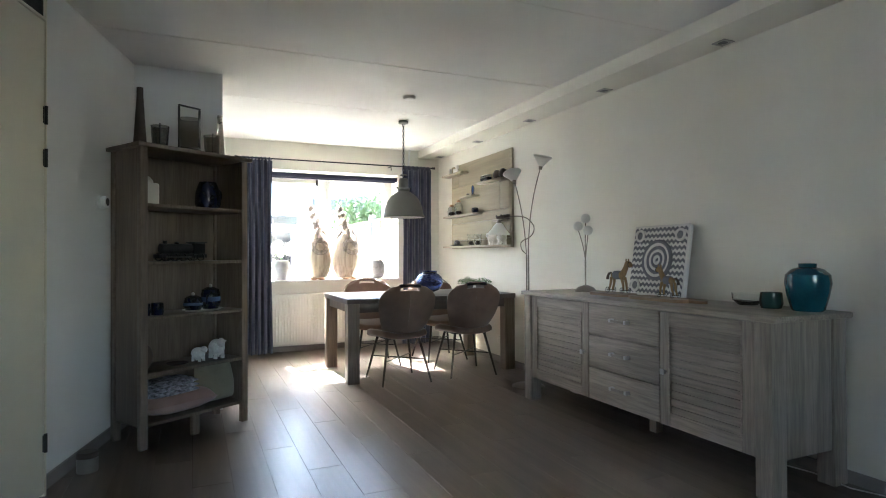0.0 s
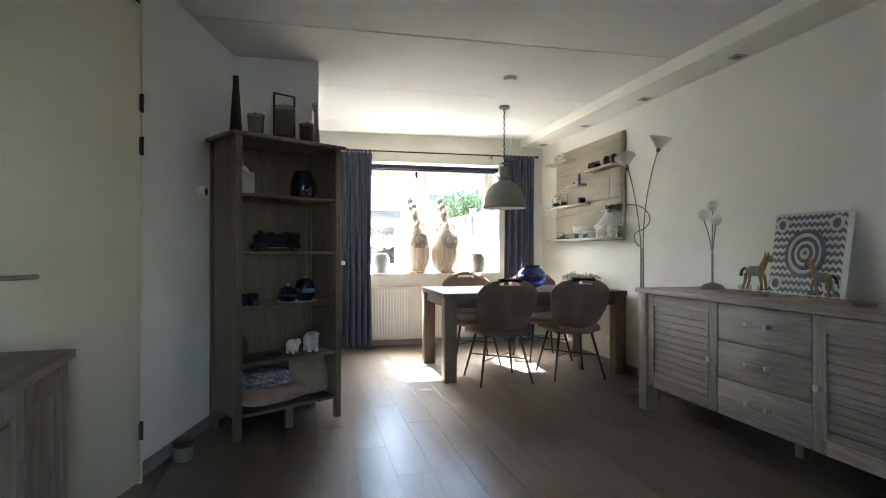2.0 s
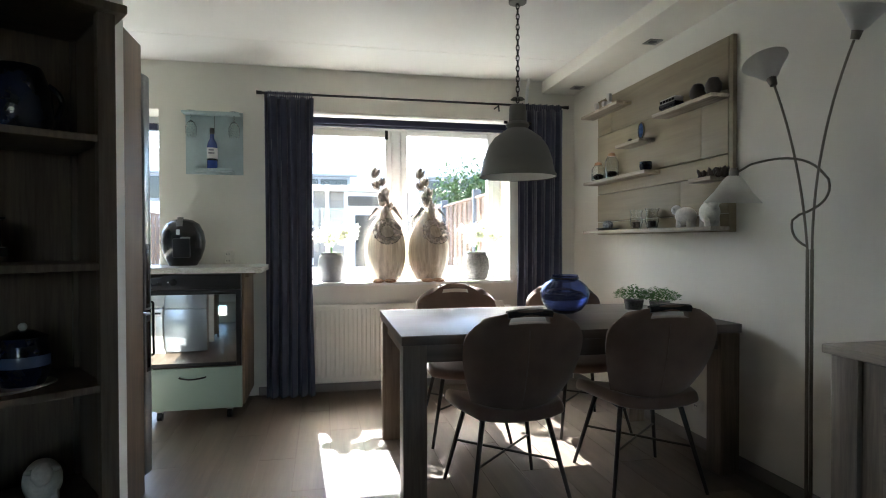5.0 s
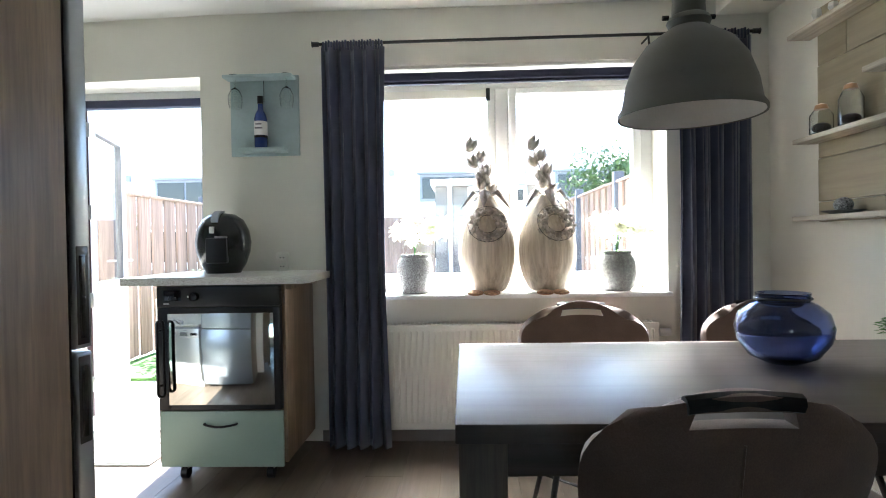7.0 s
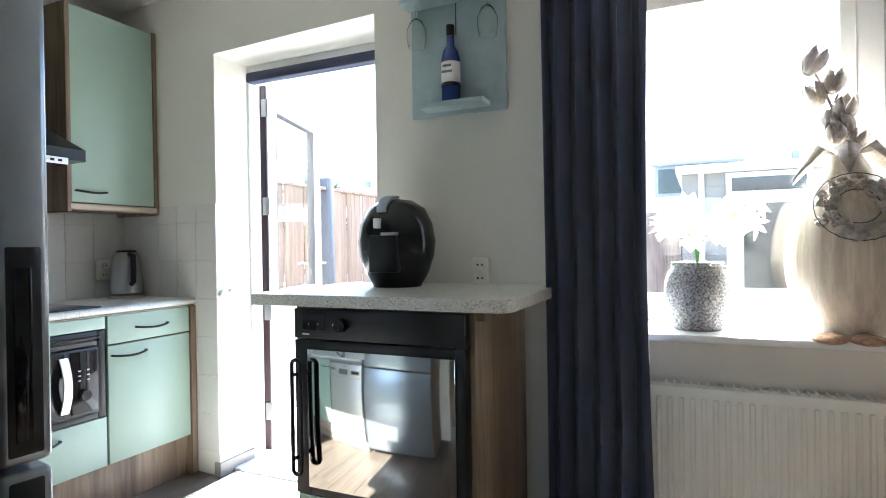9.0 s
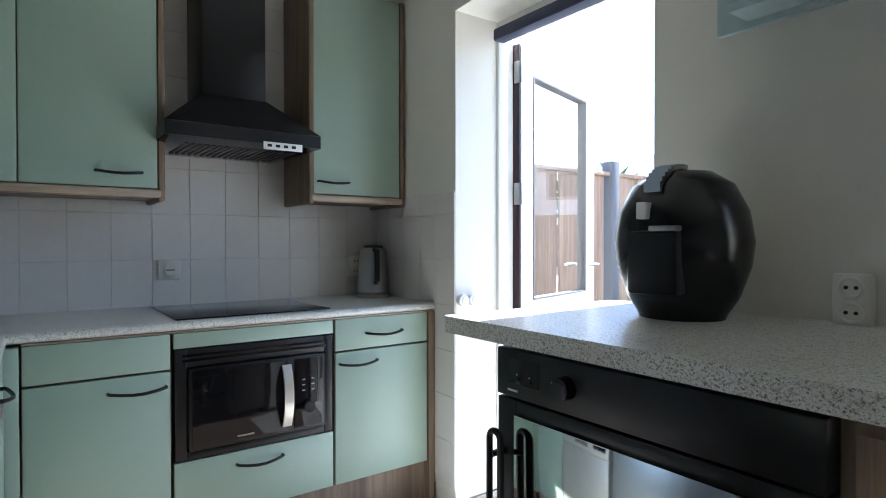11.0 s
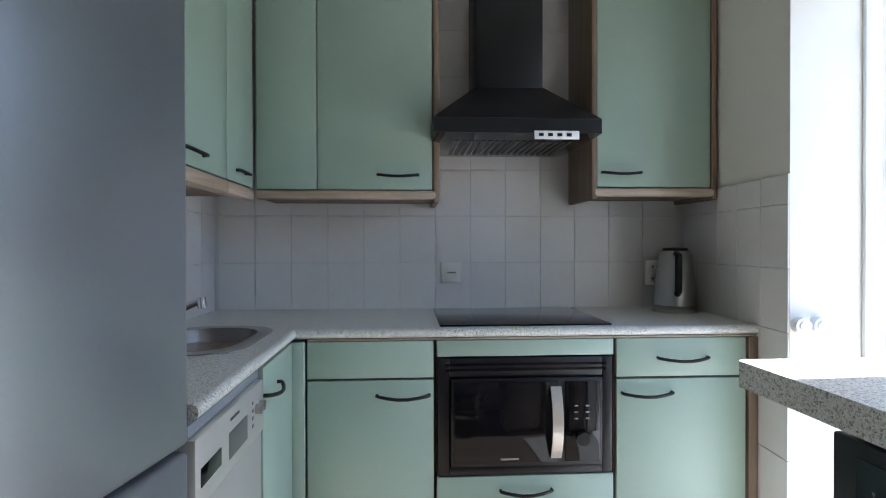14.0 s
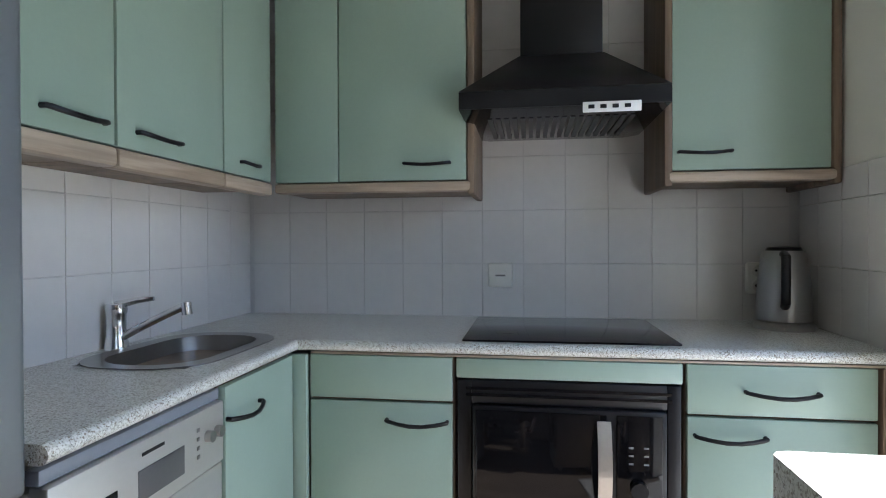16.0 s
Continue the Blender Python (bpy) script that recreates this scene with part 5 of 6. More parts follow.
shrub(-1.85, 10.7, 0.25, 0.3, 0.7, 1300, 2, "small green shrub in front of the board fence")
shrub(2.72, 10.9, 0.2, 0.24, 0.75, 900, 3, "small green shrub at the foot of the fence")
shrub(-2.75, 9.6, 1.3, 0.55, 0.62, 260, 4, "spiky yellow-green plant behind the fence", True)
pl = thing("path_light", pose(-1.41, 8.6, -0.035), "slim pale bollard light standing in the garden", "garden lamp")
part("base_plate", lathe(bmesh.new(), [(0, 0), (0.06, 0), (0.06, 0.01), (0, 0.012)], 20), "steel", pl)
part("post", lathe(bmesh.new(), [(0, 0.012), (0.042, 0.012), (0.042, 0.57), (0, 0.57)], 20), plain("pale metal post", (0.6, 0.56, 0.5), 0.4, 0.3), pl)
part("lamp_head", lathe(bmesh.new(), [(0, 0.571), (0.04, 0.571), (0.04, 0.69), (0.044, 0.695), (0.044, 0.715), (0, 0.72)], 20), "opal", pl, "opal lamp head with cap")
# ---- small things ----
def torus_pts(c, r, n=20, plane="yz", sq=1.0):
    out = []
    for k in range(n):
        a = 2 * math.pi * k / n
        u, v = r * math.cos(a), r * sq * math.sin(a)
        out.append(Vector(c) + Vector({"yz": (0, u, v), "xz": (u, 0, v), "xy": (u, v, 0)}[plane]))
    return out


def leaf(bm, p, d, length, width, droop=0.2):
    """A pointed, slightly folded leaf from p along d."""
    d = Vector(d).normalized()
    side = d.cross(Vector((0, 0, 1)))
    side = side.normalized() if side.length > 0.01 else Vector((1, 0, 0))
    nrm = side.cross(d)
    p = Vector(p)
    mid = p + d * length * 0.5 + nrm * width * 0.25
    tip = p + d * length - Vector((0, 0, droop * length))
    a, b = p + d * length * 0.45 + side * width / 2, p + d * length * 0.45 - side * width / 2
    v = [bm.verts.new(q) for q in (p, a, tip, b, mid)]
    bm.faces.new((v[0], v[1], v[4]))
    bm.faces.new((v[1], v[2], v[4]))
    bm.faces.new((v[2], v[3], v[4]))
    bm.faces.new((v[3], v[0], v[4]))


M["onion"] = wood("pale streaked wood", (0.5, 0.42, 0.31), (0.75, 0.67, 0.55), "z", 30, 0.6, 0, 0.2, 16)
M["dried"] = plain("dried grey flower", (0.46, 0.41, 0.36), 0.9, var=0.25, scale=30)
M["petal"] = plain("white orchid petal", (0.85, 0.84, 0.78), 0.6, var=0.04)
_t = M["petal"].node_tree
_tr, _mix = _t.nodes.new("ShaderNodeBsdfTranslucent"), _t.nodes.new("ShaderNodeMixShader")
_tr.inputs["Color"].default_value = (0.85, 0.86, 0.74, 1)
_mix.inputs["Fac"].default_value = 0.6
_t.links.new(_t.nodes["Principled BSDF"].outputs[0], _mix.inputs[1])
_t.links.new(_tr.outputs[0], _mix.inputs[2])
_t.links.new(_mix.outputs[0], _t.nodes["Material Output"].inputs["Surface"])
M["stone"] = plain("speckled grey stoneware", (0.27, 0.27, 0.27), 0.85, var=0.85, scale=140, bump=0.8, grain=160)
M["stone_dark"] = plain("ribbed dark stoneware", (0.2, 0.195, 0.185), 0.85, var=0.3, scale=60, bump=0.6)
M["spotted"] = plain("spotted brown felt", (0.42, 0.25, 0.15), 0.9, var=0.4, scale=60)
M["leafgreen"] = plain("fresh green leaf", (0.06, 0.16, 0.03), 0.6, var=0.3, scale=30)
M["blueboard"] = plain("pale blue painted board", (0.42, 0.52, 0.53), 0.6, var=0.08, scale=8, bump=0.25, grain=60)
M["bottle"] = plain("blue bottle glass", (0.03, 0.06, 0.22), 0.08, bump=0)
M["label"] = plain("white paper label", (0.8, 0.8, 0.78), 0.7)
M["ceramic"] = plain("off-white ceramic", (0.6, 0.57, 0.5), 0.35, var=0.06)
M["darkblue"] = plain("dark blue glaze", (0.008, 0.012, 0.03), 0.18, var=0.3, scale=14, bump=0)
M["teal"] = plain("teal glazed ceramic", (0.006, 0.06, 0.08), 0.12, var=0.35, scale=7, bump=0)
M["brown"] = plain("dark brown wood", (0.05, 0.03, 0.02), 0.6)
M["wool"] = plain("white sheep glaze", (0.75, 0.72, 0.66), 0.7, var=0.1, scale=60, bump=0.5, grain=90)
M["pink"] = cloth("old pink cushion", (0.42, 0.27, 0.22))
M["beige"] = cloth("olive beige canvas", (0.3, 0.26, 0.17))
M["crochet"] = plain("white and blue crochet", (0.4, 0.42, 0.48), 0.95, var=0.75, scale=42, bump=0.9, grain=60)
M["horse"] = wood("worn painted wood", (0.2, 0.12, 0.05), (0.36, 0.24, 0.11), "z", 60, 0.6)
M["boardwood"] = wood("brown serving board", (0.15, 0.085, 0.042), (0.29, 0.18, 0.095), "y", 60, 0.5)
M["greyfabric"] = plain("grey chevron paint", (0.17, 0.17, 0.19), 0.8)
M["canvas"] = plain("off-white canvas", (0.68, 0.66, 0.62), 0.85)
M["stoneegg"] = plain("dark pebble glaze", (0.09, 0.07, 0.06), 0.5, var=0.2)


# window sill figures
def goose(m):
    g = thing("garden_figure", m, "pale wooden egg-shaped figure with wreath and dried flowers on the sill", "figurine", "figures on the window sill")
    flute = lambda a, z: 1 + 0.012 * math.sin(11 * a) + 0.008 * math.sin(17 * a + 3)
    prof = [(0, 0.01), (0.1, 0.01), (0.118, 0.03), (0.148, 0.1), (0.166, 0.18), (0.17, 0.26), (0.158, 0.35), (0.13, 0.43), (0.096, 0.49), (0.066, 0.53), (0.042, 0.575), (0, 0.585)]
    part("body", lathe(bmesh.new(), prof, 44, wob=flute), "onion", g)
    rnd = random.Random(4)
    bm = bmesh.new()
    tilt = Matrix.Translation((0, -0.148, 0.4)) @ Matrix.Rotation(radians(-24), 4, "X")
    for k in range(170):
        a = rnd.uniform(0, 6.28)
        r = 0.082 + rnd.uniform(-0.026, 0.026)
        p = tilt @ Vector((r * math.cos(a), rnd.uniform(-0.018, 0.012), r * math.sin(a)))
        ball(bm, p, rnd.uniform(0.008, 0.014), (1, 0.7, 1.2), 6, 4, Euler((rnd.random() * 3, rnd.random() * 3, 0)).to_matrix().to_4x4())
    w = part("wreath", bm, "dried", g, "grey dried wreath", kind="stuff")
    for r in (0.056, 0.112):
        part("wire", tube(bmesh.new(), [tilt @ Vector((r * math.cos(a * 0.2618), -0.012, r * math.sin(a * 0.2618))) for a in range(24)], 0.0015, 5, closed=True), "black_metal", w)
    bm = bmesh.new()
    for k in range(6):
        a = k * 1.047 + 0.4
        leaf(bm, (0.02 * math.cos(a), 0.02 * math.sin(a), 0.575), (math.cos(a), math.sin(a), 0.25), 0.15, 0.075, 0.75)
    c = part("leaf_collar", bm, "dried", g)
    so = c.modifiers.new("thick", "SOLIDIFY")
    so.thickness = 0.003
    stem = arc((0, 0, 0.57), (-0.005, 0, 0.68), (-0.08, 0.0, 0.85), 10)
    part("stem", tube(bmesh.new(), stem, 0.005, 6), "dried", g)
    for n, (k, s, sx) in enumerate(((1, 0.036, 1), (2, 0.04, -1), (3, 0.042, 1), (4, 0.04, -1), (5, 0.044, 1), (7, 0.042, -1), (8, 0.042, 1), (10, 0.046, -1))):
        p = stem[k] + Vector((0.02 * sx, rnd.uniform(-0.02, 0.02), 0))
        bm = bmesh.new()
        lean = Euler((rnd.uniform(-0.3, 0.3), 0.45 * sx, n * 1.3)).to_matrix().to_4x4()
        for q in range(5):
            a = q * 1.2566
            m = Matrix.Translation(p) @ lean @ Matrix.Rotation(a, 4, "Z") @ Matrix.Translation((s * 0.5, 0, s * 0.75)) @ Matrix.Rotation(radians(12), 4, "Y")
            rows = []
            for u in range(5):
                t = u / 4
                wd = s * 0.5 * math.sin(math.pi * (0.12 + 0.8 * t)) * (1 if u < 4 else 0.15)
                rows.append([bm.verts.new(m @ Vector((s * (0.3 * math.sin(math.pi * t) - 0.12 * abs(e)), wd * e, s * (2 * t - 1)))) for e in (-1, 0, 1)])
            for r0, r1 in zip(rows, rows[1:]):
                for e in (0, 1):
                    bm.faces.new((r0[e], r0[e + 1], r1[e + 1], r1[e]))
        f = part("dried_flower", bm, "dried", g)
        so = f.modifiers.new("thick", "SOLIDIFY")
        so.thickness = 0.003
    for dx in (-0.075, 0.02):
        bm = ball(bmesh.new(), (dx, -0.165, 0.012), 0.058, (0.85, 1.0, 0.28), 14, 8)
        part("foot", bm, "spotted", g, "spotted brown felt foot")
    return g


g = goose(pose(1.615, 6.74, 0.87))
copy_thing(g, pose(1.975, 6.74, 0.87, 0, 0, 12))


def orchid(m, material, label, ribs, seed):
    o = thing("flower_pot", m, label, "plant pot", "flower pots on the window sill")
    prof = [(0, 0), (0.078, 0), (0.1, 0.03), (0.11, 0.1), (0.108, 0.17), (0.095, 0.205), (0.082, 0.215), (0.086, 0.235), (0.08, 0.235), (0.076, 0.215), (0, 0.21)]
    part("pot", lathe(bmesh.new(), prof, 32, wob=(lambda a, z: 1 + 0.012 * math.sin(z * 330)) if ribs else None), material, o)
    rnd = random.Random(seed)
    bm = bmesh.new()
    for k in range(5):
        a = k * 1.26
        leaf(bm, (0.02 * math.cos(a), 0.02 * math.sin(a), 0.215), (math.cos(a), 0.6 * math.sin(a), 0.35), 0.09, 0.035, 0.35)
    lv = part("leaves", bm, "leafgreen", o)
    bm = bmesh.new()
    ends = []
    for k in range(3):
        e = Vector((-0.06 + 0.09 * k, rnd.uniform(-0.04, 0.04), rnd.uniform(0.34, 0.43)))
        tube(bm, arc((0, 0, 0.2), (0, 0, 0.36), e, 8), 0.003, 5)
        ends.append(e)
    part("stems", bm, "leafgreen", o)
    for k in range(17):
        c = ends[k % 3] + Vector((rnd.uniform(-0.07, 0.07), rnd.uniform(-0.05, 0.05), rnd.uniform(-0.07, 0.05)))
        bm = bmesh.new()
        for q in range(8):
            a = q * 0.785 + 0.5 * rnd.random()
            leaf(bm, c, (math.cos(a), rnd.uniform(-0.8, 0.3), math.sin(a)), 0.058, 0.06, 0.0)
        part("blossom", bm, "petal", o)
    return o


orchid(pose(1.18, 6.76, 0.87), "stone", "speckled grey stoneware pot with white orchids on the sill", False, 2)
orchid(pose(2.39, 6.76, 0.87), "stone_dark", "ribbed dark stoneware pot with white orchids on the sill", True, 9)

# blue board with bottle and glasses
bb = thing("bottle_board", pose(0.312, 6.68, 0.03), "pale blue painted wall board with a bottle ledge and glass rack", "wall rack")
part("board", boxed(-0.205, -0.02, 1.675, 0.205, -0.002, 2.15, bev=0.004), "blueboard", bb)
part("ledge", boxed(-0.13, -0.11, 1.69, 0.14, -0.02, 1.712, bev=0.004), "blueboard", bb)
part("rack", boxed(-0.215, -0.11, 2.118, 0.19, -0.02, 2.135, bev=0.003), "blueboard", bb)
part("cord", tube(bmesh.new(), [(0.0, -0.024, 2.12), (0.0, -0.026, 1.99)], 0.002, 5), "black", bb)
bt = thing("bottle", pose(0.302, 6.62, 1.742), "blue glass bottle with white label on the ledge", "bottle")
part("glass", lathe(bmesh.new(), [(0, 0), (0.035, 0), (0.037, 0.01), (0.037, 0.17), (0.03, 0.2), (0.016, 0.225), (0.014, 0.26), (0, 0.26)]), "bottle", bt)
part("cap", lathe(bmesh.new(), [(0, 0.262), (0.017, 0.262), (0.017, 0.305), (0, 0.307)]), "black", bt)
lb = part("label", lathe(bmesh.new(), [(0.0372, 0.075), (0.0378, 0.076), (0.0378, 0.155), (0.0372, 0.156)]), "label", bt)
part("label_band", lathe(bmesh.new(), [(0.038, 0.06), (0.0383, 0.061), (0.0383, 0.073), (0.038, 0.074)]), "darkblue", bt)
for z, w in ((0.138, 0.018), (0.115, 0.022)):
    part("print_bar", boxed(-w, -0.0392, z - 0.005, w, -0.0375, z + 0.004, bev=0), "greyfabric", lb)
for x in (0.155, 0.46):
    wg = thing("wine_glass", pose(x, 6.615, 0.03), "clear wine glass hanging upside down from the rack", "wine glass", "hanging wine glasses")
    part("foot", lathe(bmesh.new(), [(0, 2.145), (0.033, 2.142), (0.033, 2.139), (0.006, 2.136), (0, 2.136)]), "clear", wg)
    part("stem", tube(bmesh.new(), [(0, 0, 2.137), (0, 0, 2.07)], 0.004, 8), "clear", wg)
    part("cup", lathe(bmesh.new(), [(0.004, 2.072), (0.025, 2.055), (0.04, 2.02), (0.04, 1.985), (0.034, 1.95), (0.0325, 1.95), (0.0385, 1.985), (0.0385, 2.018), (0.024, 2.052), (0, 2.068)]), "clear", wg)

# on the table
v = thing("glass_vase", pose(2.5, 5.19, 0.77) @ Matrix.Diagonal((1.1, 1.1, 1.12, 1)), "round ribbed blue glass vase on the dining table", "vase")
rib = lambda a, z: 1 + 0.02 * math.sin(26 * a)
part("bowl", lathe(bmesh.new(), [(0, 0.002), (0.05, 0.002), (0.092, 0.022), (0.122, 0.065), (0.13, 0.105), (0.118, 0.145), (0.088, 0.17), (0.07, 0.178), (0.072, 0.202), (0.066, 0.202), (0.063, 0.176), (0.083, 0.163), (0.111, 0.14), (0.123, 0.104), (0.115, 0.068), (0.086, 0.03), (0.046, 0.012), (0, 0.012)], 52, wob=rib), "blue_glass", v)
part("rim_wire", tube(bmesh.new(), torus_pts((0, 0, 0.186), 0.0735, 24, "xy"), 0.003, 6, closed=True), "black_metal", v)
for px, py, sd in ((3.0, 5.28, 1), (3.1, 5.16, 2)):
    pl = thing("herb_pot", pose(px, py, 0.77), "small dark pot with fresh green leaves on the table", "potted plant", "small plants on the table")
    part("pot", lathe(bmesh.new(), [(0, 0), (0.05, 0), (0.06, 0.06), (0.056, 0.06), (0.05, 0.055), (0, 0.05)]), "stone_dark", pl)
    rnd = random.Random(sd)
    bm = bmesh.new()
    for k in range(520):
        a, r = rnd.uniform(0, 6.28), 0.115 * rnd.random() ** 0.6
        p = (r * math.cos(a), r * math.sin(a), 0.065 + 0.075 * rnd.random() * (1.2 - r * 6))
        leaf(bm, p, (math.cos(a), math.sin(a), rnd.uniform(0.1, 1)), rnd.uniform(0.012, 0.026), 0.01, 0.25)
    part("foliage", bm, "leafgreen", pl, kind="stuff")

# on the wall panel's ledges
def on_ledge(name, y, z, label, category, x=3.16):
    return thing(name, pose(x, y, z), label, category)


for y, h in ((6.087, 0.075), (5.966, 0.06), (5.892, 0.1)):
    o = on_ledge("glass_ornament", y, 2.165, "small cut glass ornament on a wooden ledge", "ornament")
    part("glass", lathe(bmesh.new(), [(0, 0), (0.024, 0), (0.022, h * 0.3), (0.015, h * 0.45), (0.024, h * 0.7), (0.02, h), (0, h * 1.05)], 6), "opal", o)
bus = on_ledge("toy_van", 5.124, 1.97, "blue and cream toy van on a wooden ledge", "toy car", 3.15)
bus.matrix_basis = bus.matrix_basis @ Matrix.Scale(0.8, 4)
part("lower_body", boxed(-0.04, -0.1, 0.018, 0.04, 0.1, 0.055, bev=0.008), "darkblue", bus)
up = part("upper_body", boxed(-0.037, -0.095, 0.055, 0.037, 0.095, 0.092, bev=0.01), "ceramic", bus)
for k in range(5):
    part("side_window", boxed(-0.0385, -0.088 + k * 0.036, 0.06, -0.0365, -0.06 + k * 0.036, 0.08, bev=0), "black_gloss", up)
for sx in (-0.036, 0.028):
    for y in (-0.06, 0.06):
        part("wheel", tube(bmesh.new(), [(sx, y, 0.018), (sx + 0.008, y, 0.018)], 0.018, 14), "black", bus)
for y in (4.892, 4.762):
    o = on_ledge("stone_egg", y, 1.97, "dark glazed egg-shaped ornament on a ledge", "ornament")
    part("egg", lathe(bmesh.new(), [(0, 0), (0.025, 0.003), (0.043, 0.03), (0.042, 0.06), (0.025, 0.092), (0, 0.1)], 18), "stoneegg", o)
o = on_ledge("oval_plate", 5.466, 1.855, "small upright oval blue plate with brown rim", "plate")
part("plate", ball(bmesh.new(), (0, 0, 0.062), 0.05, (0.16, 0.62, 1.0), 22, 14), plain("mid blue glaze", (0.03, 0.07, 0.2), 0.2, var=0.4, scale=40, bump=0), o)
part("rim", tube(bmesh.new(), torus_pts((0, 0, 0.062), 0.033, 24, "yz", 1.55), 0.005, 6, closed=True), "brown", o)
part("stand", boxed(-0.015, -0.02, 0, 0.015, 0.02, 0.012), "brown", o)
o = on_ledge("small_bird", 5.605, 1.855, "tiny dark bird ornament on a ledge", "ornament")
part("bird", ball(bmesh.new(), (0, 0, 0.018), 0.018, (0.8, 1.3, 0.9), 12, 8), "stoneegg", o)
for y, h, r in ((6.059, 0.12, 0.05), (5.855, 0.16, 0.048)):
    o = on_ledge("glass_jar", y, 1.645, "clear glass jar with copper lid on a ledge", "jar")
    part("glass", lathe(bmesh.new(), [(0, 0.001), (r, 0.002), (r, h * 0.75), (r * 0.6, h), (r * 0.56, h), (r * 0.93, h * 0.74), (r * 0.93, 0.008), (0, 0.008)], 20), "clear", o)
    part("filling", ball(bmesh.new(), (0, 0, 0.034), r * 0.8, (1, 1, 0.6), 12, 8), "brown", o, "dark dried filling")
    part("lid", lathe(bmesh.new(), [(0, h), (r * 0.62, h), (r * 0.5, h + 0.02), (0.008, h + 0.028), (0, h + 0.03)], 16), plain("copper", (0.5, 0.3, 0.18), 0.3, 1.0), o)
o = on_ledge("dark_cup", 5.411, 1.645, "small dark cup on a ledge", "cup")
part("cup", lathe(bmesh.new(), [(0, 0), (0.03, 0), (0.04, 0.025), (0.038, 0.06), (0.034, 0.06), (0.034, 0.02), (0, 0.012)], 18), "darkblue", o)
o = on_ledge("stone_cluster", 4.762, 1.535, "dark crystal cluster on a ledge", "ornament")
bm = bmesh.new()
rnd = random.Random(3)
for k in range(26):
    p = Vector((rnd.uniform(-0.035, 0.035), rnd.uniform(-0.09, 0.09), 0))
    lathe(bm, [(0, 0), (0.014, 0), (0.01, 0.04), (0, 0.055)], 6, m=Matrix.Translation(p) @ Euler((rnd.uniform(-0.7, 0.7), rnd.uniform(-0.7, 0.7), 0)).to_matrix().to_4x4())
part("crystals", bm, "stoneegg", o)
o = on_ledge("shell_dish", 5.901, 1.27, "grey shell on a small dark dish", "ornament", 3.155)
part("dish", lathe(bmesh.new(), [(0, 0), (0.05, 0.002), (0.085, 0.015), (0.08, 0.016), (0.045, 0.007), (0, 0.006)], 20), "stone_dark", o)
part("shell", ball(bmesh.new(), (0, 0, 0.04), 0.04, (0.9, 1.1, 0.85), 14, 9), "stone", o)
for y in (5.522, 5.337):
    o = on_ledge("candle_glass", y, 1.27, "clear tulip glass with dark candle on a ledge", "candle holder")
    part("glass", lathe(bmesh.new(), [(0, 0.001), (0.03, 0.002), (0.042, 0.05), (0.034, 0.1), (0.045, 0.13), (0.043, 0.13), (0.032, 0.1), (0.039, 0.05), (0.027, 0.008), (0, 0.008)], 22), "clear", o)
    part("candle", lathe(bmesh.new(), [(0, 0.009), (0.024, 0.009), (0.026, 0.05), (0, 0.052)], 16), "stoneegg", o)


def sheep(m, s, label):
    o = thing("sheep_figurine", m, label, "figurine")
    bm = ball(bmesh.new(), (0, 0, 0.07 * s), 0.058 * s, (0.8, 1.2, 0.95), 18, 12)
    ball(bm, (0, 0.066 * s, 0.108 * s), 0.03 * s, (0.8, 1.1, 1), 12, 8)
    for sx in (-1, 1):
        for sy in (-1, 1):
            tube(bm, [(0.022 * s * sx, 0.035 * s * sy, 0.055 * s), (0.024 * s * sx, 0.037 * s * sy, 0)], 0.014 * s, 8)
        ball(bm, (0.026 * s * sx, 0.06 * s, 0.115 * s), 0.012 * s, (1.2, 0.6, 0.6), 8, 6)
    part("figure", bm, "wool", o)


sheep(pose(3.16, 4.994, 1.27, 0, 0, 20), 0.95, "white sheep figurine on a wooden ledge")
sheep(pose(3.16, 4.79, 1.27, 0, 0, 160), 1.1, "white sheep figurine on a wooden ledge")

# on the sideboard
art = thing("textile_art", pose(3.13, 2.62, 0.872, 0, 9, 0) @ Matrix.Diagonal((1, 0.93, 0.97, 1)), "grey and white chevron canvas leaning on the wall", "wall art")
part("canvas", boxed(0, -0.27, 0, 0.04, 0.27, 0.51, bev=0.003), "canvas", art)
for k in range(11):
    bm = bmesh.new()
    z0 = 0.015 + k * 0.045
    n = 26
    lo, hi = [], []
    for i in range(n + 1):
        y = -0.262 + 0.524 * i / n
        z = z0 + (0.016 if i % 2 else 0.0)
        lo.append(bm.verts.new((-0.002, y, z)))
        hi.append(bm.verts.new((-0.002, y, z + 0.021)))
    for i in range(n):
        bm.faces.new((lo[i], lo[i + 1], hi[i + 1], hi[i]))
    s = part("chevron", bm, "greyfabric", art)
    so = s.modifiers.new("thick", "SOLIDIFY")
    so.thickness = 0.003
for r, w, mt in ((0.135, 0.014, "greyfabric"), (0.115, 0.012, "canvas"), (0.09, 0.012, "greyfabric"), (0.068, 0.01, "canvas"), (0.046, 0.011, "greyfabric"), (0.026, 0.01, "canvas")):
    part("ring", tube(bmesh.new(), torus_pts((-0.004, 0.0, 0.26), r, 40), w, 8, closed=True), mt, art)
for y in (-0.2, 0.2):
    for z in (0.07, 0.44):
        part("ring", tube(bmesh.new(), torus_pts((-0.004, y, z), 0.038, 20), 0.01, 8, closed=True), "canvas", art)
        part("disc", tube(bmesh.new(), [(-0.006, y, z), (0.002, y, z)], 0.03, 20), "greyfabric", art)
bm = bmesh.new()
rnd = random.Random(6)
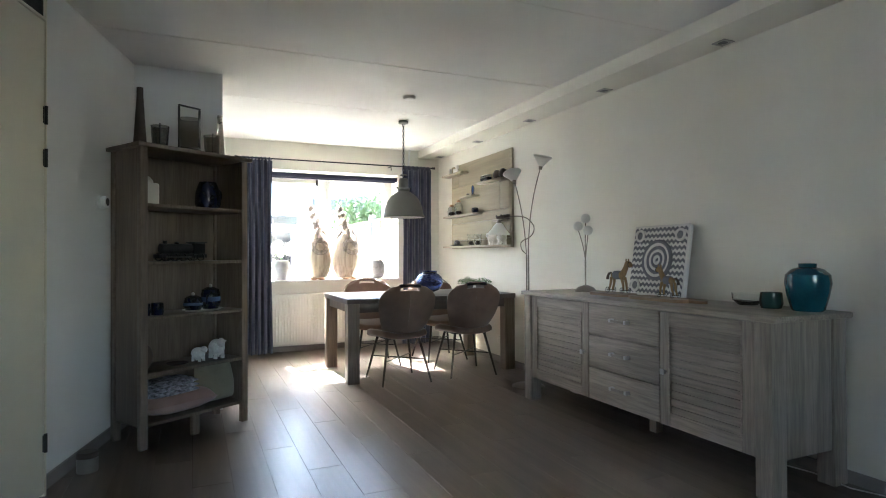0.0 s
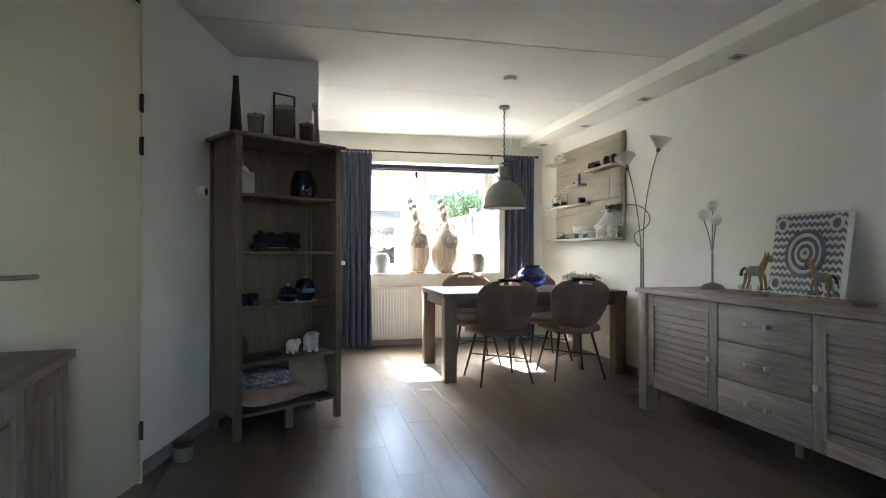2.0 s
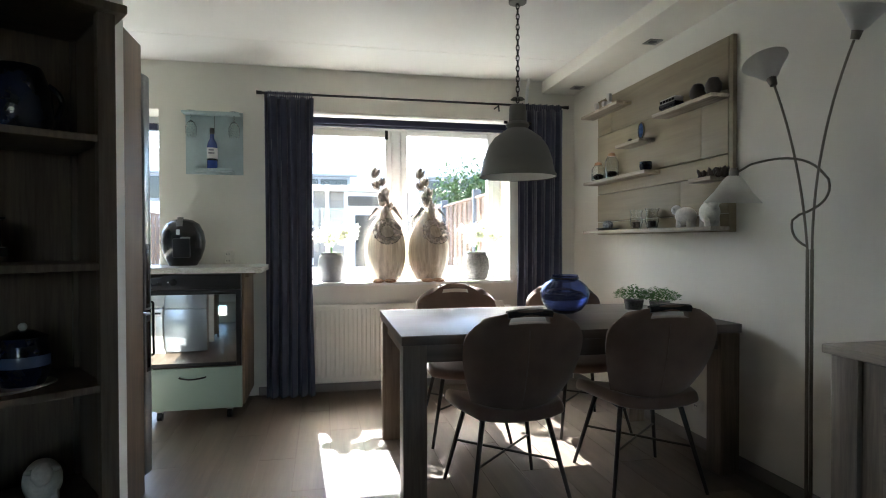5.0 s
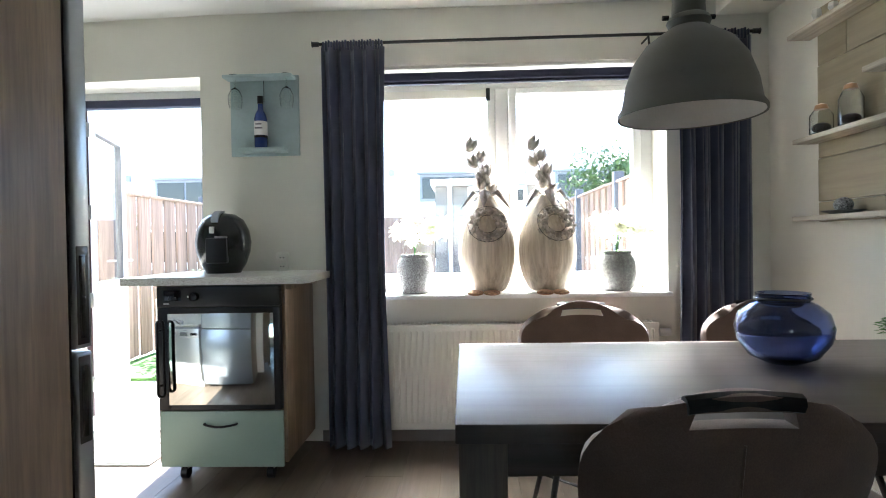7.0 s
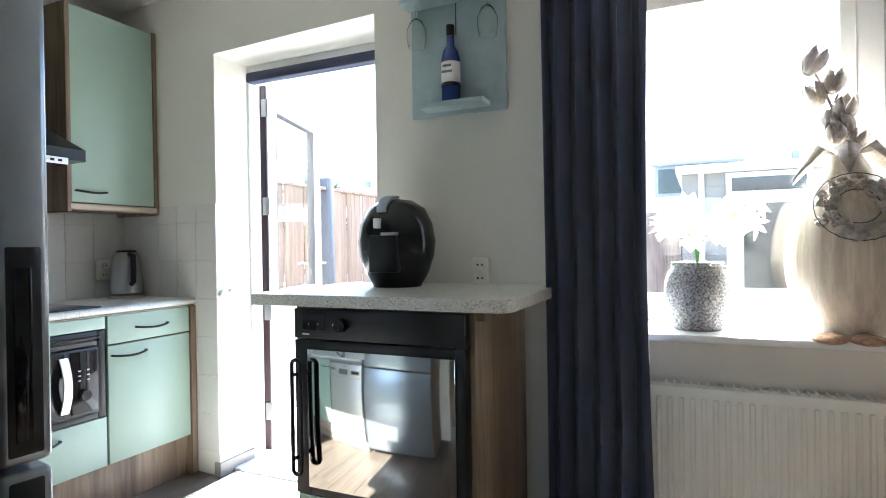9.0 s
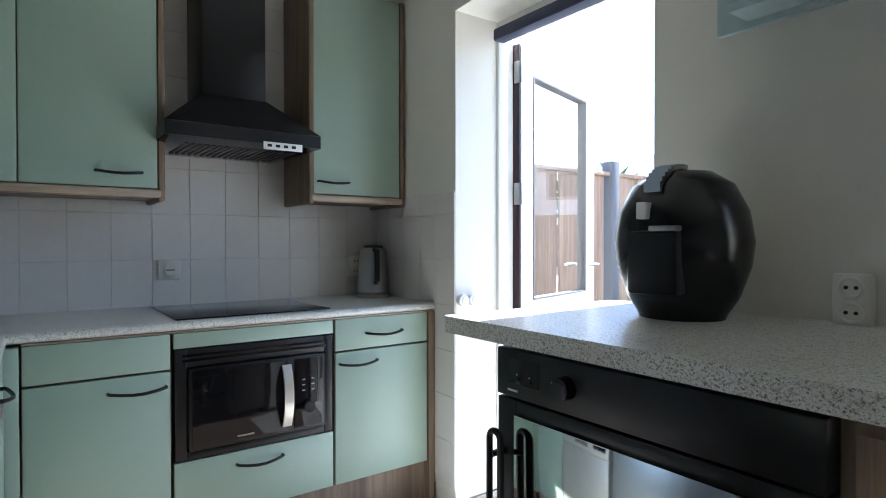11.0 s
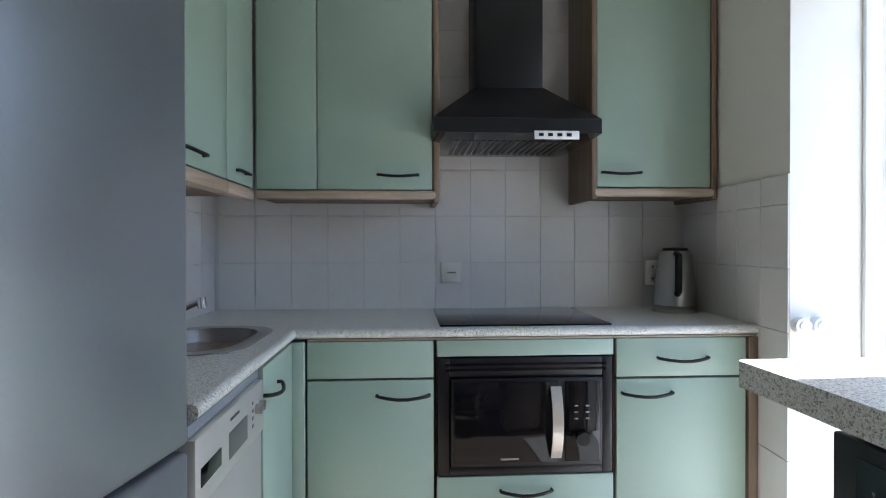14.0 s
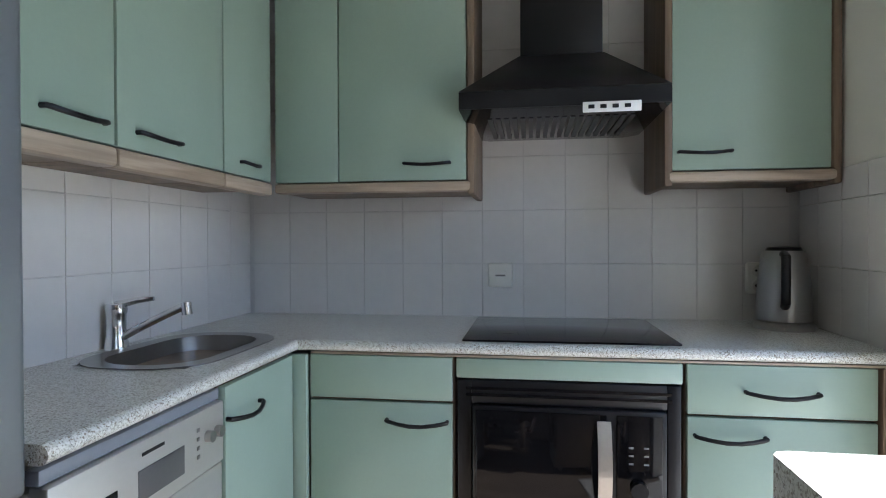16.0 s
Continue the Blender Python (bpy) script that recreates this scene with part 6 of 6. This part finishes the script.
for k in range(60):
    t = k / 60
    for z in (0.512, 0.0):
        ball(bm, (0.004 + 0.006 * rnd.random(), -0.27 + 0.54 * t, z), 0.007, (1, 1, 0.8), 6, 4)
part("stitched_edge", bm, "canvas", art, kind="stuff")


def horse(m, label):
    h = thing("wheeled_horse", m, label, "toy horse", "toy horses on the sideboard")
    bm = ball(bmesh.new(), (0, 0, 0.145), 0.038, (0.8, 2.0, 0.85), 18, 12)
    tube(bm, arc((0, 0.05, 0.155), (0, 0.085, 0.2), (0, 0.095, 0.245), 6), 0.026, 10, 0.017)
    ball(bm, (0, 0.115, 0.238), 0.024, (0.8, 1.7, 0.9), 12, 8, Matrix.Rotation(radians(-25), 4, "X"))
    for sx in (-1, 1):
        for y, f in ((0.055, 0.075), (-0.055, -0.08)):
            tube(bm, [(0.018 * sx, y, 0.13), (0.02 * sx, (y + f) / 2 + 0.006, 0.075), (0.02 * sx, f, 0.022)], 0.013, 8, 0.007)
        ball(bm, (0.014 * sx, 0.1, 0.268), 0.009, (0.6, 0.7, 1.5), 8, 6)
    b = part("body", bm, "horse", h)
    part("saddle", lathe(bmesh.new(), [(0.033, -0.035), (0.0355, -0.03), (0.0355, 0.03), (0.033, 0.035)], 22, m=Matrix.Translation((0, 0, 0.147)) @ Matrix.Rotation(radians(90), 4, "X") @ Matrix.Diagonal((0.95, 1, 1, 1))), "greyfabric", h, "dark cloth saddle")
    part("tail", tube(bmesh.new(), arc((0, -0.075, 0.165), (0, -0.11, 0.165), (0, -0.115, 0.11), 6), 0.008, 8, 0.012), "brown", h)
    part("bridle", tube(bmesh.new(), torus_pts((0, 0.125, 0.234), 0.022, 14, "xz"), 0.003, 6, closed=True), "black", h)
    for y in (0.075, -0.08):
        part("axle", tube(bmesh.new(), [(-0.04, y, 0.022), (0.04, y, 0.022)], 0.003, 6), "black_metal", h)
        for sx in (-1, 1):
            bm = tube(bmesh.new(), torus_pts((0.036 * sx, y, 0.024), 0.022, 18), 0.0025, 6, closed=True)
            for q in range(3):
                a = q * 1.047
                tube(bm, [(0.036 * sx, y + 0.022 * math.cos(a), 0.024 + 0.022 * math.sin(a)), (0.036 * sx, y - 0.022 * math.cos(a), 0.024 - 0.022 * math.sin(a))], 0.0015, 4)
            part("wheel", bm, "black_metal", h)
    return h


hh = horse(pose(2.95, 2.77, 0.89, 0, 0, 186) @ Matrix.Scale(0.86, 4), "worn brown wooden toy horse on wire wheels")
copy_thing(hh, pose(2.93, 2.285, 0.89, 0, 0, -2) @ Matrix.Scale(0.86, 4))
for y0, y1, x0 in ((2.62, 3.0, 2.85), (2.09, 2.57, 2.83)):
    sbd = thing("serving_board", pose(x0, y0, 0.87), "brown wooden serving board on the sideboard", "board", "serving boards")
    L = y1 - y0
    pts = rounded_rect(0, 0, 0.17, L, 0.06)
    part("plate", prism(bmesh.new(), pts, 0, 0.02), "boardwood", sbd)
    part("grip", prism(bmesh.new(), rounded_rect(0.06, -0.1, 0.115, 0.012, 0.02), 0.002, 0.018), "boardwood", sbd)
vs = thing("ceramic_vase", pose(3.08, 1.5, 0.87) @ Matrix.Diagonal((0.9, 0.9, 0.95, 1)), "round teal glazed ceramic vase on the sideboard", "vase")
part("body", lathe(bmesh.new(), [(0, 0), (0.075, 0), (0.085, 0.01), (0.105, 0.08), (0.118, 0.15), (0.112, 0.195), (0.08, 0.225), (0.045, 0.235), (0.046, 0.255), (0.038, 0.255), (0.036, 0.235), (0, 0.2)], 36), "teal", vs)
bw = thing("glass_bowl", pose(3.1, 1.86, 0.87), "clear glass bowl on the sideboard", "bowl")
part("bowl", lathe(bmesh.new(), [(0, 0.002), (0.05, 0.002), (0.08, 0.03), (0.085, 0.07), (0.081, 0.07), (0.076, 0.032), (0.046, 0.009), (0, 0.009)], 28), "clear", bw)
vt = thing("tea_light_holder", pose(3.05, 1.68, 0.87), "dark green faceted glass tea light holder", "candle holder")
part("glass", lathe(bmesh.new(), [(0, 0), (0.05, 0), (0.06, 0.03), (0.055, 0.085), (0.05, 0.085), (0.052, 0.03), (0, 0.01)], 10), plain("dark green glass", (0.01, 0.035, 0.035), 0.1, bump=0), vt)
cb = thing("power_cable", None, "pale cable lying on the floor by the sideboard", "cable")
part("wire", tube(bmesh.new(), [(3.22, 2.0, 0.008), (3.15, 1.75, 0.008), (3.19, 1.55, 0.008), (3.16, 1.35, 0.008), (3.225, 1.2, 0.008)], 0.004, 6), "canvas", cb)

# on the low cabinet, floor and walls
dv = thing("dark_vase", pose(-0.74, 1.77, 0.803), "round dark blue vase on the low cabinet", "vase")
part("body", lathe(bmesh.new(), [(0, 0), (0.05, 0), (0.085, 0.045), (0.088, 0.075), (0.06, 0.12), (0.035, 0.13), (0.036, 0.14), (0.028, 0.14), (0, 0.1)], 28), "darkblue", dv)
tn = thing("metal_candle_tin", pose(-0.33, 3.2, 0), "small silver metal lantern tin on the floor by the wall", "lantern")
part("tin", lathe(bmesh.new(), [(0, 0), (0.05, 0), (0.052, 0.01), (0.052, 0.075), (0, 0.078)]), "steel", tn)
part("lid", lathe(bmesh.new(), [(0, 0.079), (0.054, 0.079), (0.054, 0.1), (0.045, 0.108), (0, 0.108)]), "stoneegg", tn)
ths = thing("thermostat", pose(left_x(3.65), 3.65, 1.505, 0, 0, -13.5), "round white thermostat on the wall", "thermostat")
part("base", boxed(0, -0.045, -0.04, 0.015, 0.045, 0.04, bev=0.006), "paint", ths)
part("dial", tube(bmesh.new(), [(0.015, 0, 0), (0.045, 0, 0)], 0.037, 24), "paint", ths)
part("face", tube(bmesh.new(), [(0.045, 0, 0), (0.047, 0, 0)], 0.024, 20), "black", ths)
sm = thing("smoke_detector", pose(1.93, 4.245, CEIL), "flat white round detector on the ceiling", "detector")
part("case", lathe(bmesh.new(), [(0, -0.03), (0.045, -0.028), (0.055, -0.015), (0.055, 0), (0, 0)]), "paint", sm)
for k in range(6):
    dl = thing("downlight", pose(3.163, 0.967 + 1.093 * k, 2.455), "square steel downlight in the soffit", "downlight", "downlights in the soffit")
    bm = bmesh.new()
    for a, b in (((-0.045, -0.045), (0.045, -0.03)), ((-0.045, 0.03), (0.045, 0.045)), ((-0.045, -0.03), (-0.03, 0.03)), ((0.03, -0.03), (0.045, 0.03))):
        box(bm, a[0], a[1], -0.006, b[0], b[1], 0.0)
    part("bezel", bm, "steel", dl)
    part("lens", tube(bmesh.new(), [(0, 0, -0.003), (0, 0, 0)], 0.028, 18), "greyfabric", dl)
for x in (2.72, 2.8):
    pp = thing("heating_pipe", None, "white heating pipe in the corner by the window", "pipe", "heating pipes")
    part("pipe", tube(bmesh.new(), arc((x, 6.65, 2.2), (x, 6.655, 2.42), (x + 0.01, 6.61, CEIL), 8), 0.013, 10), "paint", pp)
dm = thing("doormat", pose(-1.05, 6.3, 0), "pale ribbed doormat in front of the garden door", "doormat")
part("mat", boxed(0, 0, 0.0, 0.82, 0.52, 0.008, bev=0.003), plain("pale mat", (0.4, 0.39, 0.37), 0.95), dm)
for k in range(25):
    part("rib", boxed(0.012, 0.012 + k * 0.02, 0.008, 0.808, 0.024 + k * 0.02, 0.013, bev=0.002, seg=1), plain("mat rib", (0.55, 0.54, 0.51), 0.95) if k == 0 else bpy.data.materials["mat rib"], dm)
for y in (6.775, 6.832):
    s = thing("round_switch", pose(-1.09, y, 0.945), "round white surface switch by the garden door", "switch")
    part("case", tube(bmesh.new(), [(0, 0, 0), (0.026, 0, 0)], 0.025, 22), "paint", s)
    part("rocker", tube(bmesh.new(), [(0.026, 0, 0), (0.031, 0, 0)], 0.014, 18), "radiator", s)
sk2 = socket_plate(pose(RIGHT, 4.98, 0.24, 0, 0, 180), "white wall socket with plug under the table")

# on the display shelf
BM = pose(-0.092, 3.428, 0, 0, 0, ANG)


def on_shelf(name, x, y, z, label, category, turn=0, group=""):
    size = {"votive_glass": (1.3, 1.3, 1.35, 1), "lantern": (1.2, 1.2, 1.25, 1), "bottle_vase": (0.95, 0.95, 1.2, 1)}.get(name, (1, 1, 1, 1))
    return thing(name, BM @ pose(x, y, z, 0, 0, turn) @ Matrix.Diagonal(size), label, category, group)


for x, y, h, mt, lab in ((0.06, 0.12, 0.3, "brown", "tall slim dark bottle vase on the shelf"), (0.69, 0.22, 0.27, "smoke", "tall slim clear bottle vase on the shelf")):
    o = on_shelf("bottle_vase", x, y, 1.855, lab, "vase")
    part("body", lathe(bmesh.new(), [(0, 0), (0.04, 0), (0.04, 0.008), (0.02, h * 0.85), (0.02, h), (0.016, h), (0.015, h * 0.85), (0, h * 0.8)], 20), mt, o)
for x in (0.2, 0.575):
    o = on_shelf("votive_glass", x, 0.14, 1.855, "smoked glass votive in a wire stand", "candle holder", 0, "votive glasses on the shelf")
    part("glass", lathe(bmesh.new(), [(0, 0.02), (0.034, 0.02), (0.042, 0.11), (0.039, 0.11), (0.031, 0.026), (0, 0.026)], 20), "smoke", o)
    for k in range(3):
        a = k * 2.094
        part("wire_leg", tube(bmesh.new(), [(0.036 * math.cos(a), 0.036 * math.sin(a), 0), (0.046 * math.cos(a), 0.046 * math.sin(a), 0.115)], 0.003, 6), "black_metal", o)
o = on_shelf("lantern", 0.41, 0.15, 1.855, "smoked glass lantern in a square metal frame", "lantern")
part("glass", lathe(bmesh.new(), [(0, 0.03), (0.055, 0.03), (0.058, 0.19), (0.055, 0.19), (0.052, 0.036), (0, 0.036)], 26), "smoke", o)
for sx in (-1, 1):
    part("upright", boxed(0.062 * sx - 0.004, -0.008, 0, 0.062 * sx + 0.004, 0.008, 0.25), "black_metal", o)
part("handle", boxed(-0.066, -0.008, 0.25, 0.066, 0.008, 0.258), "black_metal", o)
part("tray", lathe(bmesh.new(), [(0, 0.02), (0.062, 0.02), (0.062, 0.029), (0, 0.029)]), "black_metal", o)
o = on_shelf("storage_jar", 0.11, 0.16, 1.49, "off-white square ceramic jar with round lid", "jar")
part("body", boxed(-0.065, -0.065, 0, 0.065, 0.065, 0.14, bev=0.015, seg=3), "ceramic", o)
lid = part("lid", lathe(bmesh.new(), [(0, 0.14), (0.05, 0.14), (0.05, 0.155), (0.03, 0.18), (0.008, 0.187), (0.014, 0.2), (0.012, 0.214), (0, 0.218)]), "ceramic", o)
o = on_shelf("dark_jug", 0.56, 0.17, 1.49, "dark blue glazed jug on the shelf", "jug")
part("body", lathe(bmesh.new(), [(0, 0), (0.07, 0), (0.085, 0.04), (0.08, 0.12), (0.06, 0.18), (0.055, 0.19), (0.05, 0.188), (0, 0.16)]), "darkblue", o)
part("handle", tube(bmesh.new(), arc((0.07, 0, 0.15), (0.13, 0, 0.12), (0.083, 0, 0.05), 8), 0.008, 8), "darkblue", o)
o = on_shelf("model_locomotive", 0.36, 0.17, 1.135, "black metal model steam locomotive on the shelf", "model train")
part("chassis", boxed(-0.17, -0.035, 0.02, 0.17, 0.035, 0.045), "black", o)
part("boiler", tube(bmesh.new(), [(-0.14, 0, 0.08), (0.07, 0, 0.08)], 0.034, 18), "black", o)
cbn = part("cab", boxed(0.07, -0.04, 0.045, 0.155, 0.04, 0.12, bev=0.004), "black", o)
part("roof", boxed(0.06, -0.045, 0.12, 0.165, 0.045, 0.127), "black_metal", cbn)
part("chimney", lathe(bmesh.new(), [(0.012, 0.1), (0.012, 0.125), (0.018, 0.132), (0, 0.133)], 14, (-0.11, 0, 0)), "black", o)
part("steam_dome", lathe(bmesh.new(), [(0.015, 0.105), (0.015, 0.122), (0, 0.13)], 14, (-0.03, 0, 0)), "black", o)
for sy in (-1, 1):
    for x in (-0.13, -0.07, -0.01, 0.05, 0.12):
        part("wheel", tube(bmesh.new(), torus_pts((x, 0.04 * sy, 0.026), 0.024, 16, "xz"), 0.004, 6, closed=True), "black_metal", o)
    part("coupling_rod", boxed(-0.13, 0.046 * sy - 0.003, 0.022, 0.05, 0.046 * sy + 0.003, 0.028), "steel", o)
for x in (0.085, 0.17):
    o = on_shelf("dark_mug", x, 0.12, 0.795, "small dark glazed mug on the shelf", "mug", 0, "mugs on the shelf")
    part("body", lathe(bmesh.new(), [(0, 0), (0.034, 0), (0.038, 0.02), (0.036, 0.075), (0.032, 0.075), (0.032, 0.012), (0, 0.01)], 20), "darkblue", o)
o = on_shelf("serving_plate", 0.5, 0.14, 0.795, "oval white plate under the blue pots", "plate")
part("plate", lathe(bmesh.new(), [(0, 0), (0.11, 0), (0.14, 0.009), (0.138, 0.012), (0.1, 0.006), (0, 0.006)], 30, m=Matrix.Diagonal((1, 0.7, 1, 1))), "ceramic", o)
for x, r, h, lab in ((0.43, 0.062, 0.075, "low dark blue lidded pot"), (0.56, 0.066, 0.125, "tall dark blue lidded pot with handle")):
    o = on_shelf("lidded_pot", x, 0.14, 0.803, lab + " on the shelf", "pot")
    part("body", lathe(bmesh.new(), [(0, 0), (r * 0.75, 0), (r, h * 0.35), (r * 0.95, h * 0.8), (r * 0.85, h), (0, h)]), "darkblue", o)
    part("band", lathe(bmesh.new(), [(r * 1.0, h * 0.42), (r * 1.012, h * 0.45), (r * 1.0, h * 0.62), (r * 0.985, h * 0.66)]), plain("grey blue glaze", (0.09, 0.12, 0.2), 0.25), o)
    ld = part("lid", lathe(bmesh.new(), [(r * 0.88, h), (r * 0.88, h + 0.006), (r * 0.4, h + 0.022), (0, h + 0.024)]), "darkblue", o)
    part("knob", ball(bmesh.new(), (0, 0, h + 0.033), 0.011, u=12, v=8), "ceramic", ld)
    if h > 0.1:
        part("handle", tube(bmesh.new(), arc((-r * 0.7, -r * 0.6, h * 0.8), (-r * 1.3, -r * 1.1, h * 0.55), (-r * 0.75, -r * 0.65, h * 0.2), 8), 0.007, 8), "darkblue", o)
o = on_shelf("wooden_head", 0.1, 0.15, 0.455, "dark brown rounded wooden ornament on the shelf", "ornament")
part("shape", ball(bmesh.new(), (0, 0, 0.08), 0.075, (0.75, 0.6, 1.07), 20, 14), "brown", o)
o = on_shelf("small_dish", 0.31, 0.13, 0.455, "small brown carved dish on the shelf", "dish")
part("dish", lathe(bmesh.new(), [(0, 0), (0.05, 0), (0.07, 0.012), (0.066, 0.014), (0.045, 0.006), (0, 0.008)], 18), "brown", o)
sheep(BM @ pose(0.46, 0.13, 0.455, 0, 0, 195), 0.75, "small white sheep figurine on the shelf")
sheep(BM @ pose(0.6, 0.13, 0.455, 0, 0, 170), 1.05, "larger white sheep figurine on the shelf")


def cushion(bm, w, d, h, rnd):
    n = 16
    top, bot = {}, {}
    for i in range(n + 1):
        for j in range(n + 1):
            u, v = i / n * 2 - 1, j / n * 2 - 1
            k = (1 - abs(u) ** 3) * (1 - abs(v) ** 3)
            wr = 0.006 * noise.noise(Vector((u * 3, v * 3, rnd)))
            top[i, j] = bm.verts.new((w / 2 * u * (1 - 0.06 * v * v), d / 2 * v * (1 - 0.06 * u * u), h / 2 + (h / 2) * k ** 0.6 + wr))
            bot[i, j] = top[i, j] if i in (0, n) or j in (0, n) else bm.verts.new((w / 2 * u, d / 2 * v, h / 2 - (h / 2) * k ** 0.6))
    for i in range(n):
        for j in range(n):
            bm.faces.new((top[i, j], top[i + 1, j], top[i + 1, j + 1], top[i, j + 1]))
            bm.faces.new((bot[i, j + 1], bot[i + 1, j + 1], bot[i + 1, j], bot[i, j]))
    return bm


o = on_shelf("seat_cushion", 0.3, 0.16, 0.15, "old pink cushion on the lowest shelf", "cushion")
part("pad", cushion(bmesh.new(), 0.5, 0.3, 0.15, 1.0), "pink", o)
o = on_shelf("crochet_blanket", 0.24, 0.14, 0.285, "folded white and blue crochet blanket on the cushion", "blanket")
for k in range(3):
    part("fold", cushion(bmesh.new(), 0.36 - 0.03 * k, 0.24, 0.045, 3.0 + k), "crochet", o)
    o.children[-1].location = (0.01 * k, 0, 0.03 * k - 0.012)
o = on_shelf("canvas_bag", 0.6, 0.17, 0.152, "olive beige canvas bag standing on the lowest shelf", "bag")
bm = cushion(bmesh.new(), 0.3, 0.26, 0.1, 7.0)
bmesh.ops.rotate(bm, verts=bm.verts, cent=(0, 0, 0), matrix=Matrix.Rotation(radians(78), 3, "X"))
bmesh.ops.translate(bm, verts=bm.verts, vec=(0, 0.03, 0.128))
part("bag", bm, "beige", o)
part("strap", tube(bmesh.new(), arc((-0.12, -0.02, 0.24), (0, -0.06, 0.2), (0.12, -0.02, 0.26), 10), 0.007, 6), "beige", o)

# garden planter
gp = thing("garden_planter", pose(-1.55, 9.9, -0.035), "grey planter with a silvery shrub in the garden", "planter")
part("pot", lathe(bmesh.new(), [(0, 0), (0.16, 0), (0.23, 0.42), (0.21, 0.42), (0.19, 0.38), (0, 0.38)], 24), "stone", gp)
bm = bmesh.new()
rnd = random.Random(12)
for k in range(700):
    a, r = rnd.uniform(0, 6.28), 0.42 * rnd.random() ** 0.5
    leaf(bm, (r * math.cos(a), r * math.sin(a), 0.45 + rnd.random() * (0.55 - r * 0.5)), (math.cos(a), math.sin(a), rnd.uniform(-0.2, 1)), rnd.uniform(0.05, 0.09), 0.03)
part("shrub", bm, plain("silvery green leaves", (0.16, 0.2, 0.1), 0.7, var=0.3, scale=20, bump=0), gp, kind="stuff")

# ---- tiles and planks ----
def pieces(parent, name, proto_bm, material, spots):
    first = None
    for m in spots:
        if first is None:
            first = part(name, proto_bm, material, parent)
            ob = first
        else:
            ob = new(name, first.data)
            ob.parent = parent
        ob.matrix_basis = m


TW, TH = 0.153, 0.2
back = part("tile_bed", boxed(-1.862, 4.747, CT - 0.1, -1.8553, 6.8, 2.55, bev=0), "grout", None, "white tiled kitchen wall", category="tiled wall", kind="structure")
spots = []
for i in range(-9, 6):
    for j in range(0, 8):
        y, z = 5.991 + i * TW, 0.92 + j * TH
        if y > 4.745 and y + TW < 6.81:
            spots.append(pose(-1.858, y + 0.001, z + 0.001))
pieces(back, "tile", boxed(0, 0, 0, 0.006, TW - 0.002, TH - 0.002, bev=0.0008, seg=1), "tile", spots)
back = part("tile_bed", boxed(-1.85, 4.745, CT - 0.02, -0.42, 4.7512, 1.52, bev=0), "grout", None, "white tiled wall behind the sink", category="tiled wall", kind="structure")
spots = [pose(-1.85 + i * TW, 4.7475, 0.92 + j * TH + 0.001) for i in range(9) for j in range(3)]
pieces(back, "tile", boxed(0.001, 0, 0, TW - 0.001, 0.006, TH - 0.002, bev=0.0008, seg=1), "tile", spots)
endw = thing("tiled_end", pose(-1.09, inner(-1.09), 0, 0, 0, math.degrees(math.atan(-0.0615))), "white tiled wall end by the garden door", "tiled wall", kind="structure")
spots = [pose(-(i + 1) * TW, -0.006, 0.12 + j * TH) for i in range(5) for j in range(6)]
pieces(endw, "tile", boxed(0.001, 0, 0.001, TW - 0.001, 0.006, TH - 0.001, bev=0.0008, seg=1), "tile", spots)
spots = [pose(-(i + 1) * TW, -0.006, 0.12 + 6 * TH) for i in range(5)]
pieces(endw, "tile", boxed(0.001, 0, 0.001, TW - 0.001, 0.006, 0.095, bev=0.0008, seg=1), "tile", spots)

PW, PL = 0.192, 1.29
proto, spots = {}, []
for i in range(-14, 18):
    x = i * PW
    if x > RIGHT or x + PW < -2.5:
        continue
    y = -3.3 - (i * 0.43) % PL
    while y < OUT - 0.1:
        y0, y1 = max(y, -3.3), min(y + PL, 6.97)
        if y1 - y0 > 0.02:
            key = round(y1 - y0, 2)
            if key not in proto:
                bm = boxed(0.0009, 0, -0.003, PW - 0.0009, y1 - y0 - 0.0018, 0.0, bev=0.0004, seg=1)
                proto[key] = ob = part("plank", bm, "plank", floor)
            else:
                ob = new("plank", proto[key].data)
                ob.parent = floor
            ob.location = (x, y0, 0)
        y += PL
